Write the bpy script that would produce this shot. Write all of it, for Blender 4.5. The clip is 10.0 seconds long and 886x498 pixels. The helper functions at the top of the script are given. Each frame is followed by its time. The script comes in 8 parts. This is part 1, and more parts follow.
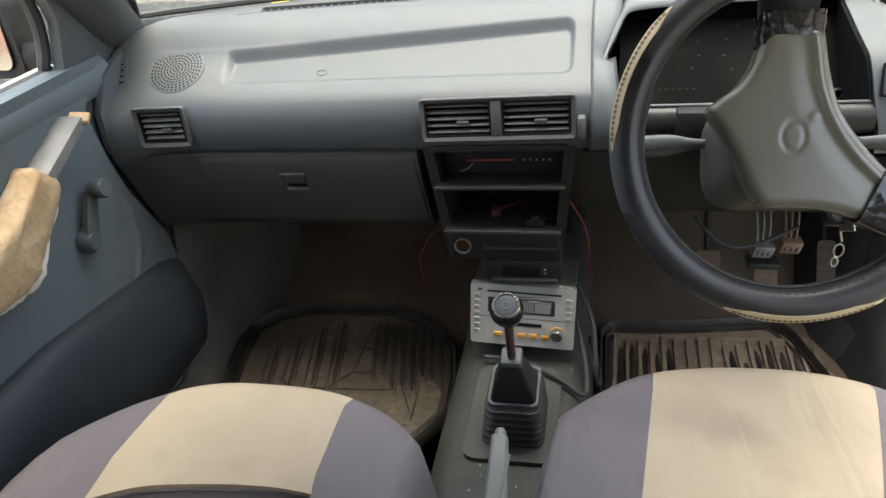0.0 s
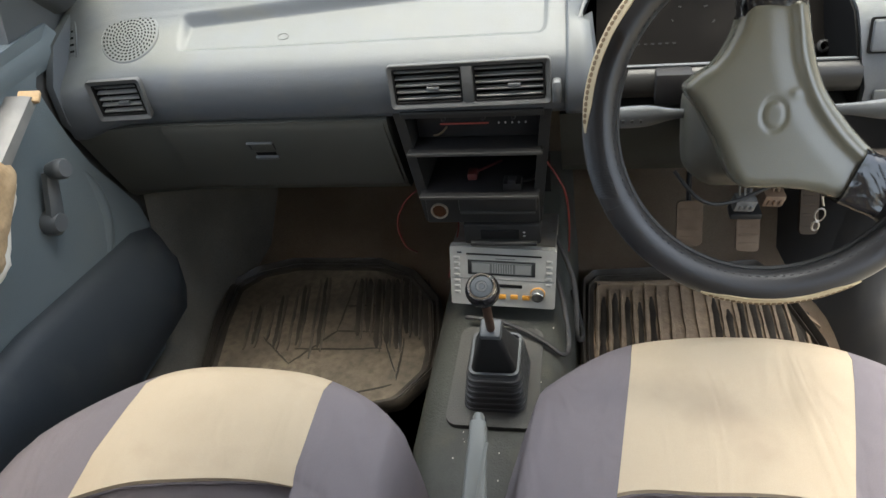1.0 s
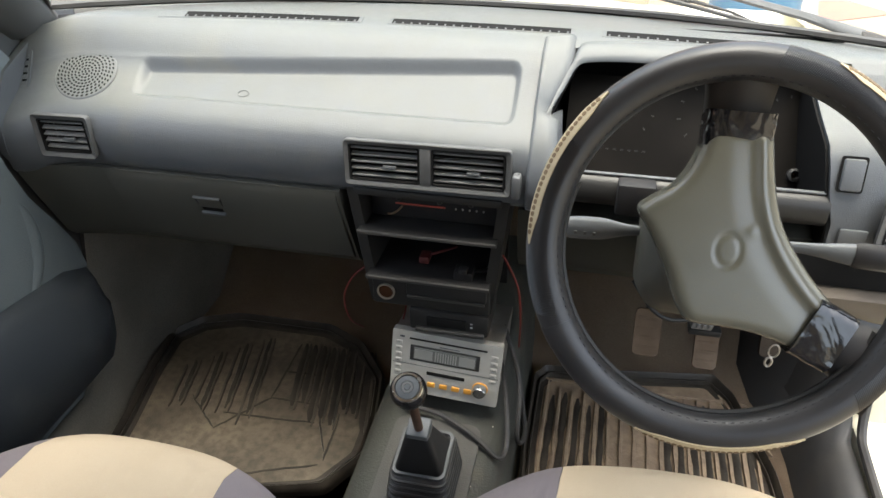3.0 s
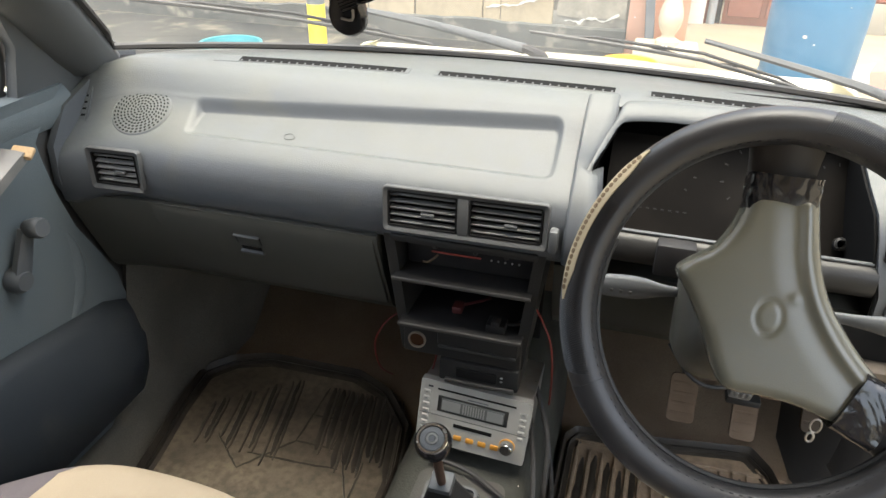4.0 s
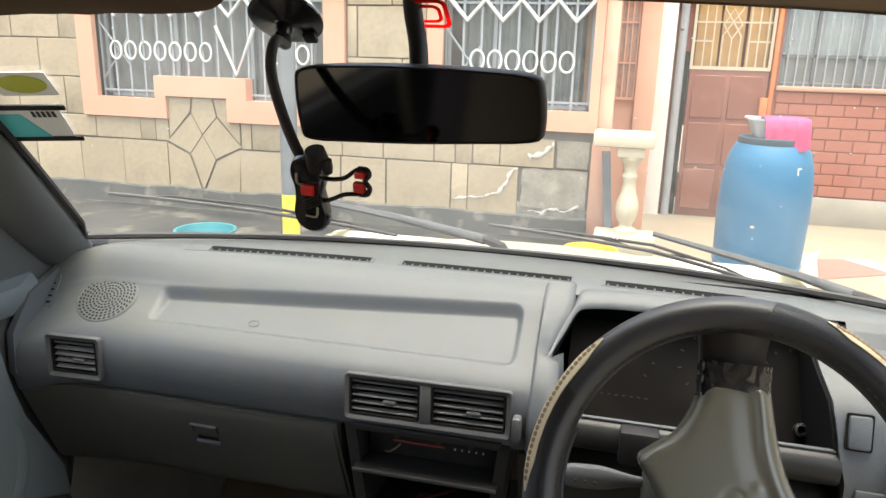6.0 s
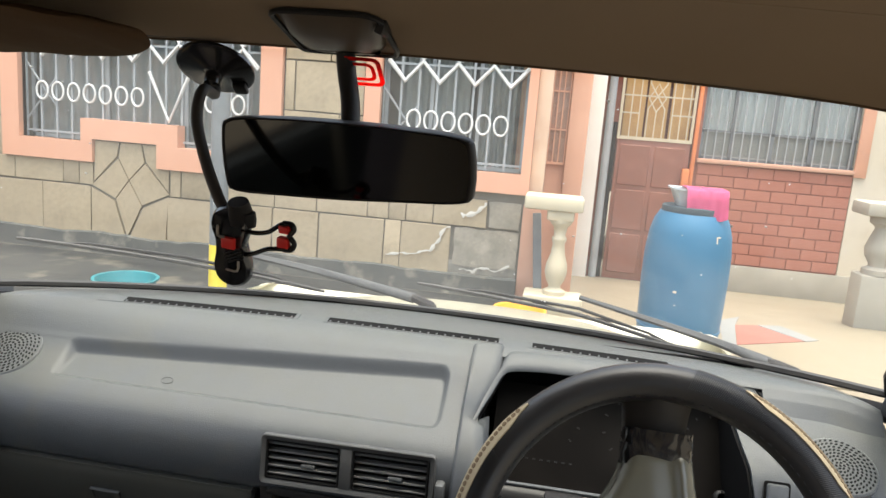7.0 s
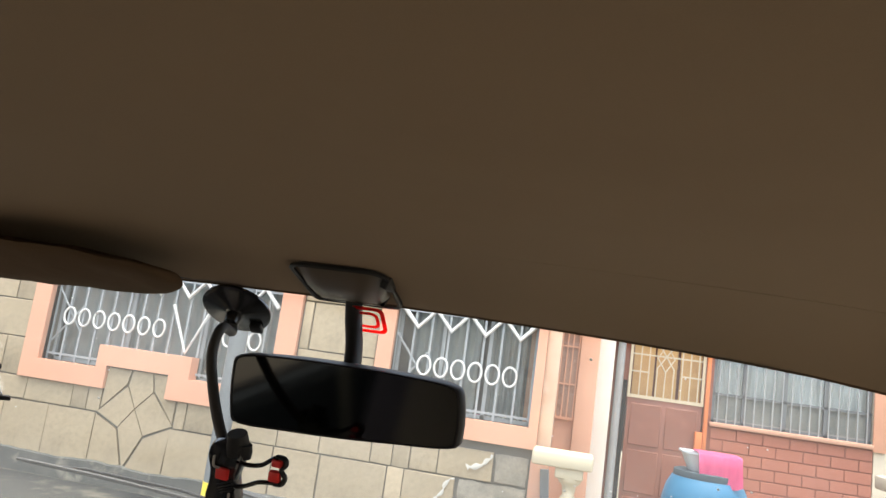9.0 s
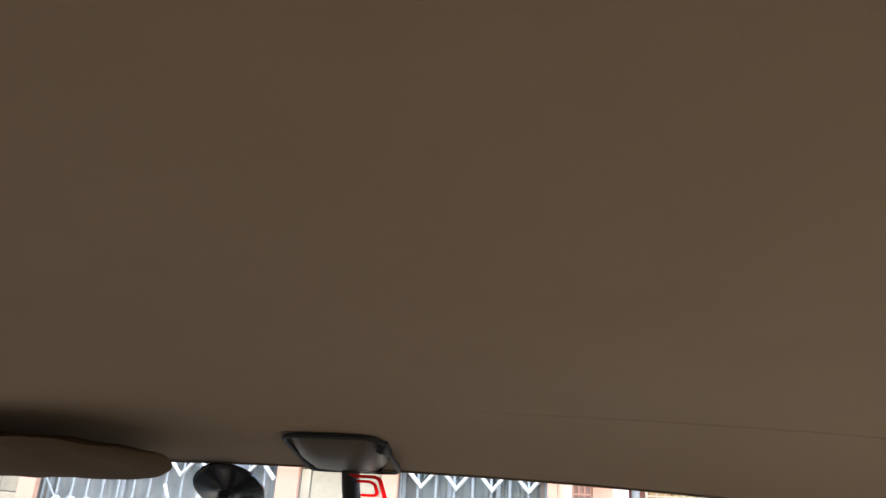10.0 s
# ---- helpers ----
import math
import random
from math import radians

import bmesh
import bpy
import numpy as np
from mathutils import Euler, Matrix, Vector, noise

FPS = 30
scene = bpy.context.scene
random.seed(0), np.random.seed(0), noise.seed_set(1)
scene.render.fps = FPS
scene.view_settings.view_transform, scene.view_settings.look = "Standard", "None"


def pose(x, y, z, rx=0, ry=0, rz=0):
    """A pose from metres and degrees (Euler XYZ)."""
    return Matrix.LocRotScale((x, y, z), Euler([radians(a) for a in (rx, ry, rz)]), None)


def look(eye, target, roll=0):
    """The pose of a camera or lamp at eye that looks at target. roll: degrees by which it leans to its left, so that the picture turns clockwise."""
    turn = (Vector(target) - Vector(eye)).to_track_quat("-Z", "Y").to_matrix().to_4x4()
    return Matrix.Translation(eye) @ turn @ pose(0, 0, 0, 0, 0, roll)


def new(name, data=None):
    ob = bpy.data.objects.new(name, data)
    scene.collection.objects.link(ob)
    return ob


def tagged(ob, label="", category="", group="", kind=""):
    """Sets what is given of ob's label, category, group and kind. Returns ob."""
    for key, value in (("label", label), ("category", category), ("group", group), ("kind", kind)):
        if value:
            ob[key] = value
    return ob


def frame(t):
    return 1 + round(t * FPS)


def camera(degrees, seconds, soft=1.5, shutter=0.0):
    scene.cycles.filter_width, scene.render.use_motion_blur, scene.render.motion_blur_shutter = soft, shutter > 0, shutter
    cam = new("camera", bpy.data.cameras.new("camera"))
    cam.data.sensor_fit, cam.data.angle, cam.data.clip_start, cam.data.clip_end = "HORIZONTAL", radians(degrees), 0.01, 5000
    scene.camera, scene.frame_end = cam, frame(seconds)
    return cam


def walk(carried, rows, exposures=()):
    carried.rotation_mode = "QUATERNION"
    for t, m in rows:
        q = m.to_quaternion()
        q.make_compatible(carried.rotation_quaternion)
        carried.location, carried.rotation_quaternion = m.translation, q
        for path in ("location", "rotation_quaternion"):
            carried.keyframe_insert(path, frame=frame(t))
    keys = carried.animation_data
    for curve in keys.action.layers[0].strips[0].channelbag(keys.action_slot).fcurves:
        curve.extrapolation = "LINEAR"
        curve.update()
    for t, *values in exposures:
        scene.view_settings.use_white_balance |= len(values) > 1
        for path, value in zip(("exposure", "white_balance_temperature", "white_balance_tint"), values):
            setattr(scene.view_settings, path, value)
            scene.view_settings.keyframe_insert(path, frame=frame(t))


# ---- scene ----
cam = camera(63.2, 10.0)
STOPS = 2.85
PATH = [
    (0, (0.145, -0.986, 1.207), (-0.281, 0.674, 0.177), -6.4),
    (0.5, (0.15, -0.93, 1.232), (-0.206, 0.706, 0.138), -7.4),
    (1, (0.161, -0.915, 1.26), (-0.238, 0.613, 0.032), -8.7),
    (1.5, (0.183, -0.881, 1.275), (-0.19, 0.584, -0.036), -7.2),
    (2, (0.191, -0.859, 1.272), (-0.144, 0.682, 0.042), -3.6),
    (2.2, (0.196, -0.854, 1.263), (-0.147, 0.746, 0.113), -1.1),
    (3.3, (0.206, -0.825, 1.261), (-0.173, 0.817, 0.184), -0.1),
    (3.4, (0.211, -0.823, 1.257), (-0.188, 0.833, 0.208), 0.4),
    (3.5, (0.212, -0.824, 1.255), (-0.197, 0.844, 0.229), 0.8),
    (4, (0.204, -0.831, 1.258), (-0.276, 0.84, 0.269), 0.8),
    (4.5, (0.206, -0.838, 1.261), (-0.341, 0.867, 0.369), 0.6),
    (5, (0.207, -0.84, 1.263), (-0.356, 0.877, 0.406), 0.6),
    (5.5, (0.21, -0.842, 1.268), (-0.386, 0.918, 0.528), 0.1),
    (5.7, (0.213, -0.841, 1.268), (-0.328, 0.984, 0.653), 1.2),
    (6.8, (0.22, -0.826, 1.27), (-0.113, 1.098, 0.836), 2.7),
    (7, (0.219, -0.825, 1.269), (-0.073, 1.121, 0.908), 4.5),
    (7.5, (0.223, -0.839, 1.275), (-0.104, 1.119, 1.027), 3.1),
    (8, (0.228, -0.848, 1.276), (-0.134, 1.117, 1.197), 4.4),
    (8.5, (0.234, -0.859, 1.274), (-0.151, 1.098, 1.427), 7.1),
    (9, (0.245, -0.874, 1.272), (-0.151, 1.062, 1.58), 7.9),
    (9.5, (0.248, -0.878, 1.277), (-0.187, 1.017, 1.745), 4.5),
    (10, (0.248, -0.878, 1.277), (-0.143, 0.951, 1.986), 3.4),
]
walk(cam, [(t, look(eye, target, roll)) for t, eye, target, roll in PATH], [(t, STOPS + d, k, g) for t, d, k, g in ((0, -0.1, 6400, 4.5), (0.5, 0.0, 6400, 4.5), (1, 0.1, 6400, 4.5), (2, 0.12, 6400, 4.5), (3.3, 0.13, 6600, 5.5), (4.5, -0.01, 6700, 6), (5.5, -0.17, 6700, 6), (6.8, -0.60, 6550, 6), (7.5, -0.80, 6550, 6), (8.5, -0.66, 6550, 6), (9.2, -0.48, 6400, 6.5), (9.5, -0.42, 6300, 7), (10, -0.03, 5700, 7))])

# ---- world, sun ----
SKY, SUN = 0.15, 0.40
world = bpy.data.worlds.new("world")
scene.world = world
world.use_nodes = True
wn = world.node_tree.nodes
sky = wn.new("ShaderNodeTexSky")
sky.sky_type, sky.sun_disc = "NISHITA", False
sky.sun_elevation, sky.sun_rotation = radians(85), radians(153)
sky.air_density, sky.dust_density, sky.ozone_density = 1.0, 6.0, 0.6
wn["Background"].inputs[1].default_value = SKY
haze = wn.new("ShaderNodeHueSaturation")
haze.inputs["Saturation"].default_value = 0.7
world.node_tree.links.new(sky.outputs[0], haze.inputs["Color"])
world.node_tree.links.new(haze.outputs[0], wn["Background"].inputs[0])
sun = bpy.data.lights.new("sun", "SUN")
sun.energy, sun.angle, sun.color = SUN, radians(70), (1.0, 0.97, 0.93)
new("sun", sun).matrix_world = look((0.3, -0.6, 8.0), (0, 0, 0))


# ---- materials ----
def material(name, color, rough=0.6, metal=0.0, color2=None, scale=8.0, amount=0.5, grain=0.0, grain_scale=300.0,
             bump=0.0, bump_scale=400.0, dust=None, dust_amount=0.5, island=0.0, obj_random=0.0, spec=0.5, stains=None, coat=0.0, wrinkle=0.0, wrinkle_scale=14.0):
    """Principled material with large blotches, fine grain, bump and optional dust on upward faces."""
    m = bpy.data.materials.new(name)
    m.use_nodes = True
    nt = m.node_tree
    n, l = nt.nodes, nt.links
    p = n["Principled BSDF"]
    p.inputs["Roughness"].default_value = rough
    p.inputs["Metallic"].default_value = metal
    p.inputs["Specular IOR Level"].default_value = spec
    p.inputs["Coat Weight"].default_value = coat
    tc = n.new("ShaderNodeTexCoord")
    c2 = color2 or tuple(c * 0.72 for c in color)
    nz = n.new("ShaderNodeTexNoise")
    nz.inputs["Scale"].default_value, nz.inputs["Detail"].default_value = scale, 5.0
    l.new(tc.outputs["Object"], nz.inputs["Vector"])
    mr = n.new("ShaderNodeMapRange")
    mr.inputs[1].default_value, mr.inputs[2].default_value, mr.inputs[4].default_value = 0.35, 0.75, amount
    l.new(nz.outputs[0], mr.inputs[0])

    def mix(fac, a, b):
        x = n.new("ShaderNodeMix")
        x.data_type = "RGBA"
        for i, v in ((0, fac), (6, a), (7, b)):
            if hasattr(v, "links"):
                l.new(v, x.inputs[i])
            else:
                x.inputs[i].default_value = v if i == 0 else (*v, 1)
        return x.outputs[2]
    col = mix(mr.outputs[0], color, c2)
    if grain:
        g = n.new("ShaderNodeTexNoise")
        g.inputs["Scale"].default_value, g.inputs["Detail"].default_value = grain_scale, 3.0
        l.new(tc.outputs["Object"], g.inputs["Vector"])
        gm = n.new("ShaderNodeMapRange")
        gm.inputs[1].default_value, gm.inputs[2].default_value, gm.inputs[4].default_value = 0.4, 0.65, grain
        l.new(g.outputs[0], gm.inputs[0])
        col = mix(gm.outputs[0], col, tuple(c * 0.45 for c in color))
    if stains:
        s = n.new("ShaderNodeTexNoise")
        s.inputs["Scale"].default_value, s.inputs["Detail"].default_value = stains[1], 6.0
        l.new(tc.outputs["Object"], s.inputs["Vector"])
        sm = n.new("ShaderNodeMapRange")
        sm.inputs[1].default_value, sm.inputs[2].default_value, sm.inputs[4].default_value = 0.55, 0.72, stains[2]
        l.new(s.outputs[0], sm.inputs[0])
        col = mix(sm.outputs[0], col, stains[0])
    if island or obj_random:
        src = n.new("ShaderNodeObjectInfo" if obj_random else "ShaderNodeNewGeometry")
        out = src.outputs["Random"] if obj_random else src.outputs["Random Per Island"]
        im = n.new("ShaderNodeMapRange")
        im.inputs[4].default_value = obj_random or island
        l.new(out, im.inputs[0])
        col = mix(im.outputs[0], col, c2)
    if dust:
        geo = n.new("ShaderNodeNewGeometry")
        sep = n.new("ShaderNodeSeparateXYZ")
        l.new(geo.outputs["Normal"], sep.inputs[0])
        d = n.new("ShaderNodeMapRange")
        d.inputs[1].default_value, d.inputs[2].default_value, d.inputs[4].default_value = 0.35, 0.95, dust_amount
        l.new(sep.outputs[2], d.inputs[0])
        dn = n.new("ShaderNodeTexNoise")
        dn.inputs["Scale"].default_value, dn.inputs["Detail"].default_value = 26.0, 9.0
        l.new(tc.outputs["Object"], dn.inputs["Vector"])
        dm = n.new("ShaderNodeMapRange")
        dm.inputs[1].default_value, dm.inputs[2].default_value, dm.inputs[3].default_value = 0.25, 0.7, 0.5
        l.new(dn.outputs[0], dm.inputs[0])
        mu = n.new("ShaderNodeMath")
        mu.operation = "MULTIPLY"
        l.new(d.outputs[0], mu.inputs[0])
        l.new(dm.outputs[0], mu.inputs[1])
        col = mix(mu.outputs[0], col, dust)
    l.new(col, p.inputs["Base Color"])
    rr = n.new("ShaderNodeMapRange")
    rr.inputs[3].default_value, rr.inputs[4].default_value = max(rough - 0.08, 0.0), min(rough + 0.12, 1.0)
    l.new(nz.outputs[0], rr.inputs[0])
    l.new(rr.outputs[0], p.inputs["Roughness"])
    if bump:
        b = n.new("ShaderNodeTexNoise")
        b.inputs["Scale"].default_value, b.inputs["Detail"].default_value = bump_scale, 3.0
        l.new(tc.outputs["Object"], b.inputs["Vector"])
        bp = n.new("ShaderNodeBump")
        bp.inputs["Strength"].default_value, bp.inputs["Distance"].default_value = bump, 0.002
        l.new(b.outputs[0], bp.inputs["Height"])
        l.new(bp.outputs[0], p.inputs["Normal"])
        if wrinkle:
            mp, w, wb = n.new("ShaderNodeMapping"), n.new("ShaderNodeTexNoise"), n.new("ShaderNodeBump")
            mp.inputs["Scale"].default_value, mp.inputs["Rotation"].default_value = (1.0, 0.35, 0.6), (0, 0, 0.5)
            w.inputs["Scale"].default_value, w.inputs["Detail"].default_value, w.inputs["Distortion"].default_value = wrinkle_scale, 2.0, 1.2
            wb.inputs["Strength"].default_value, wb.inputs["Distance"].default_value = wrinkle, 0.02
            l.new(tc.outputs["Object"], mp.inputs["Vector"])
            l.new(mp.outputs[0], w.inputs["Vector"])
            l.new(w.outputs[0], wb.inputs["Height"])
            l.new(wb.outputs[0], bp.inputs["Normal"])
    return m


def pane_material(name, tint=(1, 1, 1), haze=0.0, haze_color=(0.8, 0.78, 0.72)):
    """Clear pane: straight-through light, mirror gloss that rises at a slant, a thin film of dust smears."""
    m = bpy.data.materials.new(name)
    m.use_nodes = True
    n, l = m.node_tree.nodes, m.node_tree.links
    n.remove(n["Principled BSDF"])
    out = n["Material Output"]
    tr, gl, fr, mx = (n.new("ShaderNodeBsdf" + "Transparent"), n.new("ShaderNodeBsdfGlossy"), n.new("ShaderNodeLayerWeight"), n.new("ShaderNodeMixShader"))
    tr.inputs[0].default_value = (*tint, 1)
    gl.inputs["Roughness"].default_value = 0.02
    fr.inputs[0].default_value = 0.5
    pw, ma = n.new("ShaderNodeMath"), n.new("ShaderNodeMath")
    pw.operation, ma.operation = "POWER", "MULTIPLY_ADD"
    pw.inputs[1].default_value, ma.inputs[1].default_value, ma.inputs[2].default_value = 5.0, 0.92, 0.045
    l.new(fr.outputs["Facing"], pw.inputs[0])
    l.new(pw.outputs[0], ma.inputs[0])
    l.new(ma.outputs[0], mx.inputs[0])
    l.new(tr.outputs[0], mx.inputs[1])
    l.new(gl.outputs[0], mx.inputs[2])
    last = mx.outputs[0]
    if haze:
        df, nz, mr, mh, tc = n.new("ShaderNodeBsdfTranslucent"), n.new("ShaderNodeTexNoise"), n.new("ShaderNodeMapRange"), n.new("ShaderNodeMixShader"), n.new("ShaderNodeTexCoord")
        df.inputs[0].default_value = (*haze_color, 1)
        nz.inputs["Scale"].default_value, nz.inputs["Detail"].default_value = 5.0, 6.0
        l.new(tc.outputs["Object"], nz.inputs["Vector"])
        mr.inputs[1].default_value, mr.inputs[2].default_value, mr.inputs[3].default_value, mr.inputs[4].default_value = 0.3, 0.8, haze * 0.5, haze * 1.8
        l.new(nz.outputs[0], mr.inputs[0])
        l.new(mr.outputs[0], mh.inputs[0])
        l.new(last, mh.inputs[1])
        l.new(df.outputs[0], mh.inputs[2])
        last = mh.outputs[0]
    l.new(last, out.inputs[0])
    return m


def film_material(name, color):
    """Thin coloured film that daylight shines through."""
    m = bpy.data.materials.new(name)
    m.use_nodes = True
    n, l = m.node_tree.nodes, m.node_tree.links
    t, mx = n.new("ShaderNodeBsdfTranslucent"), n.new("ShaderNodeMixShader")
    t.inputs[0].default_value = (*color, 1)
    n["Principled BSDF"].inputs["Base Color"].default_value = (*color, 1)
    mx.inputs[0].default_value = 0.7
    l.new(n["Principled BSDF"].outputs[0], mx.inputs[1])
    l.new(t.outputs[0], mx.inputs[2])
    l.new(mx.outputs[0], n["Material Output"].inputs[0])
    return m


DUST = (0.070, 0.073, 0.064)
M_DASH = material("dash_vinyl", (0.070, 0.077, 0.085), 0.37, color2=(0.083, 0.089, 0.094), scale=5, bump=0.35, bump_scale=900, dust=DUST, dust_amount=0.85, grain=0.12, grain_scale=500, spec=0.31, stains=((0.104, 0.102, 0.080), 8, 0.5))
M_DASH_LOW = material("lower_dash_vinyl", (0.050, 0.051, 0.045), 0.5, color2=(0.064, 0.064, 0.054), scale=9, bump=0.3, bump_scale=900, spec=0.25)
M_TRIM = material("grey_trim_plastic", (0.072, 0.077, 0.080), 0.42, color2=(0.10, 0.102, 0.10), scale=14, bump=0.15, bump_scale=800, spec=0.28)
M_CONSOLE = material("console_plastic", (0.017, 0.0172, 0.017), 0.45, color2=(0.028, 0.027, 0.025), scale=20, bump=0.15, bump_scale=700, spec=0.25)
M_BLACK = material("black_plastic", (0.014, 0.014, 0.015), 0.45, color2=(0.03, 0.028, 0.025), scale=30, spec=0.15)
M_GLOSS = material("glossy_black_plastic", (0.010, 0.010, 0.011), 0.16, color2=(0.02, 0.02, 0.02), scale=20)
M_RUBBER = material("black_rubber", (0.02, 0.02, 0.02), 0.6, color2=(0.04, 0.036, 0.03), scale=25, bump=0.1)
M_VENT = material("vent_frame_plastic", (0.062, 0.064, 0.064), 0.42, color2=(0.085, 0.083, 0.078), scale=14, bump=0.15, bump_scale=800, spec=0.28)
M_SLAT = material("vent_slat_plastic", (0.11, 0.112, 0.108), 0.45, color2=(0.16, 0.155, 0.135), scale=40)
M_DOOR = material("door_vinyl", (0.097, 0.115, 0.121), 0.5, color2=(0.117, 0.132, 0.134), scale=4, bump=0.4, bump_scale=700, grain=0.1, grain_scale=600, spec=0.2, stains=((0.122, 0.128, 0.122), 6, 0.35))
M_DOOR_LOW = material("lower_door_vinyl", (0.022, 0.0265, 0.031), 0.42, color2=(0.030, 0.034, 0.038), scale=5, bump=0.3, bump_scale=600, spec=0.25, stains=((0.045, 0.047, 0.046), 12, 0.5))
M_PILLAR = material("pillar_trim", (0.078, 0.083, 0.085), 0.55, color2=(0.095, 0.099, 0.099), scale=6, bump=0.2, bump_scale=900, spec=0.28)
M_CARPET = material("grey_carpet", (0.215, 0.166, 0.115), 0.95, color2=(0.135, 0.098, 0.066), scale=7, amount=0.9, grain=0.6, grain_scale=700, bump=0.9, bump_scale=900, stains=((0.145, 0.092, 0.052), 4, 0.6))
M_MAT = material("dirty_rubber_mat", (0.060, 0.049, 0.036), 0.42, color2=(0.150, 0.121, 0.082), scale=9, amount=0.95, grain=0.6, grain_scale=70, bump=0.4, bump_scale=300, stains=((0.030, 0.026, 0.021), 5, 0.7))
M_CREAM = material("cream_seat_cloth", (0.469, 0.372, 0.247), 0.85, color2=(0.412, 0.32, 0.208), scale=9, bump=0.35, bump_scale=1400, grain=0.12, grain_scale=1300, stains=((0.304, 0.226, 0.151), 7, 0.45), wrinkle=0.22)
M_GREYCLOTH = material("grey_seat_cloth", (0.152, 0.128, 0.127), 0.85, color2=(0.181, 0.155, 0.156), scale=7, bump=0.35, bump_scale=1400, grain=0.15, grain_scale=1300, wrinkle=0.45)
M_STITCH = material("dark_thread", (0.012, 0.012, 0.0128), 0.7)
M_SPOKE = material("brown_black_spoke", (0.020, 0.017, 0.014), 0.5, color2=(0.03, 0.026, 0.02), scale=20, spec=0.25)
M_HUB = material("steering_pad_vinyl", (0.104, 0.100, 0.0755), 0.19, color2=(0.114, 0.110, 0.084), scale=12, bump=0.06, bump_scale=900, spec=0.6)
M_SHROUD = material("column_plastic", (0.048, 0.046, 0.036), 0.45, color2=(0.060, 0.057, 0.045), scale=14, bump=0.10, bump_scale=900)
M_LEATHER = material("black_wheel_cover", (0.020, 0.0197, 0.0200), 0.38, color2=(0.028, 0.0268, 0.0268), scale=20, bump=0.07, bump_scale=900, spec=0.45)
M_RIBBED = material("ribbed_wheel_grip", (0.018, 0.0175, 0.018), 0.36, color2=(0.027, 0.026, 0.026), scale=20, spec=0.5)
M_BEIGE = material("beige_leather_insert", (0.45, 0.37, 0.23), 0.55, color2=(0.36, 0.28, 0.16), scale=60, bump=0.2, bump_scale=600)
M_TAPE = material("black_tape", (0.0077, 0.0077, 0.00805), 0.15, color2=(0.0126, 0.0126, 0.0133), scale=60, bump=0.2, bump_scale=120, spec=0.6, wrinkle=0.25, wrinkle_scale=30)
M_SILVER = material("silver_radio_plastic", (0.352, 0.348, 0.314), 0.42, metal=0.1, color2=(0.246, 0.238, 0.215), scale=25)
M_LCD = material("grey_display", (0.10, 0.105, 0.10), 0.2, color2=(0.14, 0.145, 0.135), scale=60)
M_LCDBAR = material("display_segment", (0.19, 0.195, 0.185), 0.3)
M_ORANGE = material("orange_button", (0.50, 0.24, 0.035), 0.45, color2=(0.42, 0.20, 0.03), scale=60)
M_CHROME = material("worn_chrome", (0.62, 0.62, 0.60), 0.22, metal=1.0, color2=(0.45, 0.44, 0.42), scale=40)
M_STEEL = material("dull_steel", (0.30, 0.29, 0.27), 0.45, metal=0.8, color2=(0.18, 0.14, 0.10), scale=30)
M_BRAKE = material("grey_brake_grip", (0.127, 0.127, 0.11), 0.42, color2=(0.159, 0.153, 0.127), scale=20, bump=0.1)
M_FOAM = material("torn_foam", (0.46, 0.33, 0.19), 0.95, color2=(0.31, 0.20, 0.095), scale=14, stains=((0.60, 0.53, 0.42), 11, 0.7), amount=0.9, bump=0.8, bump_scale=120, grain=0.35, grain_scale=160)
M_TORN = material("torn_white_backing", (0.66, 0.62, 0.54), 0.9, color2=(0.5, 0.44, 0.36), scale=40)
M_ARMBAR = material("worn_armrest_core", (0.17, 0.165, 0.15), 0.5, color2=(0.08, 0.08, 0.077), scale=16, amount=0.9, bump=0.2, bump_scale=90, stains=((0.07, 0.07, 0.068), 22, 0.7))
M_RED = material("red_plastic", (0.60, 0.025, 0.02), 0.35)
M_WIRE = material("red_wire", (0.13, 0.012, 0.009), 0.5)
M_HEAD = material("headliner_fabric", (0.178, 0.128, 0.083), 0.95, color2=(0.156, 0.109, 0.069), scale=1.6, grain=0.06, grain_scale=1500, bump=0.04, bump_scale=1500, stains=((0.128, 0.087, 0.052), 2.2, 0.4), spec=0.2)
M_VISOR = material("brown_visor_vinyl", (0.066, 0.043, 0.026), 0.9, color2=(0.085, 0.057, 0.036), scale=7, bump=0.6, bump_scale=45, spec=0.05)
M_MOUNT = material("taupe_mirror_cover", (0.064, 0.047, 0.032), 0.35, color2=(0.050, 0.038, 0.028), scale=12, spec=0.35)
M_PAINT = material("cream_car_paint", (0.60, 0.575, 0.455), 0.3, color2=(0.565, 0.53, 0.41), scale=3, coat=0.4)
M_WIPER = material("dull_wiper_paint", (0.050, 0.053, 0.056), 0.55, color2=(0.075, 0.078, 0.08), scale=18, spec=0.25)
M_CLEAR = material("milky_plastic", (0.13, 0.13, 0.125), 0.35, color2=(0.05, 0.05, 0.048), scale=60)
M_RUST = material("brown_plastic", (0.13, 0.085, 0.055), 0.5, color2=(0.075, 0.05, 0.035), scale=60)
# tint near black, so that the reflected cabin and sky come out dark
M_MIRROR = material("dimmed_mirror_glass", (0.048, 0.047, 0.045), 0.03, metal=1.0, color2=(0.06, 0.058, 0.055), scale=3)
M_SIDEGLASS = material("side_mirror_glass", (0.62, 0.62, 0.62), 0.03, metal=1.0, color2=(0.7, 0.7, 0.7), scale=3)
M_SCREEN = pane_material("windscreen_glass", (0.96, 0.98, 0.96), 0.028)
M_PANE = pane_material("house_pane", (0.90, 0.93, 0.93), 0.025, (0.7, 0.74, 0.76))
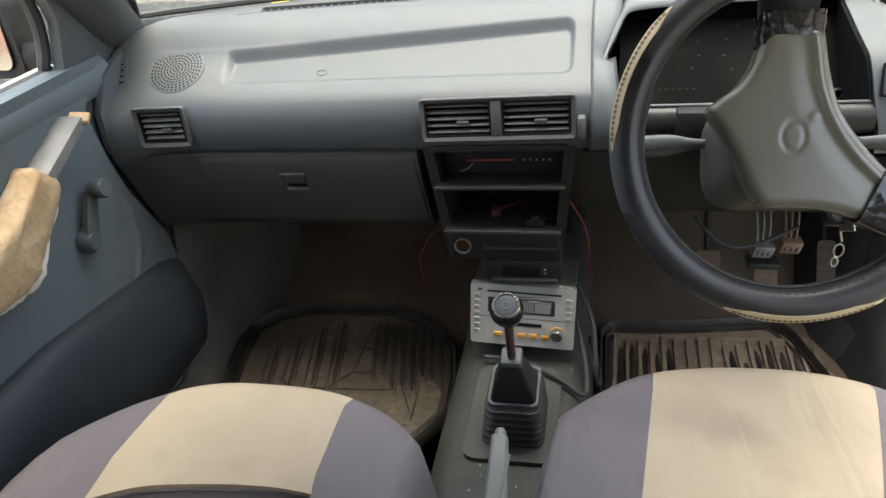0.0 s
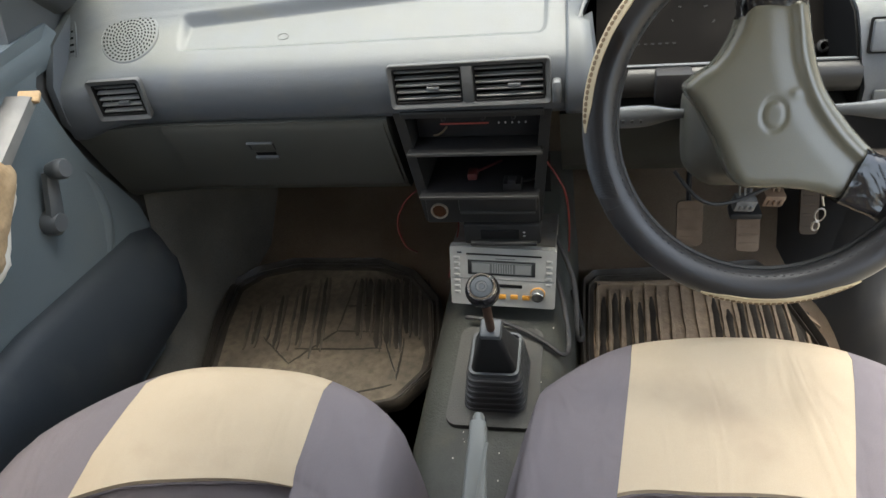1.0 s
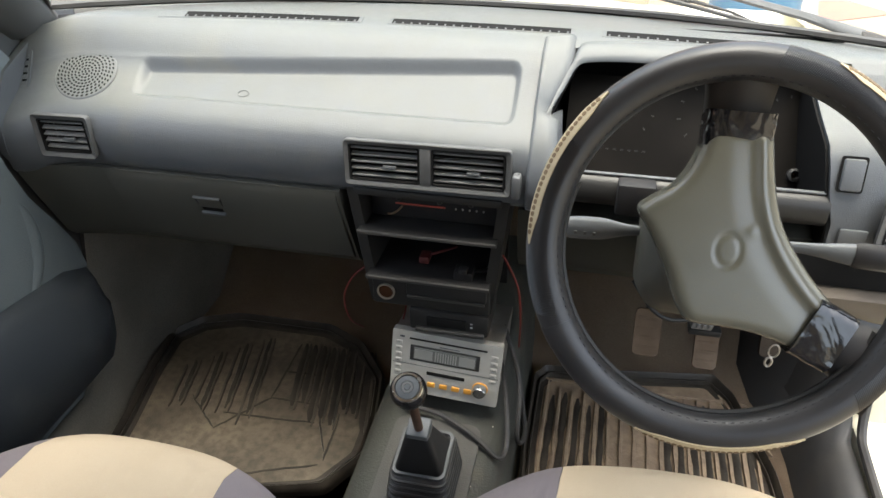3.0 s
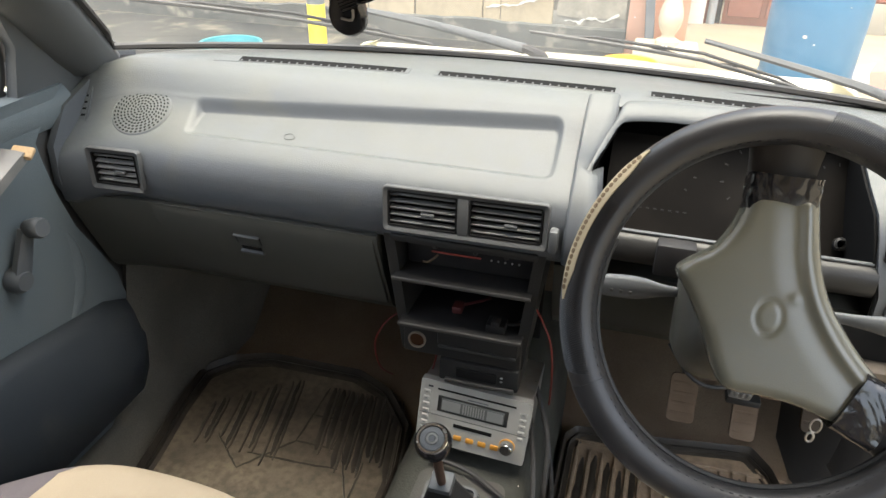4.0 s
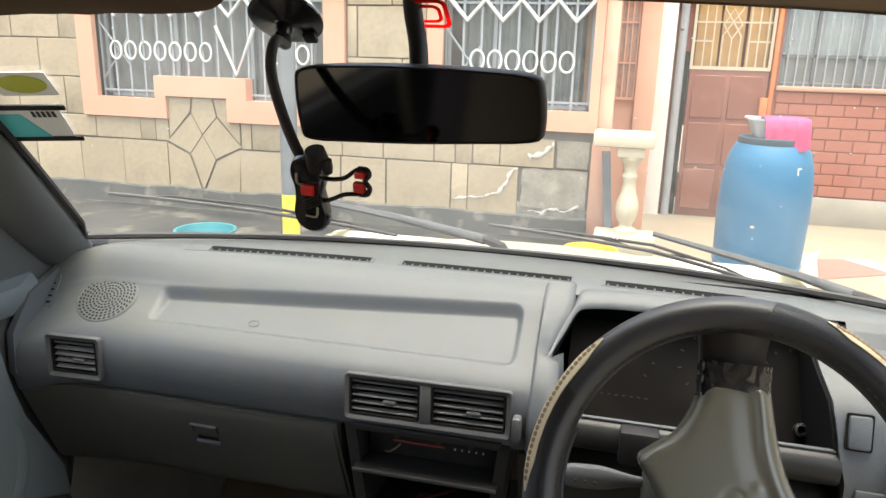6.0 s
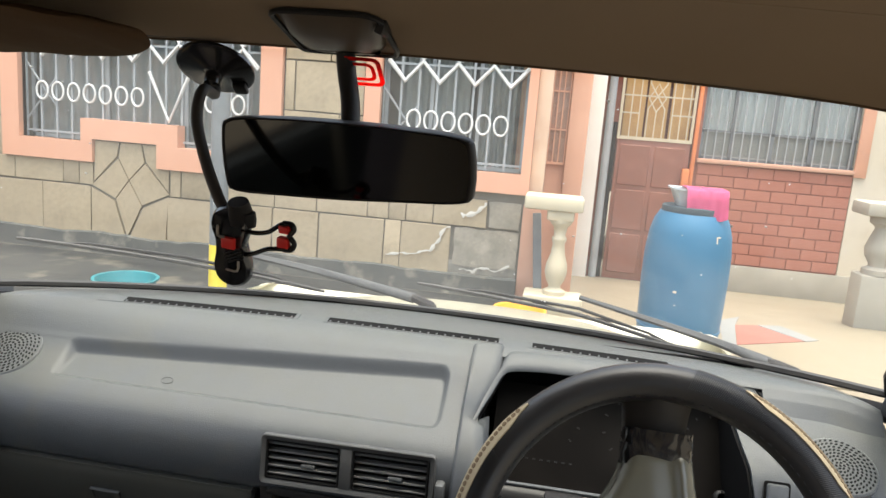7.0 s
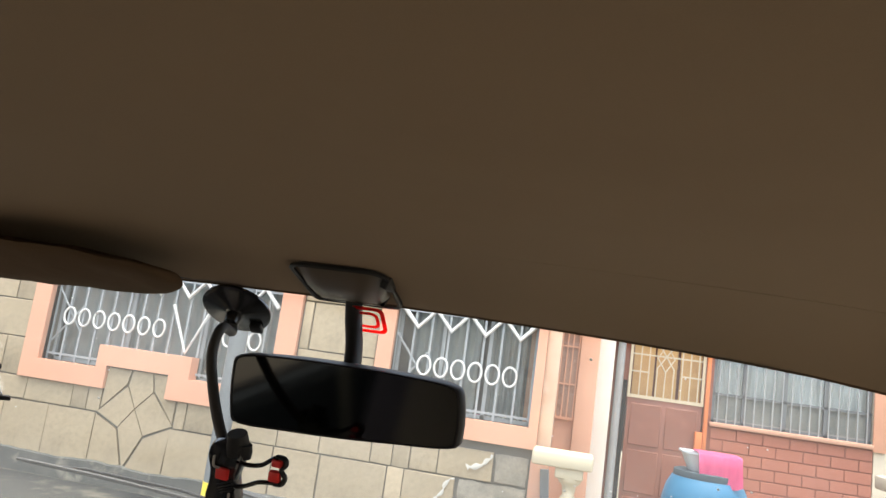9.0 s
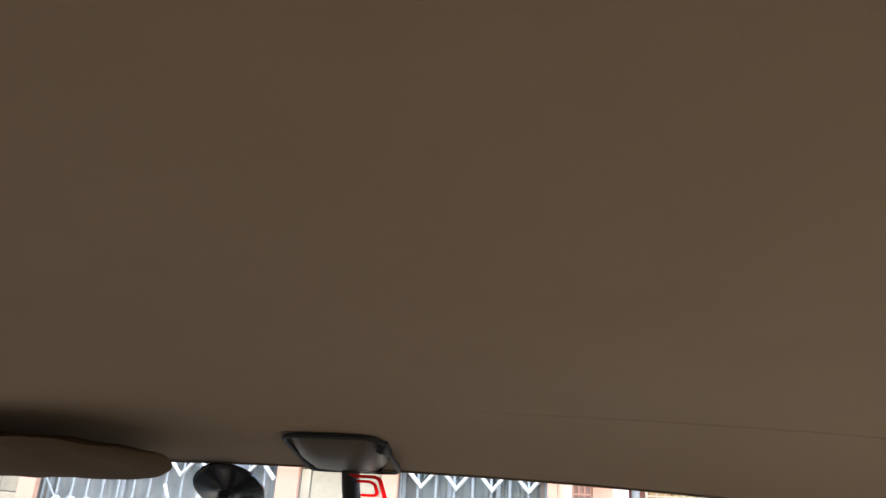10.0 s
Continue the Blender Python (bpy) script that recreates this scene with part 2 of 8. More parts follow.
M_TEAL = material("teal_plastic", (0.008, 0.17, 0.195), 0.5, color2=(0.012, 0.13, 0.15), scale=9)
M_YELLOW = material("yellow_plastic", (0.70, 0.36, 0.025), 0.45)
M_YPAINT = material("yellow_paint", (0.78, 0.62, 0.05), 0.6, color2=(0.6, 0.45, 0.05), scale=12)
M_GREYPAINT = material("grey_pole_paint", (0.14, 0.155, 0.165), 0.6, color2=(0.10, 0.11, 0.12), scale=9)
M_STICKER_T = material("sticker_teal_ink", (0.10, 0.55, 0.60), 0.5)
M_STICKER_W = material("sticker_paper", (0.72, 0.74, 0.74), 0.6)
M_STICKER_G = material("sticker_green_ink", (0.42, 0.46, 0.05), 0.5)
M_STICKER_R = film_material("sticker_red_ink", (0.80, 0.02, 0.015))
M_INK = material("dark_ink", (0.03, 0.03, 0.035), 0.6)
M_WHITE = material("white_steel_paint", (0.663, 0.663, 0.646), 0.45, color2=(0.578, 0.57, 0.544), scale=10)
M_GRILLE = material("grey_steel_paint", (0.30, 0.32, 0.33), 0.5, color2=(0.22, 0.235, 0.24), scale=10)
M_STONE = material("sandstone_block", (0.395, 0.32, 0.213), 0.9, color2=(0.32, 0.26, 0.172), scale=4, amount=0.8, obj_random=0.45, grain=0.22, grain_scale=38, bump=0.6, bump_scale=40, stains=((0.25, 0.205, 0.145), 4.5, 0.5))
M_MORTAR = material("mortar", (0.145, 0.134, 0.112), 0.95, color2=(0.18, 0.168, 0.142), scale=9, bump=0.5, bump_scale=60)
M_PLINTH = material("weathered_plinth", (0.064, 0.067, 0.063), 0.9, color2=(0.105, 0.103, 0.090), scale=5, amount=0.9, stains=((0.30, 0.275, 0.21), 6.5, 0.55), bump=0.4, bump_scale=40)
M_PINK = material("salmon_wall_paint", (0.495, 0.285, 0.200), 0.75, color2=(0.443, 0.234, 0.156), scale=3, stains=((0.476, 0.295, 0.221), 4, 0.4), bump=0.15, bump_scale=60)
M_SURROUND = material("peach_salmon_surround_paint", (0.60, 0.315, 0.205), 0.7, color2=(0.55, 0.28, 0.18), scale=4, stains=((0.50, 0.255, 0.165), 3, 0.35), bump=0.12, bump_scale=60)
M_PEACH = material("peach_wall_paint", (0.60, 0.42, 0.30), 0.75, color2=(0.52, 0.34, 0.23), scale=5, amount=0.8, stains=((0.62, 0.52, 0.42), 7, 0.6), bump=0.2, bump_scale=50)
M_SKIRT = material("grey_cement_skirting", (0.34, 0.315, 0.26), 0.8, color2=(0.27, 0.255, 0.21), scale=4, amount=0.8, stains=((0.42, 0.35, 0.25), 3, 0.5), bump=0.2, bump_scale=40)
M_PINKWIN = material("salmon_window_paint", (0.578, 0.281, 0.17), 0.6, color2=(0.51, 0.238, 0.145), scale=8)
M_CREAMWALL = material("cream_wall_paint", (0.561, 0.51, 0.416), 0.8, color2=(0.493, 0.425, 0.306), scale=2.5, stains=((0.383, 0.323, 0.238), 3, 0.5), bump=0.2, bump_scale=40)
M_BALUSTER = material("cream_baluster_paint", (0.492, 0.439, 0.32), 0.7, color2=(0.492, 0.426, 0.295), scale=9, stains=((0.41, 0.353, 0.246), 8, 0.4))
M_WHITEWALL = material("white_wall_paint", (0.78, 0.76, 0.70), 0.75, color2=(0.66, 0.62, 0.54), scale=4)
M_CEMENT = material("bare_cement_render", (0.31, 0.28, 0.225), 0.95, color2=(0.205, 0.188, 0.152), scale=7, amount=0.95, bump=0.7, bump_scale=50, grain=0.3, grain_scale=90, stains=((0.36, 0.325, 0.26), 9, 0.6))
M_PATCH = material("flaking_render", (0.24, 0.225, 0.19), 0.95, color2=(0.115, 0.112, 0.10), scale=7, amount=0.9, bump=0.7, bump_scale=45, stains=((0.47, 0.44, 0.37), 9, 0.75))
M_CHIP = material("chipped_white_render", (0.518, 0.497, 0.446), 0.9, color2=(0.432, 0.403, 0.346), scale=20)
M_BRICK = material("red_painted_brick", (0.37, 0.140, 0.092), 0.8, color2=(0.31, 0.110, 0.072), scale=5, obj_random=0.6, grain=0.15, grain_scale=70, bump=0.3, bump_scale=60)
M_BRICKJOINT = material("red_brick_joint", (0.24, 0.085, 0.055), 0.9, color2=(0.28, 0.11, 0.08), scale=9)
M_STEELDOOR = material("maroon_steel_door", (0.20, 0.078, 0.052), 0.5, color2=(0.215, 0.072, 0.045), scale=5, stains=((0.3, 0.14, 0.1), 5, 0.3))
M_ORANGEPOST = material("orange_post_paint", (0.55, 0.17, 0.05), 0.6, color2=(0.45, 0.13, 0.04), scale=9)
M_CURTAIN = material("pale_curtain", (0.50, 0.52, 0.52), 0.9, color2=(0.34, 0.36, 0.365), scale=6, amount=0.9)
M_NET = material("white_net_curtain", (0.80, 0.82, 0.83), 0.9, color2=(0.68, 0.70, 0.72), scale=6, amount=0.8)
# brownish-grey reflection of the lower porch panes, as an opaque colour
M_PANEGREY = material("grey_reflection_pane", (0.30, 0.285, 0.27), 0.3, color2=(0.20, 0.195, 0.19), scale=4, amount=0.9)
M_BROWNCURTAIN = material("tan_curtain", (0.46, 0.30, 0.13), 0.9, color2=(0.35, 0.2, 0.08), scale=5)
M_ROOM = material("dim_room_wall", (0.17, 0.175, 0.18), 0.9)
M_DRUM = material("blue_drum_plastic", (0.014, 0.112, 0.215), 0.42, color2=(0.02, 0.132, 0.235), scale=3, bump=0.15, bump_scale=30, stains=((0.07, 0.18, 0.29), 4, 0.5))
M_DIMGLASS = material("dull_brown_glass", (0.34, 0.19, 0.13), 0.25, color2=(0.24, 0.14, 0.10), scale=4)
M_PINKCLOTH = material("pink_cloth", (0.68, 0.111, 0.255), 0.9, color2=(0.612, 0.085, 0.221), scale=9, bump=0.5, bump_scale=200)
M_GREYTUB = material("grey_tub_plastic", (0.36, 0.40, 0.42), 0.45)
M_GROUND = material("worn_concrete_yard", (0.207, 0.178, 0.125), 0.9, color2=(0.149, 0.126, 0.0886), scale=0.9, amount=0.8, grain=0.25, grain_scale=40, bump=0.5, bump_scale=30, stains=((0.166, 0.138, 0.0959), 0.7, 0.6))
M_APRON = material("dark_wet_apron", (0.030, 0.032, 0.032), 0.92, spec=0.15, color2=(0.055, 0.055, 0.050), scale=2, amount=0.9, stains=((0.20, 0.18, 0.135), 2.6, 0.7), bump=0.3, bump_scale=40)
M_PORCH = material("polished_ochre_floor", (0.225, 0.192, 0.134), 0.45, color2=(0.19, 0.165, 0.122), scale=1.6, stains=((0.25, 0.195, 0.125), 2, 0.4))
M_INLAYRED = material("red_floor_inlay", (0.27, 0.105, 0.080), 0.45, color2=(0.22, 0.10, 0.08), scale=4)
M_INLAYGREY = material("grey_floor_inlay", (0.21, 0.22, 0.215), 0.45, color2=(0.17, 0.18, 0.175), scale=4)
M_RUBBLE = material("brown_rubble", (0.22, 0.12, 0.075), 0.95, color2=(0.14, 0.08, 0.05), scale=14, bump=0.8, bump_scale=50)
M_LIP = material("worn_console_lip", (0.024, 0.0246, 0.024), 0.4, color2=(0.039, 0.0372, 0.0336), scale=30, bump=0.1)
M_MUD = material("dried_mud_on_rubber", (0.23, 0.168, 0.108), 0.85, color2=(0.105, 0.078, 0.054), scale=11, amount=0.9, grain=0.5, grain_scale=70, bump=0.5, bump_scale=200, stains=((0.30, 0.22, 0.14), 6, 0.6))
M_MATDARK = material("dark_mat_rubber", (0.014, 0.012, 0.010), 0.42, color2=(0.05, 0.042, 0.032), scale=16, amount=0.9, bump=0.3, bump_scale=200, spec=0.3)
M_RIB = material("worn_mat_rib", (0.0206, 0.0182, 0.0153), 0.45, color2=(0.0935, 0.0754, 0.0529), scale=12, amount=0.95, bump=0.3, bump_scale=200)
M_TUNNEL = material("tunnel_vinyl", (0.047, 0.049, 0.0425), 0.5, color2=(0.029, 0.029, 0.024), scale=9, amount=0.95, bump=0.4, bump_scale=300, grain=0.25, grain_scale=90, stains=((0.074, 0.068, 0.050), 13, 0.6), spec=0.35)
M_KICK = material("dirty_kick_panel", (0.100, 0.094, 0.078), 0.9, color2=(0.064, 0.058, 0.047), scale=8, amount=0.9, bump=0.4, bump_scale=400, stains=((0.10, 0.086, 0.064), 11, 0.7), grain=0.5, grain_scale=420)
M_DIM = material("dim_print", (0.26, 0.26, 0.25), 0.6)
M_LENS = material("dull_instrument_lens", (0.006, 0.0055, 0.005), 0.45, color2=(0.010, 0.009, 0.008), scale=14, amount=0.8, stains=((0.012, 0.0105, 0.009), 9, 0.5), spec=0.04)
M_RAIL = material("grey_rail_plastic", (0.015, 0.0152, 0.015), 0.36, spec=0.25, color2=(0.021, 0.021, 0.020), scale=12, bump=0.1)
M_PEDAL = material("worn_pedal_rubber", (0.118, 0.086, 0.058), 0.7, spec=0.2, color2=(0.075, 0.049, 0.030), scale=25, amount=0.9)
# near-black for hollows and slots: their shade is put into the colour
M_DARKIN = material("cavity_shade", (0.010, 0.010, 0.010), 0.9, spec=0.05)


# ---- building helpers ----
def thing(name, at, label, category, group="", kind=""):
    """An empty at the base of a thing, which parents its parts."""
    ob = new(name)
    ob.empty_display_size = 0.05
    ob.location = at
    return tagged(ob, label, category, group, kind)


def part(name, bm, mat, parent=None, label="", sharp=38, mats=()):
    """Links a bmesh, built in world places, as one mesh object under a thing or a part."""
    me = bpy.data.meshes.new(name)
    bmesh.ops.recalc_face_normals(bm, faces=bm.faces)
    bm.to_mesh(me)
    bm.free()
    for m in (mat, *mats):
        me.materials.append(m)
    me.polygons.foreach_set("use_smooth", [True] * len(me.polygons))
    me.set_sharp_from_angle(angle=radians(sharp))
    ob = new(name, me)
    if parent:
        ob.parent = parent
        if parent.type == "EMPTY":
            ob.matrix_parent_inverse = Matrix.Translation(-Vector(parent.location))
    return tagged(ob, label)


def setting(name, bm, mat, label, category, sharp=38):
    """A piece of the setting as one mesh."""
    return tagged(part(name, bm, mat, None, "", sharp), label, category, "", "structure")


def piece(name, me, parent, at=(0, 0, 0)):
    """An object of its own on a shared mesh, under a part."""
    ob = new(name, me)
    ob.parent = parent
    if parent.type == "EMPTY":
        ob.matrix_parent_inverse = Matrix.Translation(-Vector(parent.location))
    ob.location = at
    return ob


def mesh_of(name, bm, mat, sharp=38):
    me = bpy.data.meshes.new(name)
    bmesh.ops.recalc_face_normals(bm, faces=bm.faces)
    bm.to_mesh(me)
    bm.free()
    me.materials.append(mat)
    me.polygons.foreach_set("use_smooth", [True] * len(me.polygons))
    me.set_sharp_from_angle(angle=radians(sharp))
    return me


def box(bm, a, b, bevel=0.0, seg=2, m=None):
    """A box between two corners, bevelled all round, moved by m."""
    vs = [bm.verts.new((x, y, z)) for x in (a[0], b[0]) for y in (a[1], b[1]) for z in (a[2], b[2])]
    fs = [bm.faces.new([vs[i] for i in q]) for q in ((0, 1, 3, 2), (4, 6, 7, 5), (0, 4, 5, 1), (2, 3, 7, 6), (0, 2, 6, 4), (1, 5, 7, 3))]
    out = set(vs)
    if bevel:
        es = list({e for f in fs for e in f.edges})
        r = bmesh.ops.bevel(bm, geom=es, offset=bevel, segments=seg, profile=0.5, affect="EDGES", clamp_overlap=True)
        out = {v for f in r["faces"] for v in f.verts} | {v for v in vs if v.is_valid}
    if m is not None:
        bmesh.ops.transform(bm, matrix=m, verts=list(out))
    return bm


def cube(a, b, bevel=0.0, seg=2, m=None):
    return box(bmesh.new(), a, b, bevel, seg, m)


def loft(bm, rings, closed=True, caps=True, wrap=False):
    """Skins rings of equally many points. closed: each ring is a loop; wrap: the last ring joins the first."""
    vs = [[bm.verts.new(p) for p in r] for r in rings]
    n = len(vs[0])
    pairs = list(zip(vs, vs[1:])) + ([(vs[-1], vs[0])] if wrap else [])
    for a, b in pairs:
        for i in range(n if closed else n - 1):
            j = (i + 1) % n
            bm.faces.new((a[i], a[j], b[j], b[i]))
    if caps and closed and not wrap:
        bm.faces.new(vs[0])
        bm.faces.new(list(reversed(vs[-1])))
    return bm


def smooth_line(pts, steps=6, closed=False):
    """A Catmull-Rom line through points."""
    P = [Vector(p) for p in pts]
    n = len(P)
    out = []
    for i in range(n if closed else n - 1):
        g = lambda k: P[k % n] if closed else P[min(max(k, 0), n - 1)]
        a, b, c, d = g(i - 1), g(i), g(i + 1), g(i + 2)
        for s in range(steps):
            t = s / steps
            out.append(0.5 * ((2 * b) + (c - a) * t + (2 * a - 5 * b + 4 * c - d) * t * t + (3 * b - a - 3 * c + d) * t ** 3))
    if not closed:
        out.append(P[-1])
    return out


def tube(bm, pts, radius, seg=8, closed=False, flat=1.0):
    """A tube along a line; radius may be a list. flat squashes it across."""
    P = [Vector(p) for p in pts]
    n = len(P)
    rad = radius if isinstance(radius, (list, tuple)) else [radius] * n
    t0 = (P[1] - P[0]).normalized()
    ref = Vector((0, 0, 1)) if abs(t0.z) < 0.9 else Vector((0, 1, 0))
    nrm = (ref - t0 * ref.dot(t0)).normalized()
    rings = []
    for i in range(n):
        if closed:
            t = (P[(i + 1) % n] - P[i - 1]).normalized()
        else:
            t = (P[min(i + 1, n - 1)] - P[max(i - 1, 0)]).normalized()
        nrm = (nrm - t * nrm.dot(t)).normalized()
        bi = t.cross(nrm)
        rings.append([P[i] + rad[i] * (math.cos(a) * nrm + flat * math.sin(a) * bi) for a in (2 * math.pi * k / seg for k in range(seg))])
    return loft(bm, rings, True, True, closed)


def lathe(bm, profile, m=None, seg=24):
    """A turned solid: profile of (radius, height) round z, moved by m."""
    m = m or Matrix.Identity(4)
    rings = []
    for r, h in profile:
        rings.append([m @ Vector((max(r, 1e-5) * math.cos(a), max(r, 1e-5) * math.sin(a), h)) for a in (2 * math.pi * k / seg for k in range(seg))])
    open_ring = profile[0][0] > 1e-4 and profile[-1][0] > 1e-4
    return loft(bm, rings, True, not open_ring, open_ring)


def plate(bm, outline, depth, m):
    """A flat plate with that outline (x, y) and depth along its own z, moved by m."""
    lo = [bm.verts.new(m @ Vector((x, y, 0))) for x, y in outline]
    hi = [bm.verts.new(m @ Vector((x, y, depth))) for x, y in outline]
    n = len(lo)
    bm.faces.new(list(reversed(lo)))
    bm.faces.new(hi)
    for i in range(n):
        j = (i + 1) % n
        bm.faces.new((lo[i], lo[j], hi[j], hi[i]))
    return bm


def rounded(x0, y0, x1, y1, r, seg=5):
    """The outline of a rectangle with round corners."""
    out = []
    for cx, cy, a0 in ((x1 - r, y1 - r, 0), (x0 + r, y1 - r, 90), (x0 + r, y0 + r, 180), (x1 - r, y0 + r, 270)):
        for k in range(seg + 1):
            a = radians(a0 + 90 * k / seg)
            out.append((cx + r * math.cos(a), cy + r * math.sin(a)))
    return out


def ring_frame(bm, outer, inner, depth, m, lip=0.0):
    """A frame between two outlines of equally many points, with depth; its inner edge is set in by lip."""
    n = len(outer)
    a = [bm.verts.new(m @ Vector((x, y, 0))) for x, y in outer]
    b = [bm.verts.new(m @ Vector((x, y, depth))) for x, y in outer]
    c = [bm.verts.new(m @ Vector((x, y, depth - lip))) for x, y in inner]
    d = [bm.verts.new(m @ Vector((x, y, 0))) for x, y in inner]
    for i in range(n):
        j = (i + 1) % n
        for p, q in ((a, b), (b, c), (c, d), (d, a)):
            bm.faces.new((p[i], p[j], q[j], q[i]))
    return bm


def bevel_all(bm, offset, seg=2, angle=30):
    es = [e for e in bm.edges if len(e.link_faces) == 2 and e.calc_face_angle(0) > radians(angle)]
    bmesh.ops.bevel(bm, geom=es, offset=offset, segments=seg, profile=0.5, affect="EDGES", clamp_overlap=True)
    return bm


def smoothstep(a, b, x):
    t = min(max((x - a) / (b - a), 0.0), 1.0)
    return t * t * (3 - 2 * t)


def facing(x, y, z, tilt=0.0, turn=0.0):
    """A pose whose own z looks back towards the seats (-y), x to the right, y up; tilt leans it back."""
    return pose(x, y, z, 0, 0, turn) @ pose(0, 0, 0, 90 - tilt)


def screen_point(u, v, out=0.0):
    """A place on the windscreen: u across (-1..1), v up (0..1), out along its outward normal."""
    def at(u, v):
        b = Vector((0.02 + 0.645 * u, 0.325 - 0.185 * abs(u) ** 2.2, 0.948 + 0.012 * u * u))
        t = Vector((0.02 + 0.53 * u, -0.155 - 0.075 * u * u, 1.318 - 0.02 * u * u))
        p = b.lerp(t, v)
        p.z += 0.04 * v * (1 - v)
        return p
    p = at(u, v)
    du, dv = at(u + 0.01, v) - p, at(u, v + 0.01) - p
    return p - du.cross(dv).normalized() * out


def screen_pose(u, v, out=0.0):
    """A pose on the windscreen: x across, y up the glass, z inward to the cabin."""
    p = screen_point(u, v)
    x = (screen_point(u + 0.02, v) - p).normalized()
    y = screen_point(u, v + 0.02) - p
    y = (y - x * y.dot(x)).normalized()
    z = x.cross(y)
    if z.y > 0:
        z = -z
    m = Matrix((x, y, z)).transposed().to_4x4()
    m.translation = p + z * out
    return m


# ---- the car's body ----
CX = 0.02
car = thing("hatchback_car", (CX, -0.6, 0.0), "cream hatchback with a grey interior and open driver's doorway", "car")

# bonnet, bulged and falling towards the nose
bm = bmesh.new()
rows = []
for i in range(15):
    t = i / 14
    y = 0.36 + 1.02 * t
    z = 0.885 - 0.115 * t - 0.085 * t ** 3
    half = 0.69 - 0.05 * t ** 2
    rows.append([Vector((CX + half * (k / 12 - 1), y - 0.16 * abs(k / 12 - 1) ** 2.2 * (1 - 0.3 * t), z - 0.10 * abs(k / 12 - 1) ** 3)) for k in range(25)])
loft(bm, rows, False)
bmesh.ops.solidify(bm, geom=bm.faces[:], thickness=0.02)
part("bonnet", bm, M_PAINT, car, "pale cream painted bonnet")
# cowl under the wipers
bm = bmesh.new()
rows = []
for dy, dz in ((-0.03, -0.028), (0.005, -0.012), (0.03, -0.03), (0.055, -0.05)):
    rows.append([screen_point(k / 12 - 1, 0.0) + Vector((0, dy, dz)) for k in range(25)])
loft(bm, rows, False)
bmesh.ops.solidify(bm, geom=bm.faces[:], thickness=0.01)
part("cowl", bm, M_BLACK, car, "black plastic cowl")

# windscreen with its rubber seal
bm = bmesh.new()
loft(bm, [[screen_point(k / 14 * 1.02 - 0.0, j / 10 * 1.02 - 0.015) for k in range(-14, 15)] for j in range(11)], False)
glass = part("windscreen", bm, M_SCREEN, car, "dusty curved windscreen")
glass.visible_shadow = False
bm = bmesh.new()
loop = [screen_point(k / 14, 0.028, -0.006) for k in range(-14, 15)] + [screen_point(0.992, j / 10, -0.004) for j in range(1, 10)] + \
       [screen_point(-k / 14, 1.01, 0.012) for k in range(-14, 15)] + [screen_point(-0.992, 1 - j / 10, -0.004) for j in range(1, 10)]
tube(bm, loop, 0.0055, 6, True)
part("windscreen_seal", bm, M_RUBBER, car, "black rubber seal")

# front pillars: inner trim and outer skin
for side in (-1, 1):
    bm = bmesh.new()
    rings = []
    for j in range(9):
        v = j / 8 * 1.12 - 0.06
        g = screen_point(side * 1.0, v, -0.004)
        w = 0.075 - 0.012 * v
        # trim runs from the glass edge round to the door opening
        rings.append([g + Vector((0, 0.0, 0.0)), g + Vector((-side * 0.010, -0.020, -0.004)), g + Vector((side * 0.004, -w * 0.75, -0.008)),
                      g + Vector((side * 0.030, -w * 1.25, -0.004)), g + Vector((side * 0.055, -w * 1.35, 0.0)), g + Vector((side * 0.075, -w * 0.6, 0.012)), g + Vector((side * 0.05, 0.02, 0.02))])
    loft(bm, rings)
    bevel_all(bm, 0.004, 2, 40)
    part("pillar_trim", bm, M_PILLAR, car, "grey plastic pillar trim", 60)
    bm = bmesh.new()
    rings = []
    for j in range(9):
        v = j / 8 * 1.12 - 0.06
        g = screen_point(side * 1.0, v, 0.004)
        rings.append([g + Vector((side * 0.030, 0.008, 0.012)), g + Vector((side * 0.085, -0.07, 0.012)), g + Vector((side * 0.085, -0.09, -0.004)), g + Vector((side * 0.052, 0.012, 0.0))])
    loft(bm, rings)
    part("pillar_skin", bm, M_PAINT, car)

# roof skin and headliner
def roof_rows(yend, front, rise, reach):
    """Rows of a roof sheet from the windscreen's top to the tail: front height, rise behind it and over what reach."""
    rows = []
    for j in range(31):
        t = (j / 30) ** 1.9
        y0 = -0.150
        y = y0 + (yend - y0) * t
        z = front + rise * (1 - math.exp((y - y0) / reach)) + 0.012 * min(t * 3, 1.0) - 0.03 * max(t - 0.55, 0) ** 1.5
        row = []
        for k in range(21):
            u = k / 10 - 1
            edge = -0.08 * u * u * (1 - t)
            row.append(Vector((CX + (0.53 + 0.03 * min(t * 3, 1)) * u, y + edge, z - 0.022 * u * u - 0.005 * u * (1 - t) - 0.012 * abs(u) ** 9)))
        rows.append(row)
    return rows
lining = roof_rows(-2.35, 1.3235, 0.0375, 0.095)
bm = bmesh.new()
loft(bm, [[p + Vector((0, 0, 0.011)) for p in lining[0]]] + lining + [[p + Vector((0, 0, 0.012)) for p in r] for r in reversed(lining[2:])], False)
part("headliner", bm, M_HEAD, car, "brown fabric headliner, faintly stained", 60)
bm = bmesh.new()
loft(bm, roof_rows(-2.4, 1.366, 0.030, 0.11), False)
bmesh.ops.solidify(bm, geom=bm.faces[:], thickness=0.01)
part("roof", bm, M_PAINT, car)
bm = bmesh.new()
tube(bm, [p + Vector((0, 0.0015, -0.0002)) for p in lining[0]], 0.0017, 8)
part("header_edge", bm, M_VISOR, car)
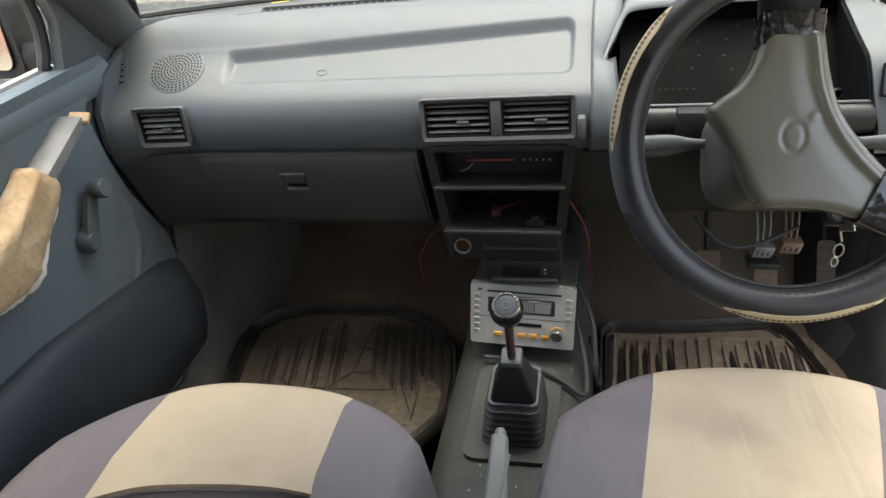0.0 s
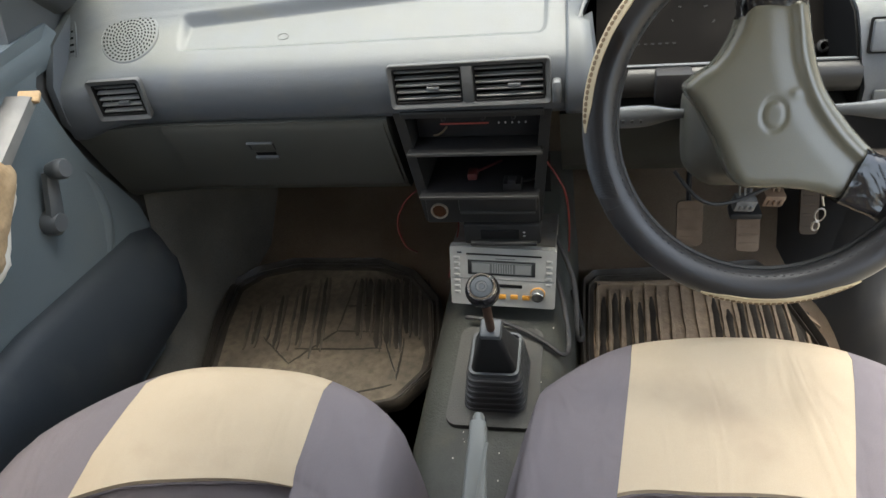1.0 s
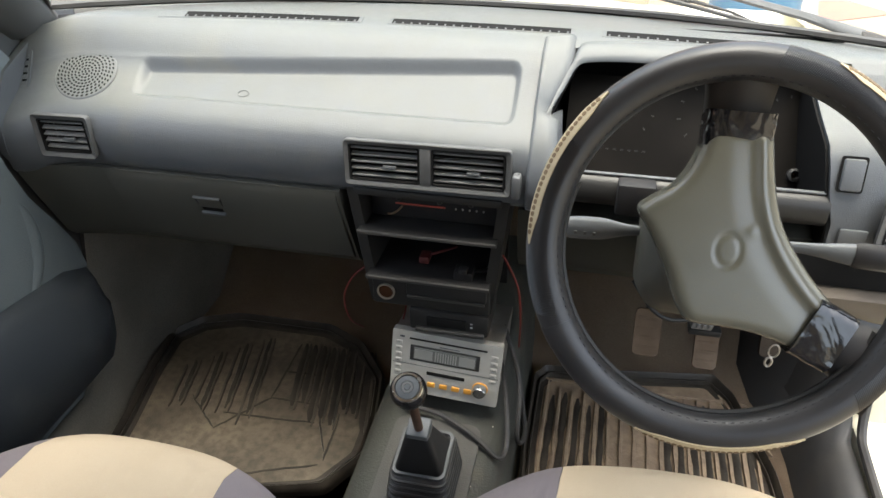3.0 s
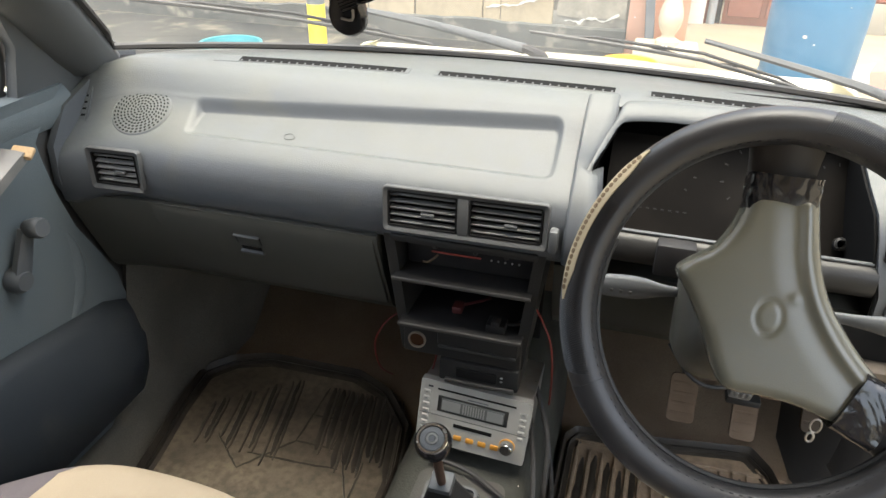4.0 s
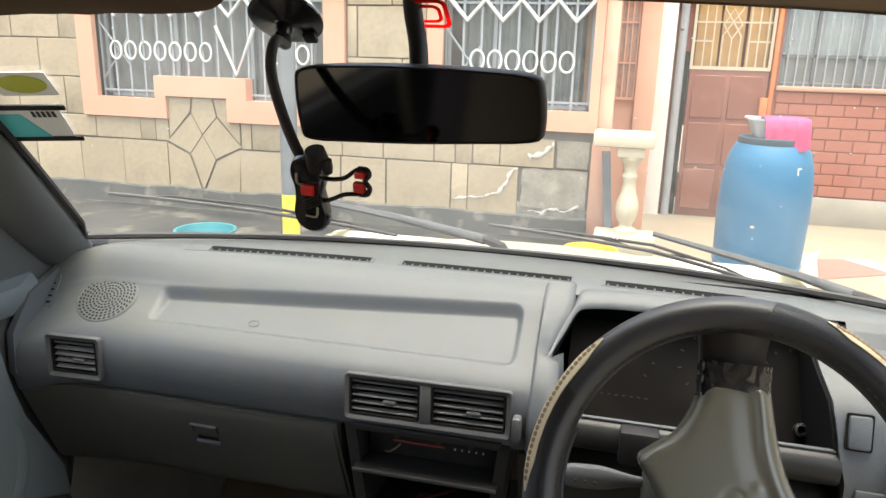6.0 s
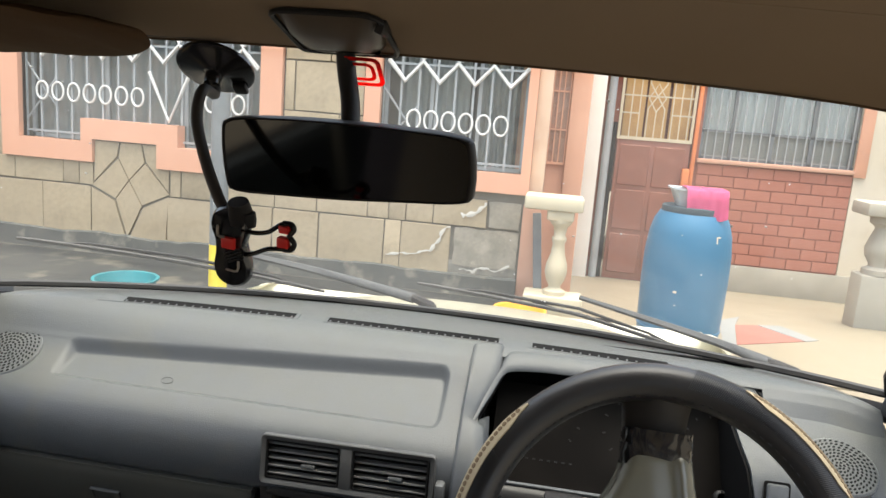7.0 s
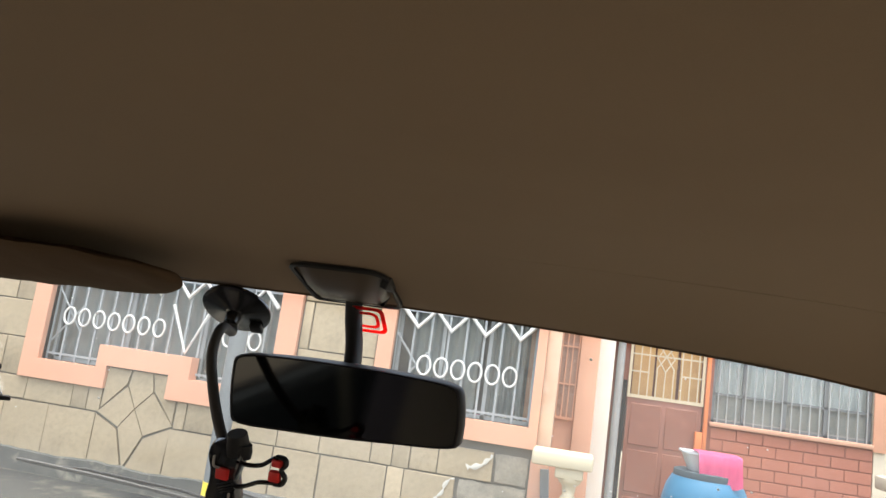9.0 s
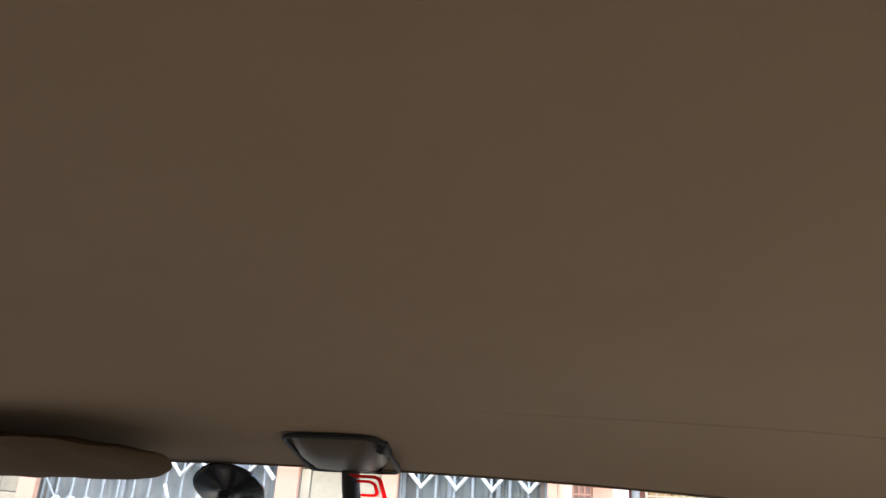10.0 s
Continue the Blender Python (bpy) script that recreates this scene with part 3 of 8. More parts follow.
# the shallow crease across the front of the headliner
bm = bmesh.new()
tube(bm, [lining[8][k] + Vector((0, 0, 0.0004)) for k in range(9, 21)], [0.0002 + 0.0005 * min(1.0, k / 5) for k in range(12)], 6, flat=6.0)
part("headliner_welt", bm, M_HEAD, car)

# floor pan, tunnel, toe board
bm = bmesh.new()
prof = ((0.55, 0.60), (0.50, 0.50), (0.42, 0.36), (0.34, 0.262), (0.26, 0.238), (0.0, 0.232), (-0.5, 0.232), (-0.62, 0.30), (-0.9, 0.32), (-1.6, 0.34), (-2.3, 0.36))
rows = []
for y, z in prof:
    rows.append([Vector((CX + x, y, z)) for x in (-0.66, -0.63, -0.5, -0.3, -0.15, 0.0, 0.15, 0.3, 0.5, 0.63, 0.66)])
loft(bm, rows, False)
bmesh.ops.solidify(bm, geom=bm.faces[:], thickness=-0.015)
part("floor_carpet", bm, M_CARPET, car, "worn grey carpet, brown with mud")
bm = bmesh.new()
rows = []
for y in (0.5, 0.3, 0.12, 0.0, -0.1, -0.25, -0.4, -0.7, -1.1, -2.0):
    h = 0.372 + (0.06 if y > 0.25 else 0) - (0.02 if y < -0.6 else 0)
    rows.append([Vector((CX + x, y, z)) for x, z in ((-0.158, 0.21), (-0.142, 0.245), (-0.132, 0.31), (-0.122, h - 0.030), (-0.108, h - 0.012), (-0.085, h), (0.078, h), (0.094, h - 0.012), (0.103, h - 0.030), (0.110, 0.31), (0.118, 0.245), (0.135, 0.21))])
loft(bm, rows)
part("tunnel_cover", bm, M_TUNNEL, car, "scuffed grey tunnel cover")
rnd = random.Random(31)
bm = bmesh.new()
for k in range(32):
    x, y = rnd.uniform(-0.075, 0.085), rnd.uniform(-0.62, -0.02)
    r = rnd.choice((0.0006, 0.0008, 0.001, 0.0014))
    lathe(bm, ((0, 0), (r, 0), (r * 0.6, 0.0006), (0, 0.0006)), Matrix.Translation((CX + x, y, 0.3718)) @ Matrix.Diagonal((1, rnd.uniform(0.6, 2.2), 1, 1)), 6)
tagged(part("grit", bm, M_TORN, car), kind="stuff")
# firewall behind the dash
part("firewall", cube((CX - 0.68, 0.545, 0.2), (CX + 0.68, 0.57, 0.84)), M_DARKIN, car)
# scuttle under the screen
part("scuttle", cube((CX - 0.66, 0.36, 0.80), (CX + 0.66, 0.56, 0.83)), M_DARKIN, car)

# carpeted sills that run forward and up into the kick panels
for side in (-1, 1):
    bm = bmesh.new()
    rows = []
    for y in (-1.05, -0.7, -0.4, -0.2, -0.1, -0.05, 0.0, 0.04, 0.08, 0.12, 0.16, 0.20, 0.26, 0.34, 0.42, 0.50, 0.55):
        f = smoothstep(-0.04, 0.17, y) if side < 0 else smoothstep(0.12, 0.30, y)
        inward = 0.075 * smoothstep(0.12, 0.50, y)
        ring = []
        low = ((0.628, 0.230), (0.633, 0.252), (0.638, 0.276), (0.644, 0.298), (0.652, 0.311), (0.662, 0.315), (0.672, 0.311), (0.676, 0.24))
        high = ((0.648, 0.230), (0.650, 0.268), (0.652, 0.330), (0.654, 0.420), (0.656, 0.540), (0.658, 0.680), (0.662, 0.800), (0.690, 0.80))
        if side > 0:
            low = ((0.585, 0.230), (0.596, 0.252), (0.607, 0.276), (0.622, 0.298), (0.640, 0.311), (0.658, 0.315), (0.672, 0.311), (0.676, 0.24))
            high = ((0.560, 0.230), (0.584, 0.268), (0.602, 0.330), (0.616, 0.420), (0.630, 0.540), (0.642, 0.680), (0.652, 0.800), (0.690, 0.80))
        for (xa, za), (xb, zb) in zip(low, high):
            q = Vector((CX + side * (xa + (xb - xa) * f - inward), y, za + (zb - za) * f))
            ring.append(q + Vector((0.004 * noise.noise(q * 9), 0, 0.003 * noise.noise(q * 11 + Vector((5, 0, 0))))))
        rows.append(ring)
    loft(bm, rows)
    part("sill_carpet", bm, M_KICK if side < 0 else M_RUBBER, car, "scuffed grey covering of the sill and kick panel", 70)
    if side < 0:
        # black block that fills the wedge between door edge and dash
        part("gap_seal", cube((min(CX + side * 0.679, CX + side * 0.712), -0.045, 0.45), (max(CX + side * 0.679, CX + side * 0.712), 0.155, 0.92), 0.01), M_RUBBER, car, "black filler behind the door's edge")
    part("rocker", cube((min(CX + side * 0.677, CX + side * 0.765), -1.1, 0.16), (max(CX + side * 0.677, CX + side * 0.765), 0.42, 0.318), 0.012), M_PAINT, car, "cream painted sill")
# driver's door opening: rubber seal, hinge post
bm = bmesh.new()
tube(bm, smooth_line([(0.698, -1.0, 0.322), (0.698, -0.2, 0.322), (0.699, 0.05, 0.323), (0.702, 0.13, 0.340), (0.705, 0.165, 0.45), (0.705, 0.168, 0.62), (0.70, 0.13, 0.85), (0.69, 0.08, 0.95), (0.64, -0.06, 1.13), (0.60, -0.22, 1.28)], 5), 0.008, 8)
part("door_seal", bm, M_RUBBER, car, "black rubber door seal")
part("hinge_post", cube((0.714, 0.17, 0.2), (0.79, 0.42, 0.80), 0.012), M_PAINT, car)
part("hinge_post", cube((-0.74, 0.16, 0.2), (-0.68, 0.42, 0.80), 0.012), M_PAINT, car)
# front wings and nose
for side in (-1, 1):
    bm = bmesh.new()
    rows = []
    for t in range(9):
        y = 0.16 + 1.2 * t / 8
        top = 0.80 - 0.10 * (t / 8) ** 1.6
        rows.append([Vector((CX + side * x, y, z)) for x, z in ((0.66, top), (0.72, top - 0.03), (0.77, top - 0.12), (0.79, 0.55), (0.77, 0.3), (0.70, 0.3))])
    loft(bm, rows, False)
    bmesh.ops.solidify(bm, geom=bm.faces[:], thickness=0.01)
    part("front_wing", bm, M_PAINT, car)
part("nose", cube((CX - 0.74, 1.30, 0.25), (CX + 0.74, 1.40, 0.69), 0.04, 3), M_PAINT, car)

# wheels
for wx in (-0.655, 0.695):
    for wy in (0.92, -1.55):
        wm = Matrix.Translation((wx, wy, 0.265)) @ pose(0, 0, 0, 0, 90)
        bm = bmesh.new()
        lathe(bm, ((0.165, -0.070), (0.235, -0.076), (0.258, -0.066), (0.265, -0.045), (0.265, 0.045), (0.258, 0.066), (0.235, 0.076), (0.165, 0.070)), wm, 40)
        tyre = part("wheel", bm, M_RUBBER, car, "black rubber tyre")
        bm = bmesh.new()
        lathe(bm, ((0, -0.045), (0.05, -0.045), (0.09, -0.030), (0.15, -0.040), (0.168, -0.062), (0.168, 0.062), (0.15, 0.040), (0.09, 0.030), (0.05, 0.045), (0, 0.045)), wm, 32)
        part("rim", bm, M_STEEL, tyre)

# rear half of the shell: side panels with window openings, centre pillars, tail
for side in (-1, 1):
    x0, x1 = sorted((CX + side * 0.675, CX + side * 0.735))
    part("rear_side_panel", cube((x0, -2.35, 0.25), (x1, -1.08, 0.92), 0.01), M_PAINT, car)
    part("rear_side_trim", cube((min(CX + side * 0.655, CX + side * 0.673), -2.3, 0.25), (max(CX + side * 0.655, CX + side * 0.673), -1.1, 0.93), 0.006), M_DOOR, car)
    for y0, y1 in ((-1.20, -1.08), (-2.35, -2.05)):
        bm = bmesh.new()
        loft(bm, [[Vector((CX + side * (0.69 - i * 0.13 / 6), y, 0.92 + i * 0.42 / 6)) + d for y, d in ((y0, Vector()), (y1, Vector()), (y1, Vector((-side * 0.04, 0, 0))), (y0, Vector((-side * 0.04, 0, 0))))] for i in range(7)])
        part("rear_pillar", bm, M_PILLAR, car)
    bm = bmesh.new()
    loft(bm, [[Vector((CX + side * 0.55, y, 1.30)), Vector((CX + side * 0.60, y, 1.30)), Vector((CX + side * 0.57, y, 1.36)), Vector((CX + side * 0.50, y, 1.37))] for y in (-0.25, -0.8, -1.4, -2.3)])
    part("roof_rail", bm, M_HEAD, car)
part("tail_panel", cube((CX - 0.72, -2.38, 0.25), (CX + 0.72, -2.30, 0.92), 0.01), M_DOOR, car)
part("tail_header", cube((CX - 0.57, -2.38, 1.22), (CX + 0.57, -2.30, 1.36), 0.01), M_HEAD, car)
bm = bmesh.new()
box(bm, (CX - 0.60, -1.95, 0.42), (CX + 0.60, -1.48, 0.62), 0.05, 3)
part("rear_bench", bm, M_GREYCLOTH, car)
bm = bmesh.new()
box(bm, (CX - 0.60, -0.07, 0.0), (CX + 0.60, 0.07, 0.45), 0.05, 3, pose(0, -1.98, 0.58, 14))
part("rear_backrest", bm, M_GREYCLOTH, car)

# wipers lying on the glass
def wiper(blade, arm, wide, cap):
    """A wiper from places (u, v) on the glass: the blade's line, the arm's line with its half widths, the pivot."""
    def line(pts, out, n):
        seg = (len(pts) - 1) / n
        res = []
        for k in range(n + 1):
            i = min(int(k * seg), len(pts) - 2)
            f = k * seg - i
            res.append(screen_point(pts[i][0] + (pts[i + 1][0] - pts[i][0]) * f, pts[i][1] + (pts[i + 1][1] - pts[i][1]) * f, out))
        return res
    w = thing("wiper", screen_point(*cap), "black windscreen wiper resting on the glass", "wiper", "windscreen wipers")
    bm = bmesh.new()
    a = line(blade, 0.010, 20)
    tube(bm, a, [0.0022] + [0.0032] * 19 + [0.0022], 6, flat=0.8)
    part("blade", bm, M_RUBBER, w)
    bm = bmesh.new()
    b = line(blade, 0.017, 20)
    tube(bm, [a[2], b[4], b[7], a[9]], 0.0022, 6)
    tube(bm, [a[11], b[13], b[16], a[18]], 0.0022, 6)
    tube(bm, [b[5], b[10] + Vector((0, 0, 0.003)), b[15]], 0.0026, 6)
    part("bridge", bm, M_BLACK, w)
    bm = bmesh.new()
    c = line(arm, 0.022, 10)
    rings = []
    for k, p in enumerate(c):
        d = (c[min(k + 1, 10)] - c[max(k - 1, 0)]).normalized()
        up = Vector((0, -0.83, 0.56))
        side = d.cross(up).normalized()
        q = wide[0] + (wide[1] - wide[0]) * k / 10
        rings.append([p + side * q * x + up * y for x, y in ((-1, -0.003), (-1, 0.001), (-0.7, 0.0035), (0.7, 0.0035), (1, 0.001), (1, -0.003))])
    loft(bm, rings)
    part("arm", bm, M_WIPER, w, "dull grey painted arm", 50)
    bm = bmesh.new()
    end = screen_point(*cap, 0.018)
    d = (end - c[-1]).normalized()
    loft(bm, [[p + Vector((0, x * r, y * r)) for x, y in ((-1, -0.6), (-1, 0.3), (-0.5, 0.8), (0.5, 0.8), (1, 0.3), (1, -0.6))] for p, r in ((c[-1] - d * 0.004, wide[1] * 0.9), (c[-1].lerp(end, 0.3), wide[1] * 1.1), (end, wide[1] * 1.0), (end + d * 0.006, wide[1] * 0.4))])
    part("pivot_cap", bm, M_BLACK, w)


wiper([(-0.907, 0.222), (-0.58, 0.125), (-0.26, 0.018)], [(-0.45, 0.165), (-0.272, 0.100), (-0.028, -0.004)], (0.0035, 0.0085), (0.020, -0.028))
wiper([(-0.002, 0.126), (0.394, 0.068), (0.664, -0.036)], [(0.393, 0.125), (0.70, 0.010), (0.807, -0.044)], (0.003, 0.0085), (0.861, -0.053))

# stickers on the glass
def sticker(name, u, v, w, h, turn, mat, label):
    m = screen_pose(u, v, 0.004) @ pose(0, 0, 0, 0, 0, turn)
    s = thing(name, m.translation, label, "sticker")
    part("paper", plate(bmesh.new(), rounded(-w / 2, -h / 2, w / 2, h / 2, 0.002, 2), 0.001, m), mat, s)
    return s, m


st, m = sticker("licence_sticker", -0.925, 0.60, 0.078, 0.060, 0, M_STICKER_W, "white and teal licence sticker in a black-edged holder")
part("teal_print", plate(bmesh.new(), [(-0.039, -0.030), (0.012, -0.030), (-0.010, 0.02), (-0.039, 0.02)], 0.0006, m @ pose(0, 0, 0.0012)), M_STICKER_T, st)
for yy in (-0.034, 0.034):
    part("holder_edge", plate(bmesh.new(), rounded(-0.048, yy - 0.005, 0.048, yy + 0.005, 0.002, 2), 0.002, m), M_BLACK, st)
for k in range(5):
    part("print_bar", plate(bmesh.new(), [(0.004 + k * 0.006, 0.014), (0.008 + k * 0.006, 0.014), (0.008 + k * 0.006, 0.026), (0.004 + k * 0.006, 0.026)], 0.0005, m @ pose(0, 0, 0.0012)), M_INK, st)
st, m = sticker("green_sticker", -0.885, 0.755, 0.066, 0.045, 0, M_STICKER_W, "round yellow-green sticker on a white card")
bm = bmesh.new()
lathe(bm, ((0, 0), (0.021, 0), (0.021, 0.0006), (0, 0.0006)), m @ pose(0, 0, 0.0012) @ Matrix.Diagonal((1.3, 0.8, 1, 1)), 24)
part("disc", bm, M_STICKER_G, st)
m = screen_pose(0.012, 0.972, 0.004)
st = thing("red_line_sticker", m.translation, "two nested red line loops stuck on the glass", "sticker")
for half, low, top, w, far in ((0.0195, -0.0215, 0.020, 0.0044, 0.001), (0.0125, -0.0135, 0.012, 0.0036, 0.006)):
    part("loop", ring_frame(bmesh.new(), rounded(-half - far, low, half, top, 0.008, 5), rounded(-half - far + w, low + w, half - w, top - w, 0.005, 5), 0.0008, m), M_STICKER_R, st)

# pale specks of dried dirt on the glass
bm = bmesh.new()
rnd = random.Random(21)
for k in range(70):
    u, v = rnd.uniform(-0.9, 0.95), rnd.uniform(0.12, 0.95)
    if rnd.random() > 0.35 + 0.65 * (u > 0.2):
        continue
    r = rnd.choice((0.0006, 0.0008, 0.001, 0.0016))
    lathe(bm, ((0, 0), (r, 0), (r * 0.8, 0.0004), (0, 0.0004)), screen_pose(u, v, 0.001) @ Matrix.Diagonal((1, rnd.uniform(0.7, 1.5), 1, 1)), 7)
tagged(part("dirt_specks", bm, M_STICKER_W, glass), kind="stuff")

# passenger door
DOORX = -0.648
ol = [(0.035, 0.93), (-0.01, 0.90), (-0.043, 0.862), (-0.039, 0.827), (-0.029, 0.772), (-0.011, 0.709), (0.024, 0.642), (0.052, 0.585), (0.062, 0.52), (0.055, 0.44), (0.0, 0.345), (-0.08, 0.275), (-0.2, 0.262), (-1.05, 0.262), (-1.05, 0.93)]
m = Matrix(((0, 0, -1, DOORX), (1, 0, 0, 0), (0, 1, 0, 0), (0, 0, 0, 1)))
bm = bmesh.new()
plate(bm, ol, 0.05, m)
bevel_all(bm, 0.007, 3)
door = part("passenger_door", bm, M_DOOR, car, "blue-grey vinyl door with a torn armrest")
# padded top rail under the window
bm = bmesh.new()
rings = []
for y in (0.045, 0.02, -0.05, -0.2, -0.6, -1.05):
    rings.append([Vector((x, y, z)) for x, z in ((-0.70, 0.895), (-0.70, 0.924), (-0.68, 0.932), (-0.659, 0.927), (-0.647, 0.912), (-0.644, 0.892), (-0.652, 0.872))])
loft(bm, rings)
part("top_rail", bm, M_DOOR, door, "grey vinyl top rail", 60)
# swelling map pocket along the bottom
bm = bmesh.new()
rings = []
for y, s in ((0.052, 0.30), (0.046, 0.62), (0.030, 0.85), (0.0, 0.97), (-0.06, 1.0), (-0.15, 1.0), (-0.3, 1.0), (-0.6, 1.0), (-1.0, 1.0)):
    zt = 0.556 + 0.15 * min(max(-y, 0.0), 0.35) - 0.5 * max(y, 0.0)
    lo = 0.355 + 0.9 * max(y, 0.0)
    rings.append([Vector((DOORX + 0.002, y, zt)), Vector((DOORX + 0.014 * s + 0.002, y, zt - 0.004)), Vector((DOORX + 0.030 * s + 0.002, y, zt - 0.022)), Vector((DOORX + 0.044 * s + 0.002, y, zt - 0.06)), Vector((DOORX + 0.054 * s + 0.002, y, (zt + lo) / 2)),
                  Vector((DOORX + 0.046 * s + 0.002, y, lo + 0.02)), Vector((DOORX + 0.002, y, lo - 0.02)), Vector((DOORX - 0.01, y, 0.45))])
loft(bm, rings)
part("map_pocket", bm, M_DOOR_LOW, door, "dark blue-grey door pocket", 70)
# armrest: bared core and torn foam
bm = bmesh.new()
rings = []
for t in range(7):
    k = t / 6
    y, z = -0.102 - 0.115 * k, 0.872 - 0.052 * k
    w = 1 + 0.25 * k
    rings.append([Vector((DOORX + dx, y + dy * w, z + dz * w)) for dx, dy, dz in ((-0.002, -0.002, 0.006), (0.028, -0.002, 0.006), (0.038, 0.001, 0.003), (0.038, 0.011, -0.007), (0.028, 0.015, -0.010), (-0.002, 0.015, -0.010))])
loft(bm, rings)
bevel_all(bm, 0.003, 2, 20)
part("armrest_core", bm, M_ARMBAR, door, "scratched silver-grey armrest core")
bm = bmesh.new()
box(bm, (-0.015, -0.010, -0.004), (0.015, 0.010, 0.004), 0.003, 2, Matrix.Translation((DOORX + 0.030, -0.096, 0.872)) @ pose(0, 0, 0, 25, 10, 20))
part("foam_scrap", bm, M_FOAM, door, "scrap of tan foam")


def torn_slab(outline, x0, x1, seed, rough):
    """A ragged slab on the door: an outline in (y, z), domed towards the cabin."""
    rnd = random.Random(seed)
    edge = smooth_line([(0, y, z) for y, z in outline], 5, True)
    mid = sum(edge, Vector()) / len(edge)
    edge = [p + Vector((0, rnd.uniform(-rough, rough), rnd.uniform(-rough, rough))) for p in edge]
    bm = bmesh.new()
    loft(bm, [[Vector((x0 + (x1 - x0) * d, mid.y + (p.y - mid.y) * g, mid.z + (p.z - mid.z) * g)) for p in edge] for g, d in ((1.0, 0.0), (1.01, 0.55), (0.97, 0.8), (0.86, 0.94), (0.6, 1.0), (0.3, 1.0), (0.04, 1.0))])
    for v in bm.verts:
        v.co.x += 0.004 * noise.noise(v.co * 45)
    return bm


FOAM = [(-0.203, 0.838), (-0.186, 0.805), (-0.225, 0.768), (-0.268, 0.730), (-0.290, 0.712), (-0.338, 0.708), (-0.400, 0.712), (-0.47, 0.715), (-0.50, 0.745), (-0.45, 0.765), (-0.36, 0.782), (-0.262, 0.818), (-0.225, 0.842)]
part("torn_foam", torn_slab(FOAM, DOORX, DOORX + 0.047, 4, 0.0022), M_FOAM, door, "torn tan foam of the armrest", 70)
TORN = [(-0.181, 0.806), (-0.190, 0.785), (-0.226, 0.756), (-0.262, 0.716), (-0.282, 0.698), (-0.330, 0.697), (-0.352, 0.702), (-0.30, 0.730), (-0.25, 0.765), (-0.21, 0.795)]
part("torn_edge", torn_slab(TORN, DOORX, DOORX + 0.034, 9, 0.0025), M_TORN, door, "ragged white torn edge", 70)
# window crank
crank = Vector((DOORX + 0.001, -0.147, 0.689))
bm = bmesh.new()
lathe(bm, ((0, 0), (0.020, 0), (0.020, 0.014), (0.014, 0.022), (0, 0.022)), Matrix.Translation(crank) @ pose(0, 0, 0, 0, 90), 20)
part("window_crank", bm, M_TRIM, door, "grey plastic window crank")
bm = bmesh.new()
d = Vector((0.004, 0.031, 0.073))
rings = []
for t in range(6):
    k = t / 5
    c = crank + Vector((0.014, 0, 0)) + d * k
    w, th = 0.015 - 0.004 * k, 0.006
    ax = Vector((0, 1, -0.2)).normalized()
    rings.append([c + ax * w * a + Vector((th * b, 0, 0)) for a, b in ((-1, -1), (-1, 0.6), (-0.6, 1), (0.6, 1), (1, 0.6), (1, -1))])
loft(bm, rings)
bevel_all(bm, 0.002)
part("crank_arm", bm, M_TRIM, door)
bm = bmesh.new()
lathe(bm, ((0, 0), (0.011, 0), (0.013, 0.006), (0.0155, 0.018), (0.0155, 0.026), (0.013, 0.030), (0, 0.030)), Matrix.Translation(crank + Vector((0.014, 0, 0)) + d) @ pose(0, 0, 0, 0, 82), 20)
part("crank_knob", bm, M_TRIM, door)
# raised arc moulded round the crank
bm = bmesh.new()
tube(bm, [(DOORX - 0.005, -0.139 + 0.115 * math.cos(a), 0.66 + 0.13 * math.sin(a)) for a in (radians(-75 + 8 * k) for k in range(15))], [0.002 + 0.013 * math.sin(math.pi * k / 14) for k in range(15)], 10, flat=0.7)
part("moulded_arc", bm, M_DOOR, door)
# door skin, window frame, pane, corner sail
part("door_skin", cube((-0.745, -1.08, 0.25), (-0.705, 0.12, 0.925), 0.012), M_PAINT, door)
bm = bmesh.new()
line = smooth_line([(-0.688, -1.05, 0.94), (-0.688, -0.5, 0.935), (-0.688, -0.085, 0.925), (-0.684, -0.05, 0.94), (-0.672, -0.045, 1.01), (-0.655, -0.09, 1.10), (-0.62, -0.20, 1.21), (-0.59, -0.33, 1.285), (-0.585, -0.6, 1.305), (-0.60, -1.05, 1.29)], 6)
tube(bm, line, 0.010, 8)
part("window_rubber", bm, M_RUBBER, door, "black window rubber")
bm = bmesh.new()
plate(bm, [(0.17, 0.86), (0.06, 0.86), (-0.045, 0.925), (-0.035, 1.0), (-0.075, 1.09), (-0.02, 1.09), (0.07, 0.985), (0.17, 0.962)], 0.018, Matrix(((0, 0.16, -1, -0.675 - 0.1475), (1, 0, 0, 0), (0, 1, 0, 0), (0, 0, 0, 1))) @ Matrix.Diagonal((1, 1, -1, 1)))
bevel_all(bm, 0.004)
part("corner_sail", bm, M_TRIM, door, "grey triangular mirror sail")
# outside mirror
mir = Vector((-0.86, 0.02, 0.965))
bm = bmesh.new()
rings = []
for k, s in ((0.0, 1.0), (0.03, 1.0), (0.06, 0.9), (0.085, 0.6), (0.095, 0.2)):
    rings.append([mir + Vector((x * s, k, y * s)) for x, y in rounded(-0.085, -0.060, 0.085, 0.072, 0.025, 4)])
loft(bm, rings)
part("mirror_shell", bm, M_BLACK, door, "black outside mirror shell", 50)
part("mirror_rim", ring_frame(bmesh.new(), rounded(-0.087, -0.062, 0.087, 0.074, 0.026, 4), rounded(-0.072, -0.048, 0.072, 0.060, 0.018, 4), 0.012, facing(mir.x, mir.y + 0.002, mir.z), 0.003), M_BLACK, door)
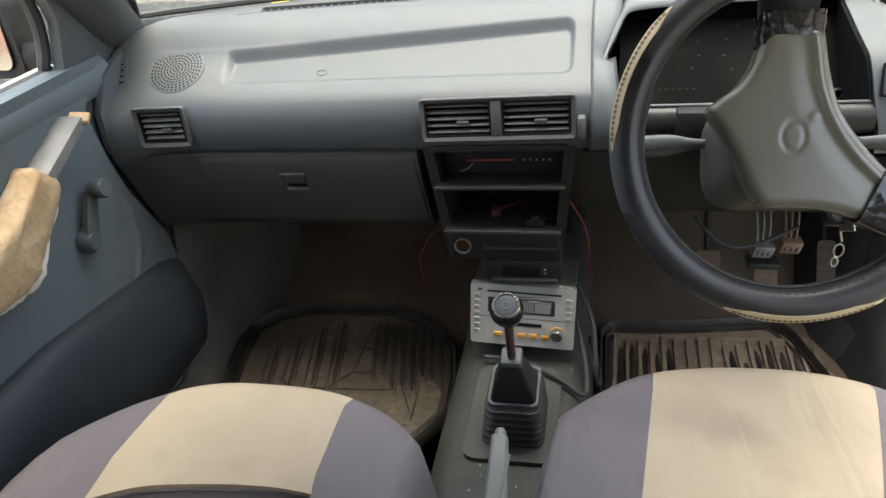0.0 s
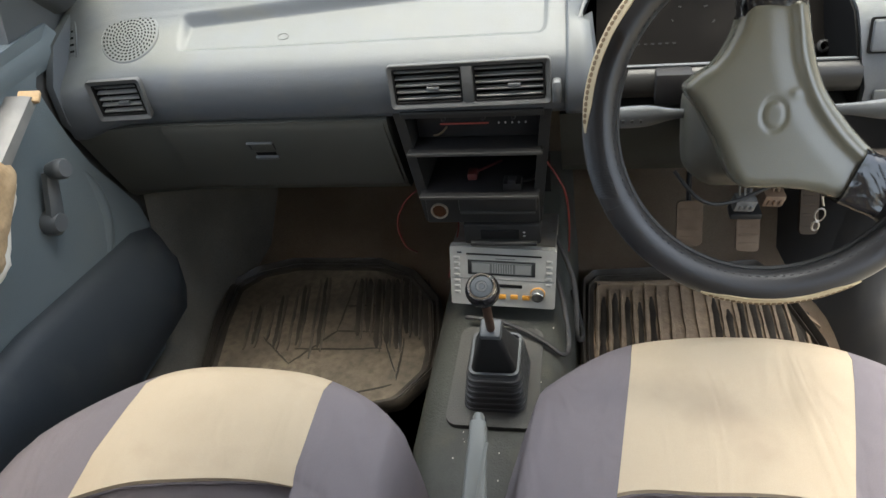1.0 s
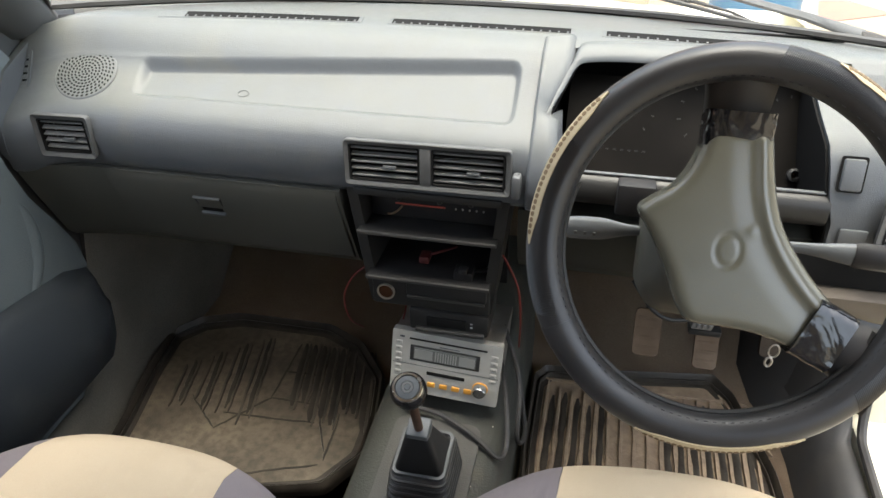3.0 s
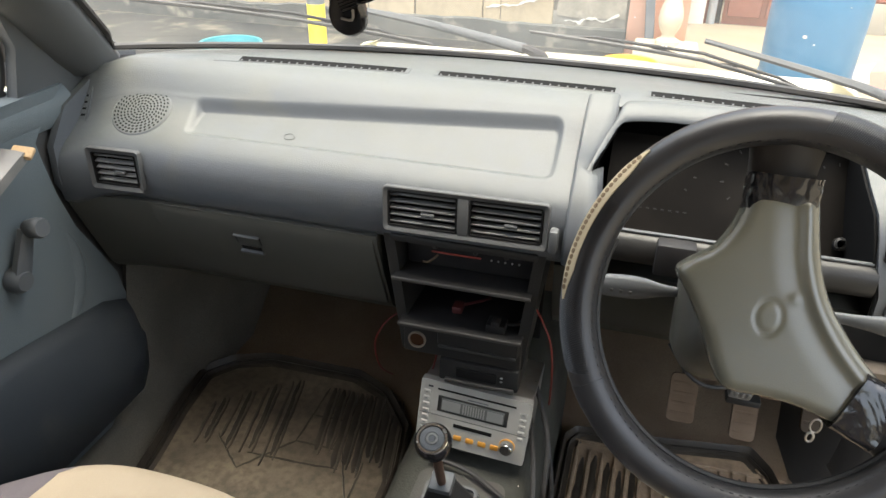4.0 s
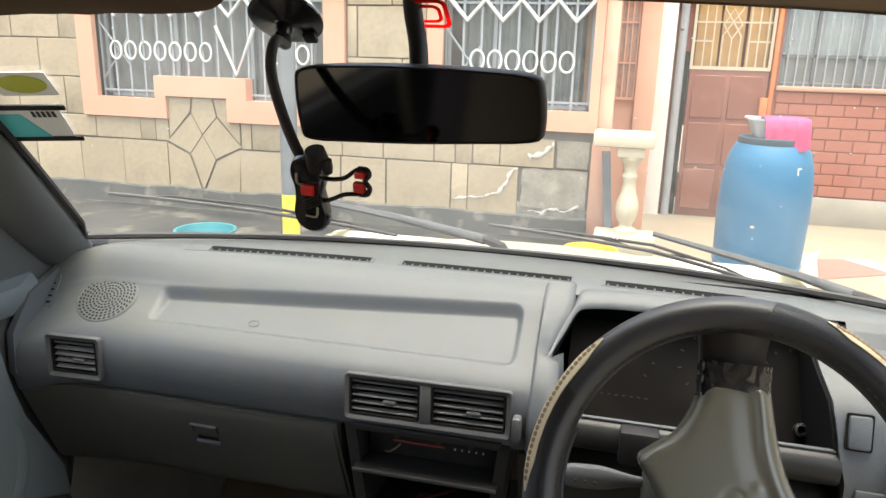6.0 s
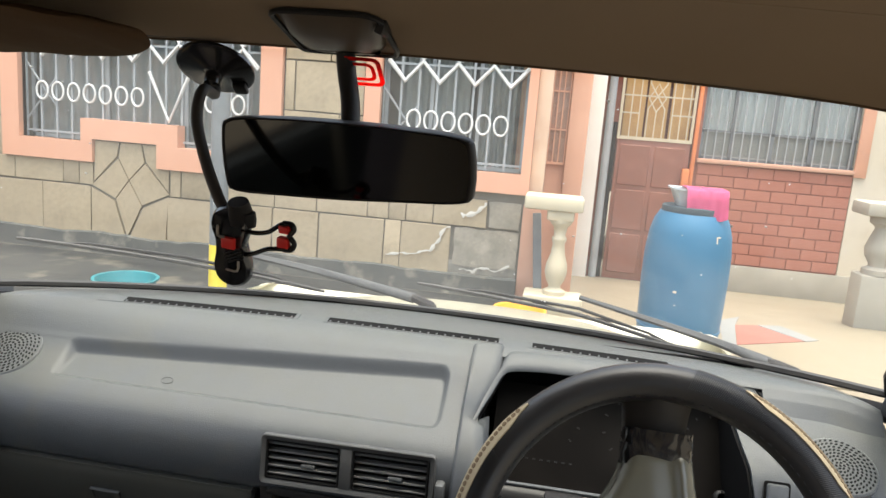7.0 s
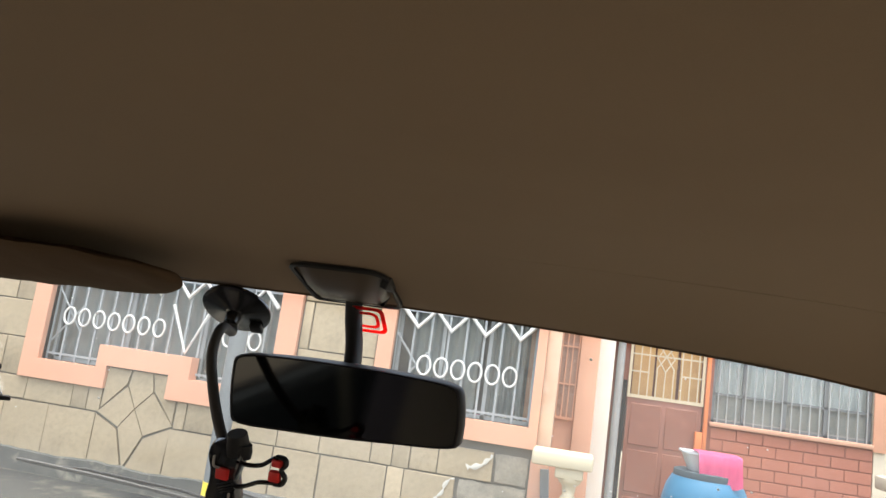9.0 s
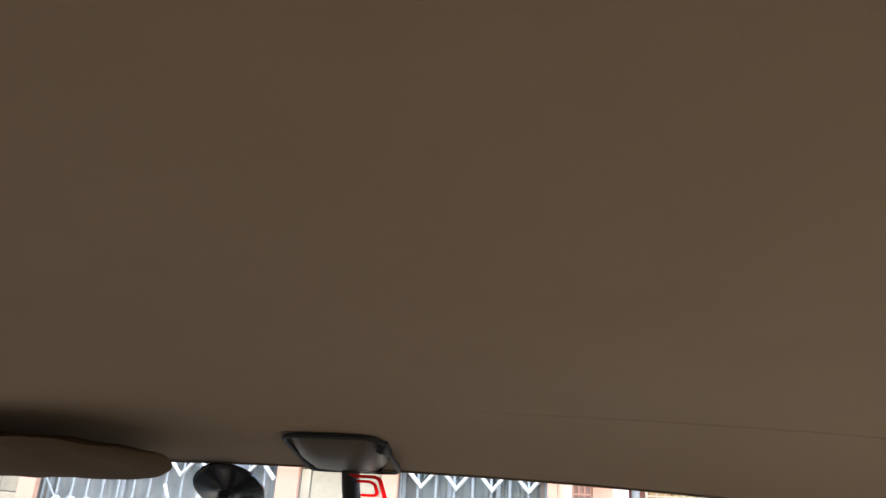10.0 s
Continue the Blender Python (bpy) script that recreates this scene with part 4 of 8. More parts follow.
part("mirror_face", plate(bmesh.new(), rounded(-0.072, -0.048, 0.072, 0.060, 0.018, 4), 0.003, facing(mir.x, mir.y + 0.001, mir.z, 4, -8)), M_SIDEGLASS, door)
bm = bmesh.new()
tube(bm, [(-0.79, 0.03, 0.93), (-0.70, 0.02, 0.935)], 0.024, 10, flat=0.7)
part("mirror_arm", bm, M_BLACK, door)


# ---- dashboard ----
dash = thing("dashboard", (CX, 0.1, 0.6), "grey vinyl dashboard with a dusty moulded tray", "dashboard")
PLAIN = ((0.36, 0.940), (0.31, 0.950), (0.23, 0.958), (0.175, 0.960), (0.150, 0.956), (0.128, 0.945), (0.113, 0.933), (0.105, 0.926), (0.100, 0.921), (0.096, 0.917), (0.090, 0.912), (0.086, 0.908), (0.080, 0.903), (0.068, 0.894), (0.053, 0.884), (0.040, 0.876), (0.028, 0.869), (0.017, 0.862), (0.007, 0.853), (0.000, 0.840), (-0.003, 0.822), (-0.001, 0.795), (0.002, 0.778), (0.010, 0.768), (0.045, 0.764))


def dash_place(i, x, row=None):
    """A place on the dash's section at x: row i of the plain section, or any (y, z) on it."""
    y, z = row or PLAIN[i]
    u = abs(x - CX) / 0.645
    back = smoothstep(0.06, 0.33, y)
    y -= 0.155 * u ** 2.2 * back
    # the left end rolls back and down towards the door
    e = smoothstep(0.86, 1.03, u)
    y -= 0.02 * e * (1 - back)
    z -= 0.018 * e * e
    return Vector((x, y, z))


def tray_shift(x):
    """The tray's rear edge drifts forward towards the driver's side."""
    return 0.0444 * (x + 0.17)


def tray_depth(x, y, z):
    """Height of the pad at (x, y): the plain pad at z, sunk inside the tray's rounded outline to a floor that climbs to the rear."""
    x0, x1, y0, y1, r = -0.458, 0.104, 0.035, 0.1035 + tray_shift(x), 0.016
    if not (x0 < x < x1 and y0 < y < y1):
        return z
    qx = abs(x - (x0 + x1) / 2) - (x1 - x0) / 2 + r
    qy = abs(y - (y0 + y1) / 2) - (y1 - y0) / 2 + r
    inside = r - math.hypot(max(qx, 0), max(qy, 0)) - min(max(qx, qy), 0)
    wide = 0.008 + 0.026 * smoothstep(-0.35, -0.44, x) * smoothstep(0.03, 0.0, x - x0)
    f = smoothstep(0, 0.0075, inside) * smoothstep(0, wide, x - x0 + 0.001)
    floor_z = 0.8695 + (0.52 + 11.0 * tray_shift(x) * 0.7) * (y - y0)
    return z + (min(floor_z, z) - z) * f


def section(y):
    """Height of the plain section at y on its upper part."""
    for (ya, za), (yb, zb) in zip(PLAIN, PLAIN[1:]):
        if yb <= y <= ya:
            return za + (zb - za) * (y - ya) / (yb - ya)
    return PLAIN[0][1]


TRAY_Y = (0.118, 0.114, 0.111, 0.109, 0.1065, 0.105, 0.1035, 0.102, 0.1005, 0.099, 0.0975, 0.096, 0.0945, 0.092, 0.088, 0.082, 0.074, 0.066, 0.058, 0.050, 0.046, 0.043, 0.041, 0.0395, 0.038, 0.0367, 0.0355, 0.033)
ROWS = list(PLAIN[:6]) + [(y, section(y)) for y in TRAY_Y] + list(PLAIN[16:19]) + [(0.0045, 0.8485), (0.000, 0.840), (-0.003, 0.822), (-0.002, 0.802), (-0.001, 0.797), (0.002, 0.778), (0.010, 0.768), (0.045, 0.764)]
xs = {round(-0.648 + 0.016 * k, 4) for k in range(82)}
xs = {x for x in xs if not (-0.465 < x < -0.395 or 0.088 < x < 0.125)} | {round(-0.466 + 0.003 * k, 4) for k in range(24)} | {round(0.088 + 0.002 * k, 4) for k in range(19)}
xs = sorted(xs | {-0.583, -0.508, -0.112, 0.102, 0.150, 0.510})
bm = bmesh.new()
grid = []
for x in xs:
    col = []
    for y, z in ROWS:
        lean = tray_shift(x) * smoothstep(0.045, 0.085, y) * (1 - smoothstep(0.112, 0.145, y))
        if lean:
            y += lean
            z = section(y)
        p = dash_place(0, x, (y, z))
        p.z += tray_depth(x, y, z) - z if y > 0.01 else 0.0
        col.append(bm.verts.new(p))
    grid.append(col)
for a, b, xa, xb in zip(grid, grid[1:], xs, xs[1:]):
    xm = (xa + xb) / 2
    for i in range(len(ROWS) - 1):
        ym, zm = (ROWS[i][0] + ROWS[i + 1][0]) / 2, (ROWS[i][1] + ROWS[i + 1][1]) / 2
        # openings: the instruments, the centre louvres, the side louvre
        if 0.150 < xm < 0.510 and ym < 0.134:
            continue
        if ym < 0.02 and (-0.112 < xm < 0.102 and 0.797 < zm < 0.8485 or -0.583 < xm < -0.508 and 0.797 < zm < 0.8485):
            continue
        bm.faces.new((a[i], a[i + 1], b[i + 1], b[i]))
bmesh.ops.delete(bm, geom=[v for v in bm.verts if not v.link_faces], context="VERTS")
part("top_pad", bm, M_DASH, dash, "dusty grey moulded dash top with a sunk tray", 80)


def dash_pose(x, s):
    """A pose on the dash pad, s counting rows of its section: x across, y up the slope, z outward."""
    i = min(int(s), len(PLAIN) - 2)
    f = s - i
    p = dash_place(i, x).lerp(dash_place(i + 1, x), f)
    up = (dash_place(i, x) - dash_place(i + 1, x)).normalized()
    ac = (dash_place(i, x + 0.01) - dash_place(i, x - 0.01)).normalized()
    ac = (ac - up * ac.dot(up)).normalized()
    n = ac.cross(up)
    m = Matrix((ac, up, n)).transposed().to_4x4()
    m.translation = p
    return m


# defroster slots along the screen
for x0, x1 in ((-0.412, -0.138), (-0.099, 0.167), (0.203, 0.40)):
    bm = bmesh.new()
    xf = x0 - 0.034 if x0 < -0.3 else x0
    rows = []
    for t in range(13):
        x = xf + (x1 - xf) * t / 12
        mm = dash_pose(x, 3.15)
        rows.append([mm @ Vector((0, y, z)) for y, z in ((-0.0095, 0.0), (-0.0085, 0.0010), (0.0085, 0.0010), (0.0095, 0.0))])
    loft(bm, rows)
    slot = part("defroster_frame", bm, M_DASH, dash)
    bm = bmesh.new()
    rows = []
    for t in range(13):
        x = x0 + 0.006 + (x1 - x0 - 0.012) * t / 12
        mm = dash_pose(x, 3.15)
        rows.append([mm @ Vector((0, y, z)) for y, z in ((-0.0070, 0.0008), (-0.0070, 0.0014), (0.0070, 0.0014), (0.0070, 0.0008))])
    loft(bm, rows)
    part("slot", bm, M_DARKIN, slot)
    bm = bmesh.new()
    n = int((x1 - x0) / 0.0125)
    for k in range(n):
        mm = dash_pose(x0 + 0.010 + (x1 - x0 - 0.02) * k / (n - 1), 3.15)
        box(bm, (-0.0013, -0.0070, 0.0010), (0.0013, -0.0030, 0.0018), 0, 1, mm)
    part("slot_grid", bm, M_VENT, slot)

def speaker(m, r, deep=0.004):
    bm = bmesh.new()
    lathe(bm, ((0, 0.002), (r * 0.96, 0.002), (r, 0.0005), (r, -deep), (0, -deep)), m, 48)
    sp = part("speaker_grille", bm, M_DASH, dash, "round perforated speaker grille")
    bm = bmesh.new()
    for ring in range(0, 9):
        rr = r * 0.93 * ring / 8.4
        n = (1, 6, 12, 18, 24, 30, 30, 36, 36)[ring]
        for k in range(n):
            a = 2 * math.pi * k / n + ring * 0.16
            w = min(r * 0.052, 0.42 * 2 * math.pi * max(rr, r * 0.08) / n)
            c = m @ Matrix.Translation((rr * math.cos(a), rr * math.sin(a), 0.0012)) @ pose(0, 0, 0, 0, 0, math.degrees(a) + 112)
            lathe(bm, ((0, 0), (w, 0), (w * 0.9, 0.0014), (0, 0.0014)), c @ Matrix.Diagonal((1.0, r * 0.030 / w, 1, 1)), 6)
    tagged(part("perforated_sheet", bm, M_DARKIN, sp), kind="stuff")


speaker(dash_pose(-0.536, 13.35) @ pose(0, 0, 0.0015), 0.048)
speaker(pose(0.580, 0.029, 0.9022, 25.4), 0.042, 0.02)
# small oval mark moulded in the tray's floor
bm = bmesh.new()
tube(bm, [Vector((-0.285, 0.056, 0.8801)) + Vector((0.0085, 0, 0)) * math.cos(a) + Vector((0, 0.0052, 0.0025)) * math.sin(a) for a in (2 * math.pi * k / 20 for k in range(20))], 0.0005, 6, True)
part("oval_mark", bm, M_DASH, dash)
# small side demister
m = dash_pose(-0.637, 11.7) @ pose(0, 0, 0.0022, 0, 0, 8) @ Matrix.Diagonal((0.9, 1, 1, 1))
bm = bmesh.new()
ring_frame(bm, rounded(-0.011, -0.032, 0.011, 0.032, 0.003, 3), rounded(-0.005, -0.026, 0.005, 0.026, 0.002, 3), 0.003, m, 0.001)
dm = part("side_demister", bm, M_DASH, dash)
part("slot", plate(bmesh.new(), rounded(-0.006, -0.026, 0.006, 0.026, 0.002, 3), 0.001, m), M_DARKIN, dm)
bm = bmesh.new()
for k in range(5):
    box(bm, (-0.005, -0.024 + k * 0.0108, 0.0), (0.005, -0.0175 + k * 0.0108, 0.0024), 0, 1, m)
part("bars", bm, M_DASH, dm)


def vent(name, x0, x1, z0, z1, y, parent, tilt=4, turn=0, slats=5, depth=0.03, open_tilt=18, label=""):
    """A louvre in the dash: frame, dark duct, slats and a tab."""
    cx, cz = (x0 + x1) / 2, (z0 + z1) / 2
    w, h = (x1 - x0) / 2, (z1 - z0) / 2
    m = facing(cx, y, cz, tilt, turn)
    bm = bmesh.new()
    ring_frame(bm, rounded(-w, -h, w, h, 0.005, 3), rounded(-w + 0.008, -h + 0.008, w - 0.008, h - 0.008, 0.003, 3), 0.010, m @ pose(0, 0, -0.004), 0.004)
    bevel_all(bm, 0.001, 1, 50)
    v = part(name, bm, M_VENT, parent, label)
    duct(v, w - 0.008, h - 0.008, m, slats, depth, open_tilt)
    return v


def duct(v, w, h, m, slats, depth, open_tilt):
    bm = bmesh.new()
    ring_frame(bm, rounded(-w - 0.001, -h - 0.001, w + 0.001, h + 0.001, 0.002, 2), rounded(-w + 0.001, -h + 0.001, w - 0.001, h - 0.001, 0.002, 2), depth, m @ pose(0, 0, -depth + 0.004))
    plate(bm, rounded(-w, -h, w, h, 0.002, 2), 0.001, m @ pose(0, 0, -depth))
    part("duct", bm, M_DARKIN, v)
    for k in range(slats):
        yy = -h + (k + 0.5) * 2 * h / slats
        part("slat", cube((-w + 0.001, -0.0012, -0.006), (w - 0.001, 0.0012, 0.002), 0.0006, 1, m @ pose(0, yy, -0.002, open_tilt)), M_SLAT, v)
    part("tab", cube((-0.009, -0.002, -0.002), (0.009, 0.002, 0.004), 0.0012, 2, m @ pose(w * 0.15, -h * 0.2, 0)), M_TRIM, v, "grey louvre tab")


vent("side_vent", -0.590, -0.502, 0.788, 0.853, -0.007, dash, 1, 3, 5, open_tilt=22)
# centre vents share one surround
m = facing(-0.0045, -0.006, 0.8235, 5) @ pose(0, 0, 0, 0, 0, 0.7)
bm = bmesh.new()
W, H = 0.1135, 0.0325
outer = rounded(-W, -H, W, H, 0.006, 4)
ring_frame(bm, outer, rounded(-W + 0.008, -H + 0.008, W - 0.008, H - 0.008, 0.003, 4), 0.010, m @ pose(0, 0, -0.004), 0.003)
box(bm, (-0.009, -H + 0.006, -0.01), (0.007, H - 0.006, 0.0045), 0.002, 2, m)
bevel_all(bm, 0.0012, 1, 50)
cvent = part("centre_vent", bm, M_VENT, dash, "grey twin centre louvres")
for side in (-1, 1):
    mm = m @ pose(side * 0.057 - 0.001, 0.0005, 0)
    duct(cvent, 0.0475, H - 0.008, mm, 5, 0.035, 14)

# passenger side lower dash and glove box
bm = bmesh.new()
rows = []
for x in (-0.645, -0.60, -0.53, -0.45, -0.3, -0.155, -0.135):
    k = 0.02 * smoothstep(-0.56, -0.645, x) if x < -0.5 else 0
    rows.append([Vector((x, y - k, z)) for y, z in ((0.02, 0.772), (0.004, 0.766), (0.006, 0.75), (0.030, 0.69), (0.062, 0.615), (0.075, 0.600), (0.12, 0.598), (0.25, 0.62), (0.25, 0.70), (0.06, 0.775))])
loft(bm, rows)
part("lower_panel", bm, M_DASH_LOW, dash, "dark grey lower panel", 50)
m = facing(-0.305, 0.0325, 0.690, -22)
bm = bmesh.new()
lid = ((0.012, 0.7635), (0.0046, 0.7620), (0.0040, 0.750), (0.0262, 0.690), (0.0575, 0.619), (0.0600, 0.6155), (0.0645, 0.614), (0.08, 0.66), (0.04, 0.75))
loft(bm, [[Vector((x, y + e, z)) for y, z in lid] for x, e in ((-0.508, 0.003), (-0.506, 0.0), (-0.40, 0.0), (-0.25, 0.0), (-0.141, 0.0), (-0.139, 0.003))])
gb = part("glovebox_lid", bm, M_DASH_LOW, dash, "dark grey glove box lid")
lm = m @ pose(-0.045, 0.029, 0.003)
bm = bmesh.new()
box(bm, (-0.019, -0.010, -0.004), (0.019, 0.011, 0.0042), 0.003, 2, lm)
part("latch_well", cube((-0.0245, -0.0225, -0.002), (0.0225, 0.0150, 0.0022), 0.002, 2, lm), M_BLACK, gb, "dark latch well")
part("latch_top", cube((-0.023, 0.0125, 0.0), (0.021, 0.0155, 0.006), 0.001, 1, lm), M_TRIM, gb)
part("latch", bm, M_DASH_LOW, gb, "dark latch recess")
part("latch_lip", cube((-0.020, -0.024, 0.0), (0.020, -0.018, 0.008), 0.002, 2, lm), M_TRIM, gb, "worn pale latch lip")
part("latch_recess", cube((-0.017, -0.018, 0.0), (0.017, -0.008, 0.0035), 0.001, 1, lm), M_DARKIN, gb)
# end cheek at the door
bm = bmesh.new()
plate(bm, [(-0.02, 0.85), (0.02, 0.90), (0.10, 0.93), (0.14, 0.955), (0.2, 0.95), (0.2, 0.60), (0.08, 0.60), (0.05, 0.64), (0.0, 0.74), (-0.025, 0.79)], 0.012, Matrix(((0, 0, -1, -0.640), (1, 0, 0, 0), (0, 1, 0, 0), (0, 0, 0, 1))))
part("end_cheek", bm, M_DASH, dash)

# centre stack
# dark back sheet; the shade of the console's openings is in its colour
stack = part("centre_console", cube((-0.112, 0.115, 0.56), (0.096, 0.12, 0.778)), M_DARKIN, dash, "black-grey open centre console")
for s in (-1, 1):
    # uprights lean in towards the bottom
    bm = bmesh.new()
    rings = []
    for k in range(7):
        t = k / 6
        z = 0.776 - 0.205 * t
        x = -0.008 + s * (0.116 - 0.022 * t)
        y = 0.004 + 0.012 * t
        rings.append([Vector((x, y, z)), Vector((x - s * 0.016, y - 0.001, z)), Vector((x - s * 0.018, y + 0.10, z)), Vector((x, y + 0.14, z))])
    loft(bm, rings)
    bevel_all(bm, 0.0025, 2, 50)
    part("upright", bm, M_CONSOLE, stack)
part("crossbar", cube((-0.112, -0.002, 0.768), (0.097, 0.05, 0.779), 0.002), M_CONSOLE, stack)
for zz, w in ((0.712, 0.101), (0.634, 0.093)):
    bm = bmesh.new()
    box(bm, (-0.008 - w, -0.008, zz - 0.004), (-0.008 + w, 0.115, zz + 0.002), 0.0018, 2)
    part("shelf", bm, M_BLACK, stack)
    part("shelf_lip", cube((-0.008 - w, -0.010, zz - 0.004), (-0.008 + w, -0.006, zz + 0.002), 0.0015, 2), M_LIP, stack, "worn grey shelf lip")
# heater control strip set back in the upper slot
hp = part("heater_panel", cube((-0.098, 0.035, 0.716), (0.086, 0.045, 0.768), 0.002), M_BLACK, stack, "dim heater control panel")
part("red_scale", cube((-0.062, 0.0335, 0.738), (0.012, 0.036, 0.7405), 0.0005, 1), material("red_scale_paint", (0.28, 0.045, 0.03), 0.5), hp, "faded red scale")
for k in range(5):
    part("mark", cube((0.026 + k * 0.010, 0.0335, 0.7375), (0.0285 + k * 0.010, 0.036, 0.7405), 0.0005, 1), M_DIM, hp)
for x in (-0.055, 0.005, 0.05):
    part("slider", cube((x - 0.003, 0.026, 0.748), (x + 0.003, 0.036, 0.756), 0.001, 1), M_CONSOLE, hp)
for x0, x1, z in ((-0.07, -0.01, 0.7535), (0.035, 0.08, 0.7535)):
    part("slider_groove", cube((x0, 0.0335, z), (x1, 0.0355, z + 0.0015)), M_TRIM, hp)
bm = bmesh.new()
tube(bm, smooth_line([(-0.072, 0.028, 0.724), (-0.064, 0.022, 0.728), (-0.056, 0.024, 0.733), (-0.052, 0.034, 0.735)], 4), 0.0016, 6)
part("loose_lever", bm, M_PEDAL, hp)
# lower pocket's litter: connector and red plug
bm = bmesh.new()
box(bm, (0.030, 0.004, 0.6365), (0.058, 0.030, 0.650), 0.002)
box(bm, (0.038, 0.0, 0.650), (0.050, 0.018, 0.658), 0.002)
tube(bm, smooth_line([(0.055, 0.02, 0.645), (0.075, 0.03, 0.643), (0.08, 0.07, 0.64)], 4), 0.003, 6)
con = part("loose_connector", bm, M_BLACK, None, "")
tagged(con, "loose grey wiring connector lying on the console shelf", "connector")
bm = bmesh.new()
box(bm, (-0.030, 0.034, 0.6365), (-0.014, 0.056, 0.649), 0.003)
tube(bm, smooth_line([(-0.015, 0.05, 0.645), (0.004, 0.06, 0.648), (0.02, 0.08, 0.645)], 4), 0.0025, 6)
tagged(part("red_plug", bm, material("dull_red_plug", (0.055, 0.008, 0.007), 0.6)), "small red wiring plug on the console shelf", "plug")
# lighter, ashtray, bottom cheek
part("lower_fascia", cube((-0.098, 0.008, 0.572), (0.084, 0.06, 0.630), 0.004), M_CONSOLE, stack)
lm = facing(-0.0755, 0.008, 0.598, 4)
bm = bmesh.new()
lathe(bm, ((0.0112, 0.0), (0.0140, 0.0), (0.0143, 0.003), (0.0132, 0.0048), (0.0116, 0.0042), (0.0112, -0.004)), lm, 24)
lg = part("lighter_socket", bm, material("socket_ring", (0.30, 0.26, 0.21), 0.4, metal=0.6), stack, "chrome-rimmed lighter socket")
bm = bmesh.new()
lathe(bm, ((0, -0.001), (0.0117, -0.001), (0.0117, 0.0012), (0, 0.0012)), lm, 20)
part("socket_hole", bm, material("rusty_socket", (0.045, 0.020, 0.010), 0.9, spec=0.05), lg)
part("ashtray", cube((-0.042, -0.001, 0.600), (0.080, 0.03, 0.628), 0.003), M_CONSOLE, stack, "dark ashtray drawer")
part("ashtray_lip", cube((-0.040, -0.004, 0.598), (0.078, 0.0, 0.603), 0.0015), M_LIP, stack)
br = part("radio_bracket", cube((-0.040, 0.004, 0.532), (0.084, 0.09, 0.572), 0.004), M_CONSOLE, stack, "dark bracket under the console")
part("bracket_slot", cube((-0.012, 0.001, 0.545), (0.05, 0.01, 0.562), 0.001), M_DARKIN, br)
part("bracket_lip", cube((-0.030, -0.002, 0.533), (0.078, 0.01, 0.540), 0.002), M_LIP, br)
for zz in (0.549, 0.556):
    part("bracket_mark", cube((0.056, 0.002, zz), (0.060, 0.006, zz + 0.002), 0.0005, 1), M_DIM, br)

# driver's side: cheek, instrument hood, cluster, rail
# hood lip over the instruments, reaching forward at its feet
LIP = smooth_line([(0.143, 0.046, 0.885), (0.1515, 0.067, 0.899), (0.163, 0.093, 0.920), (0.171, 0.108, 0.933), (0.181, 0.115, 0.940), (0.200, 0.118, 0.9425), (0.230, 0.120, 0.944), (0.265, 0.120, 0.9445), (0.35, 0.122, 0.946), (0.44, 0.124, 0.947), (0.478, 0.126, 0.948), (0.497, 0.123, 0.945), (0.506, 0.108, 0.932), (0.511, 0.080, 0.909), (0.515, 0.055, 0.890), (0.516, 0.042, 0.881)], 4)
CHEEK = ((0.150, 0.955), (0.122, 0.945), (0.106, 0.934), (0.088, 0.920), (0.072, 0.909), (0.062, 0.902), (0.050, 0.891), (0.042, 0.882), (0.020, 0.865), (0.003, 0.846), (-0.008, 0.822), (-0.010, 0.798), (-0.006, 0.776), (0.006, 0.766), (0.05, 0.764))


def lip_at(y):
    """The place on the hood's near leg at y, or straight back from its corner."""
    for a, b in zip(LIP[:12], LIP[1:13]):
        if a.y <= y <= b.y:
            return a.lerp(b, (y - a.y) / (b.y - a.y))
    return LIP[0] if y < LIP[0].y else Vector((LIP[12].x, y, section(y) + 0.004))


# the cheek: a rounded edge by the tray, then a slope out to the lip; lower down it turns in to the column
bm = bmesh.new()
rows = []
for y, z in CHEEK:
    up = 1 if z > 0.86 else 0.5
    row = [Vector((0.1265, y + 0.010, z - 0.006 * up)), Vector((0.1280, y, z + 0.001 * up)), Vector((0.1310, y - 0.004, z + 0.004 * up))]
    if z > 0.886:
        foot = lip_at(y) + Vector((-0.0035, 0.0, 0.001))
        for f in (0.12, 0.4, 0.7, 1.0):
            row.append(row[2].lerp(foot, f))
        row.append(foot + Vector((0.003, 0.002, -0.004)))
    else:
        xr = 0.160 + 0.16 * (0.884 - z)
        row += [Vector((x, y + dy, z + dz * up)) for x, dy, dz in ((0.1330, -0.0045, 0.004), (0.55 * 0.133 + 0.45 * xr, -0.004, 0.004), (xr - 0.002, -0.002, 0.003), (xr, 0.006, 0.0), (xr + 0.002, 0.05, -0.004))]
    rows.append(row)
loft(bm, rows, False)
part("pod_cheek", bm, M_DASH, dash, "grey pod cheek", 70)
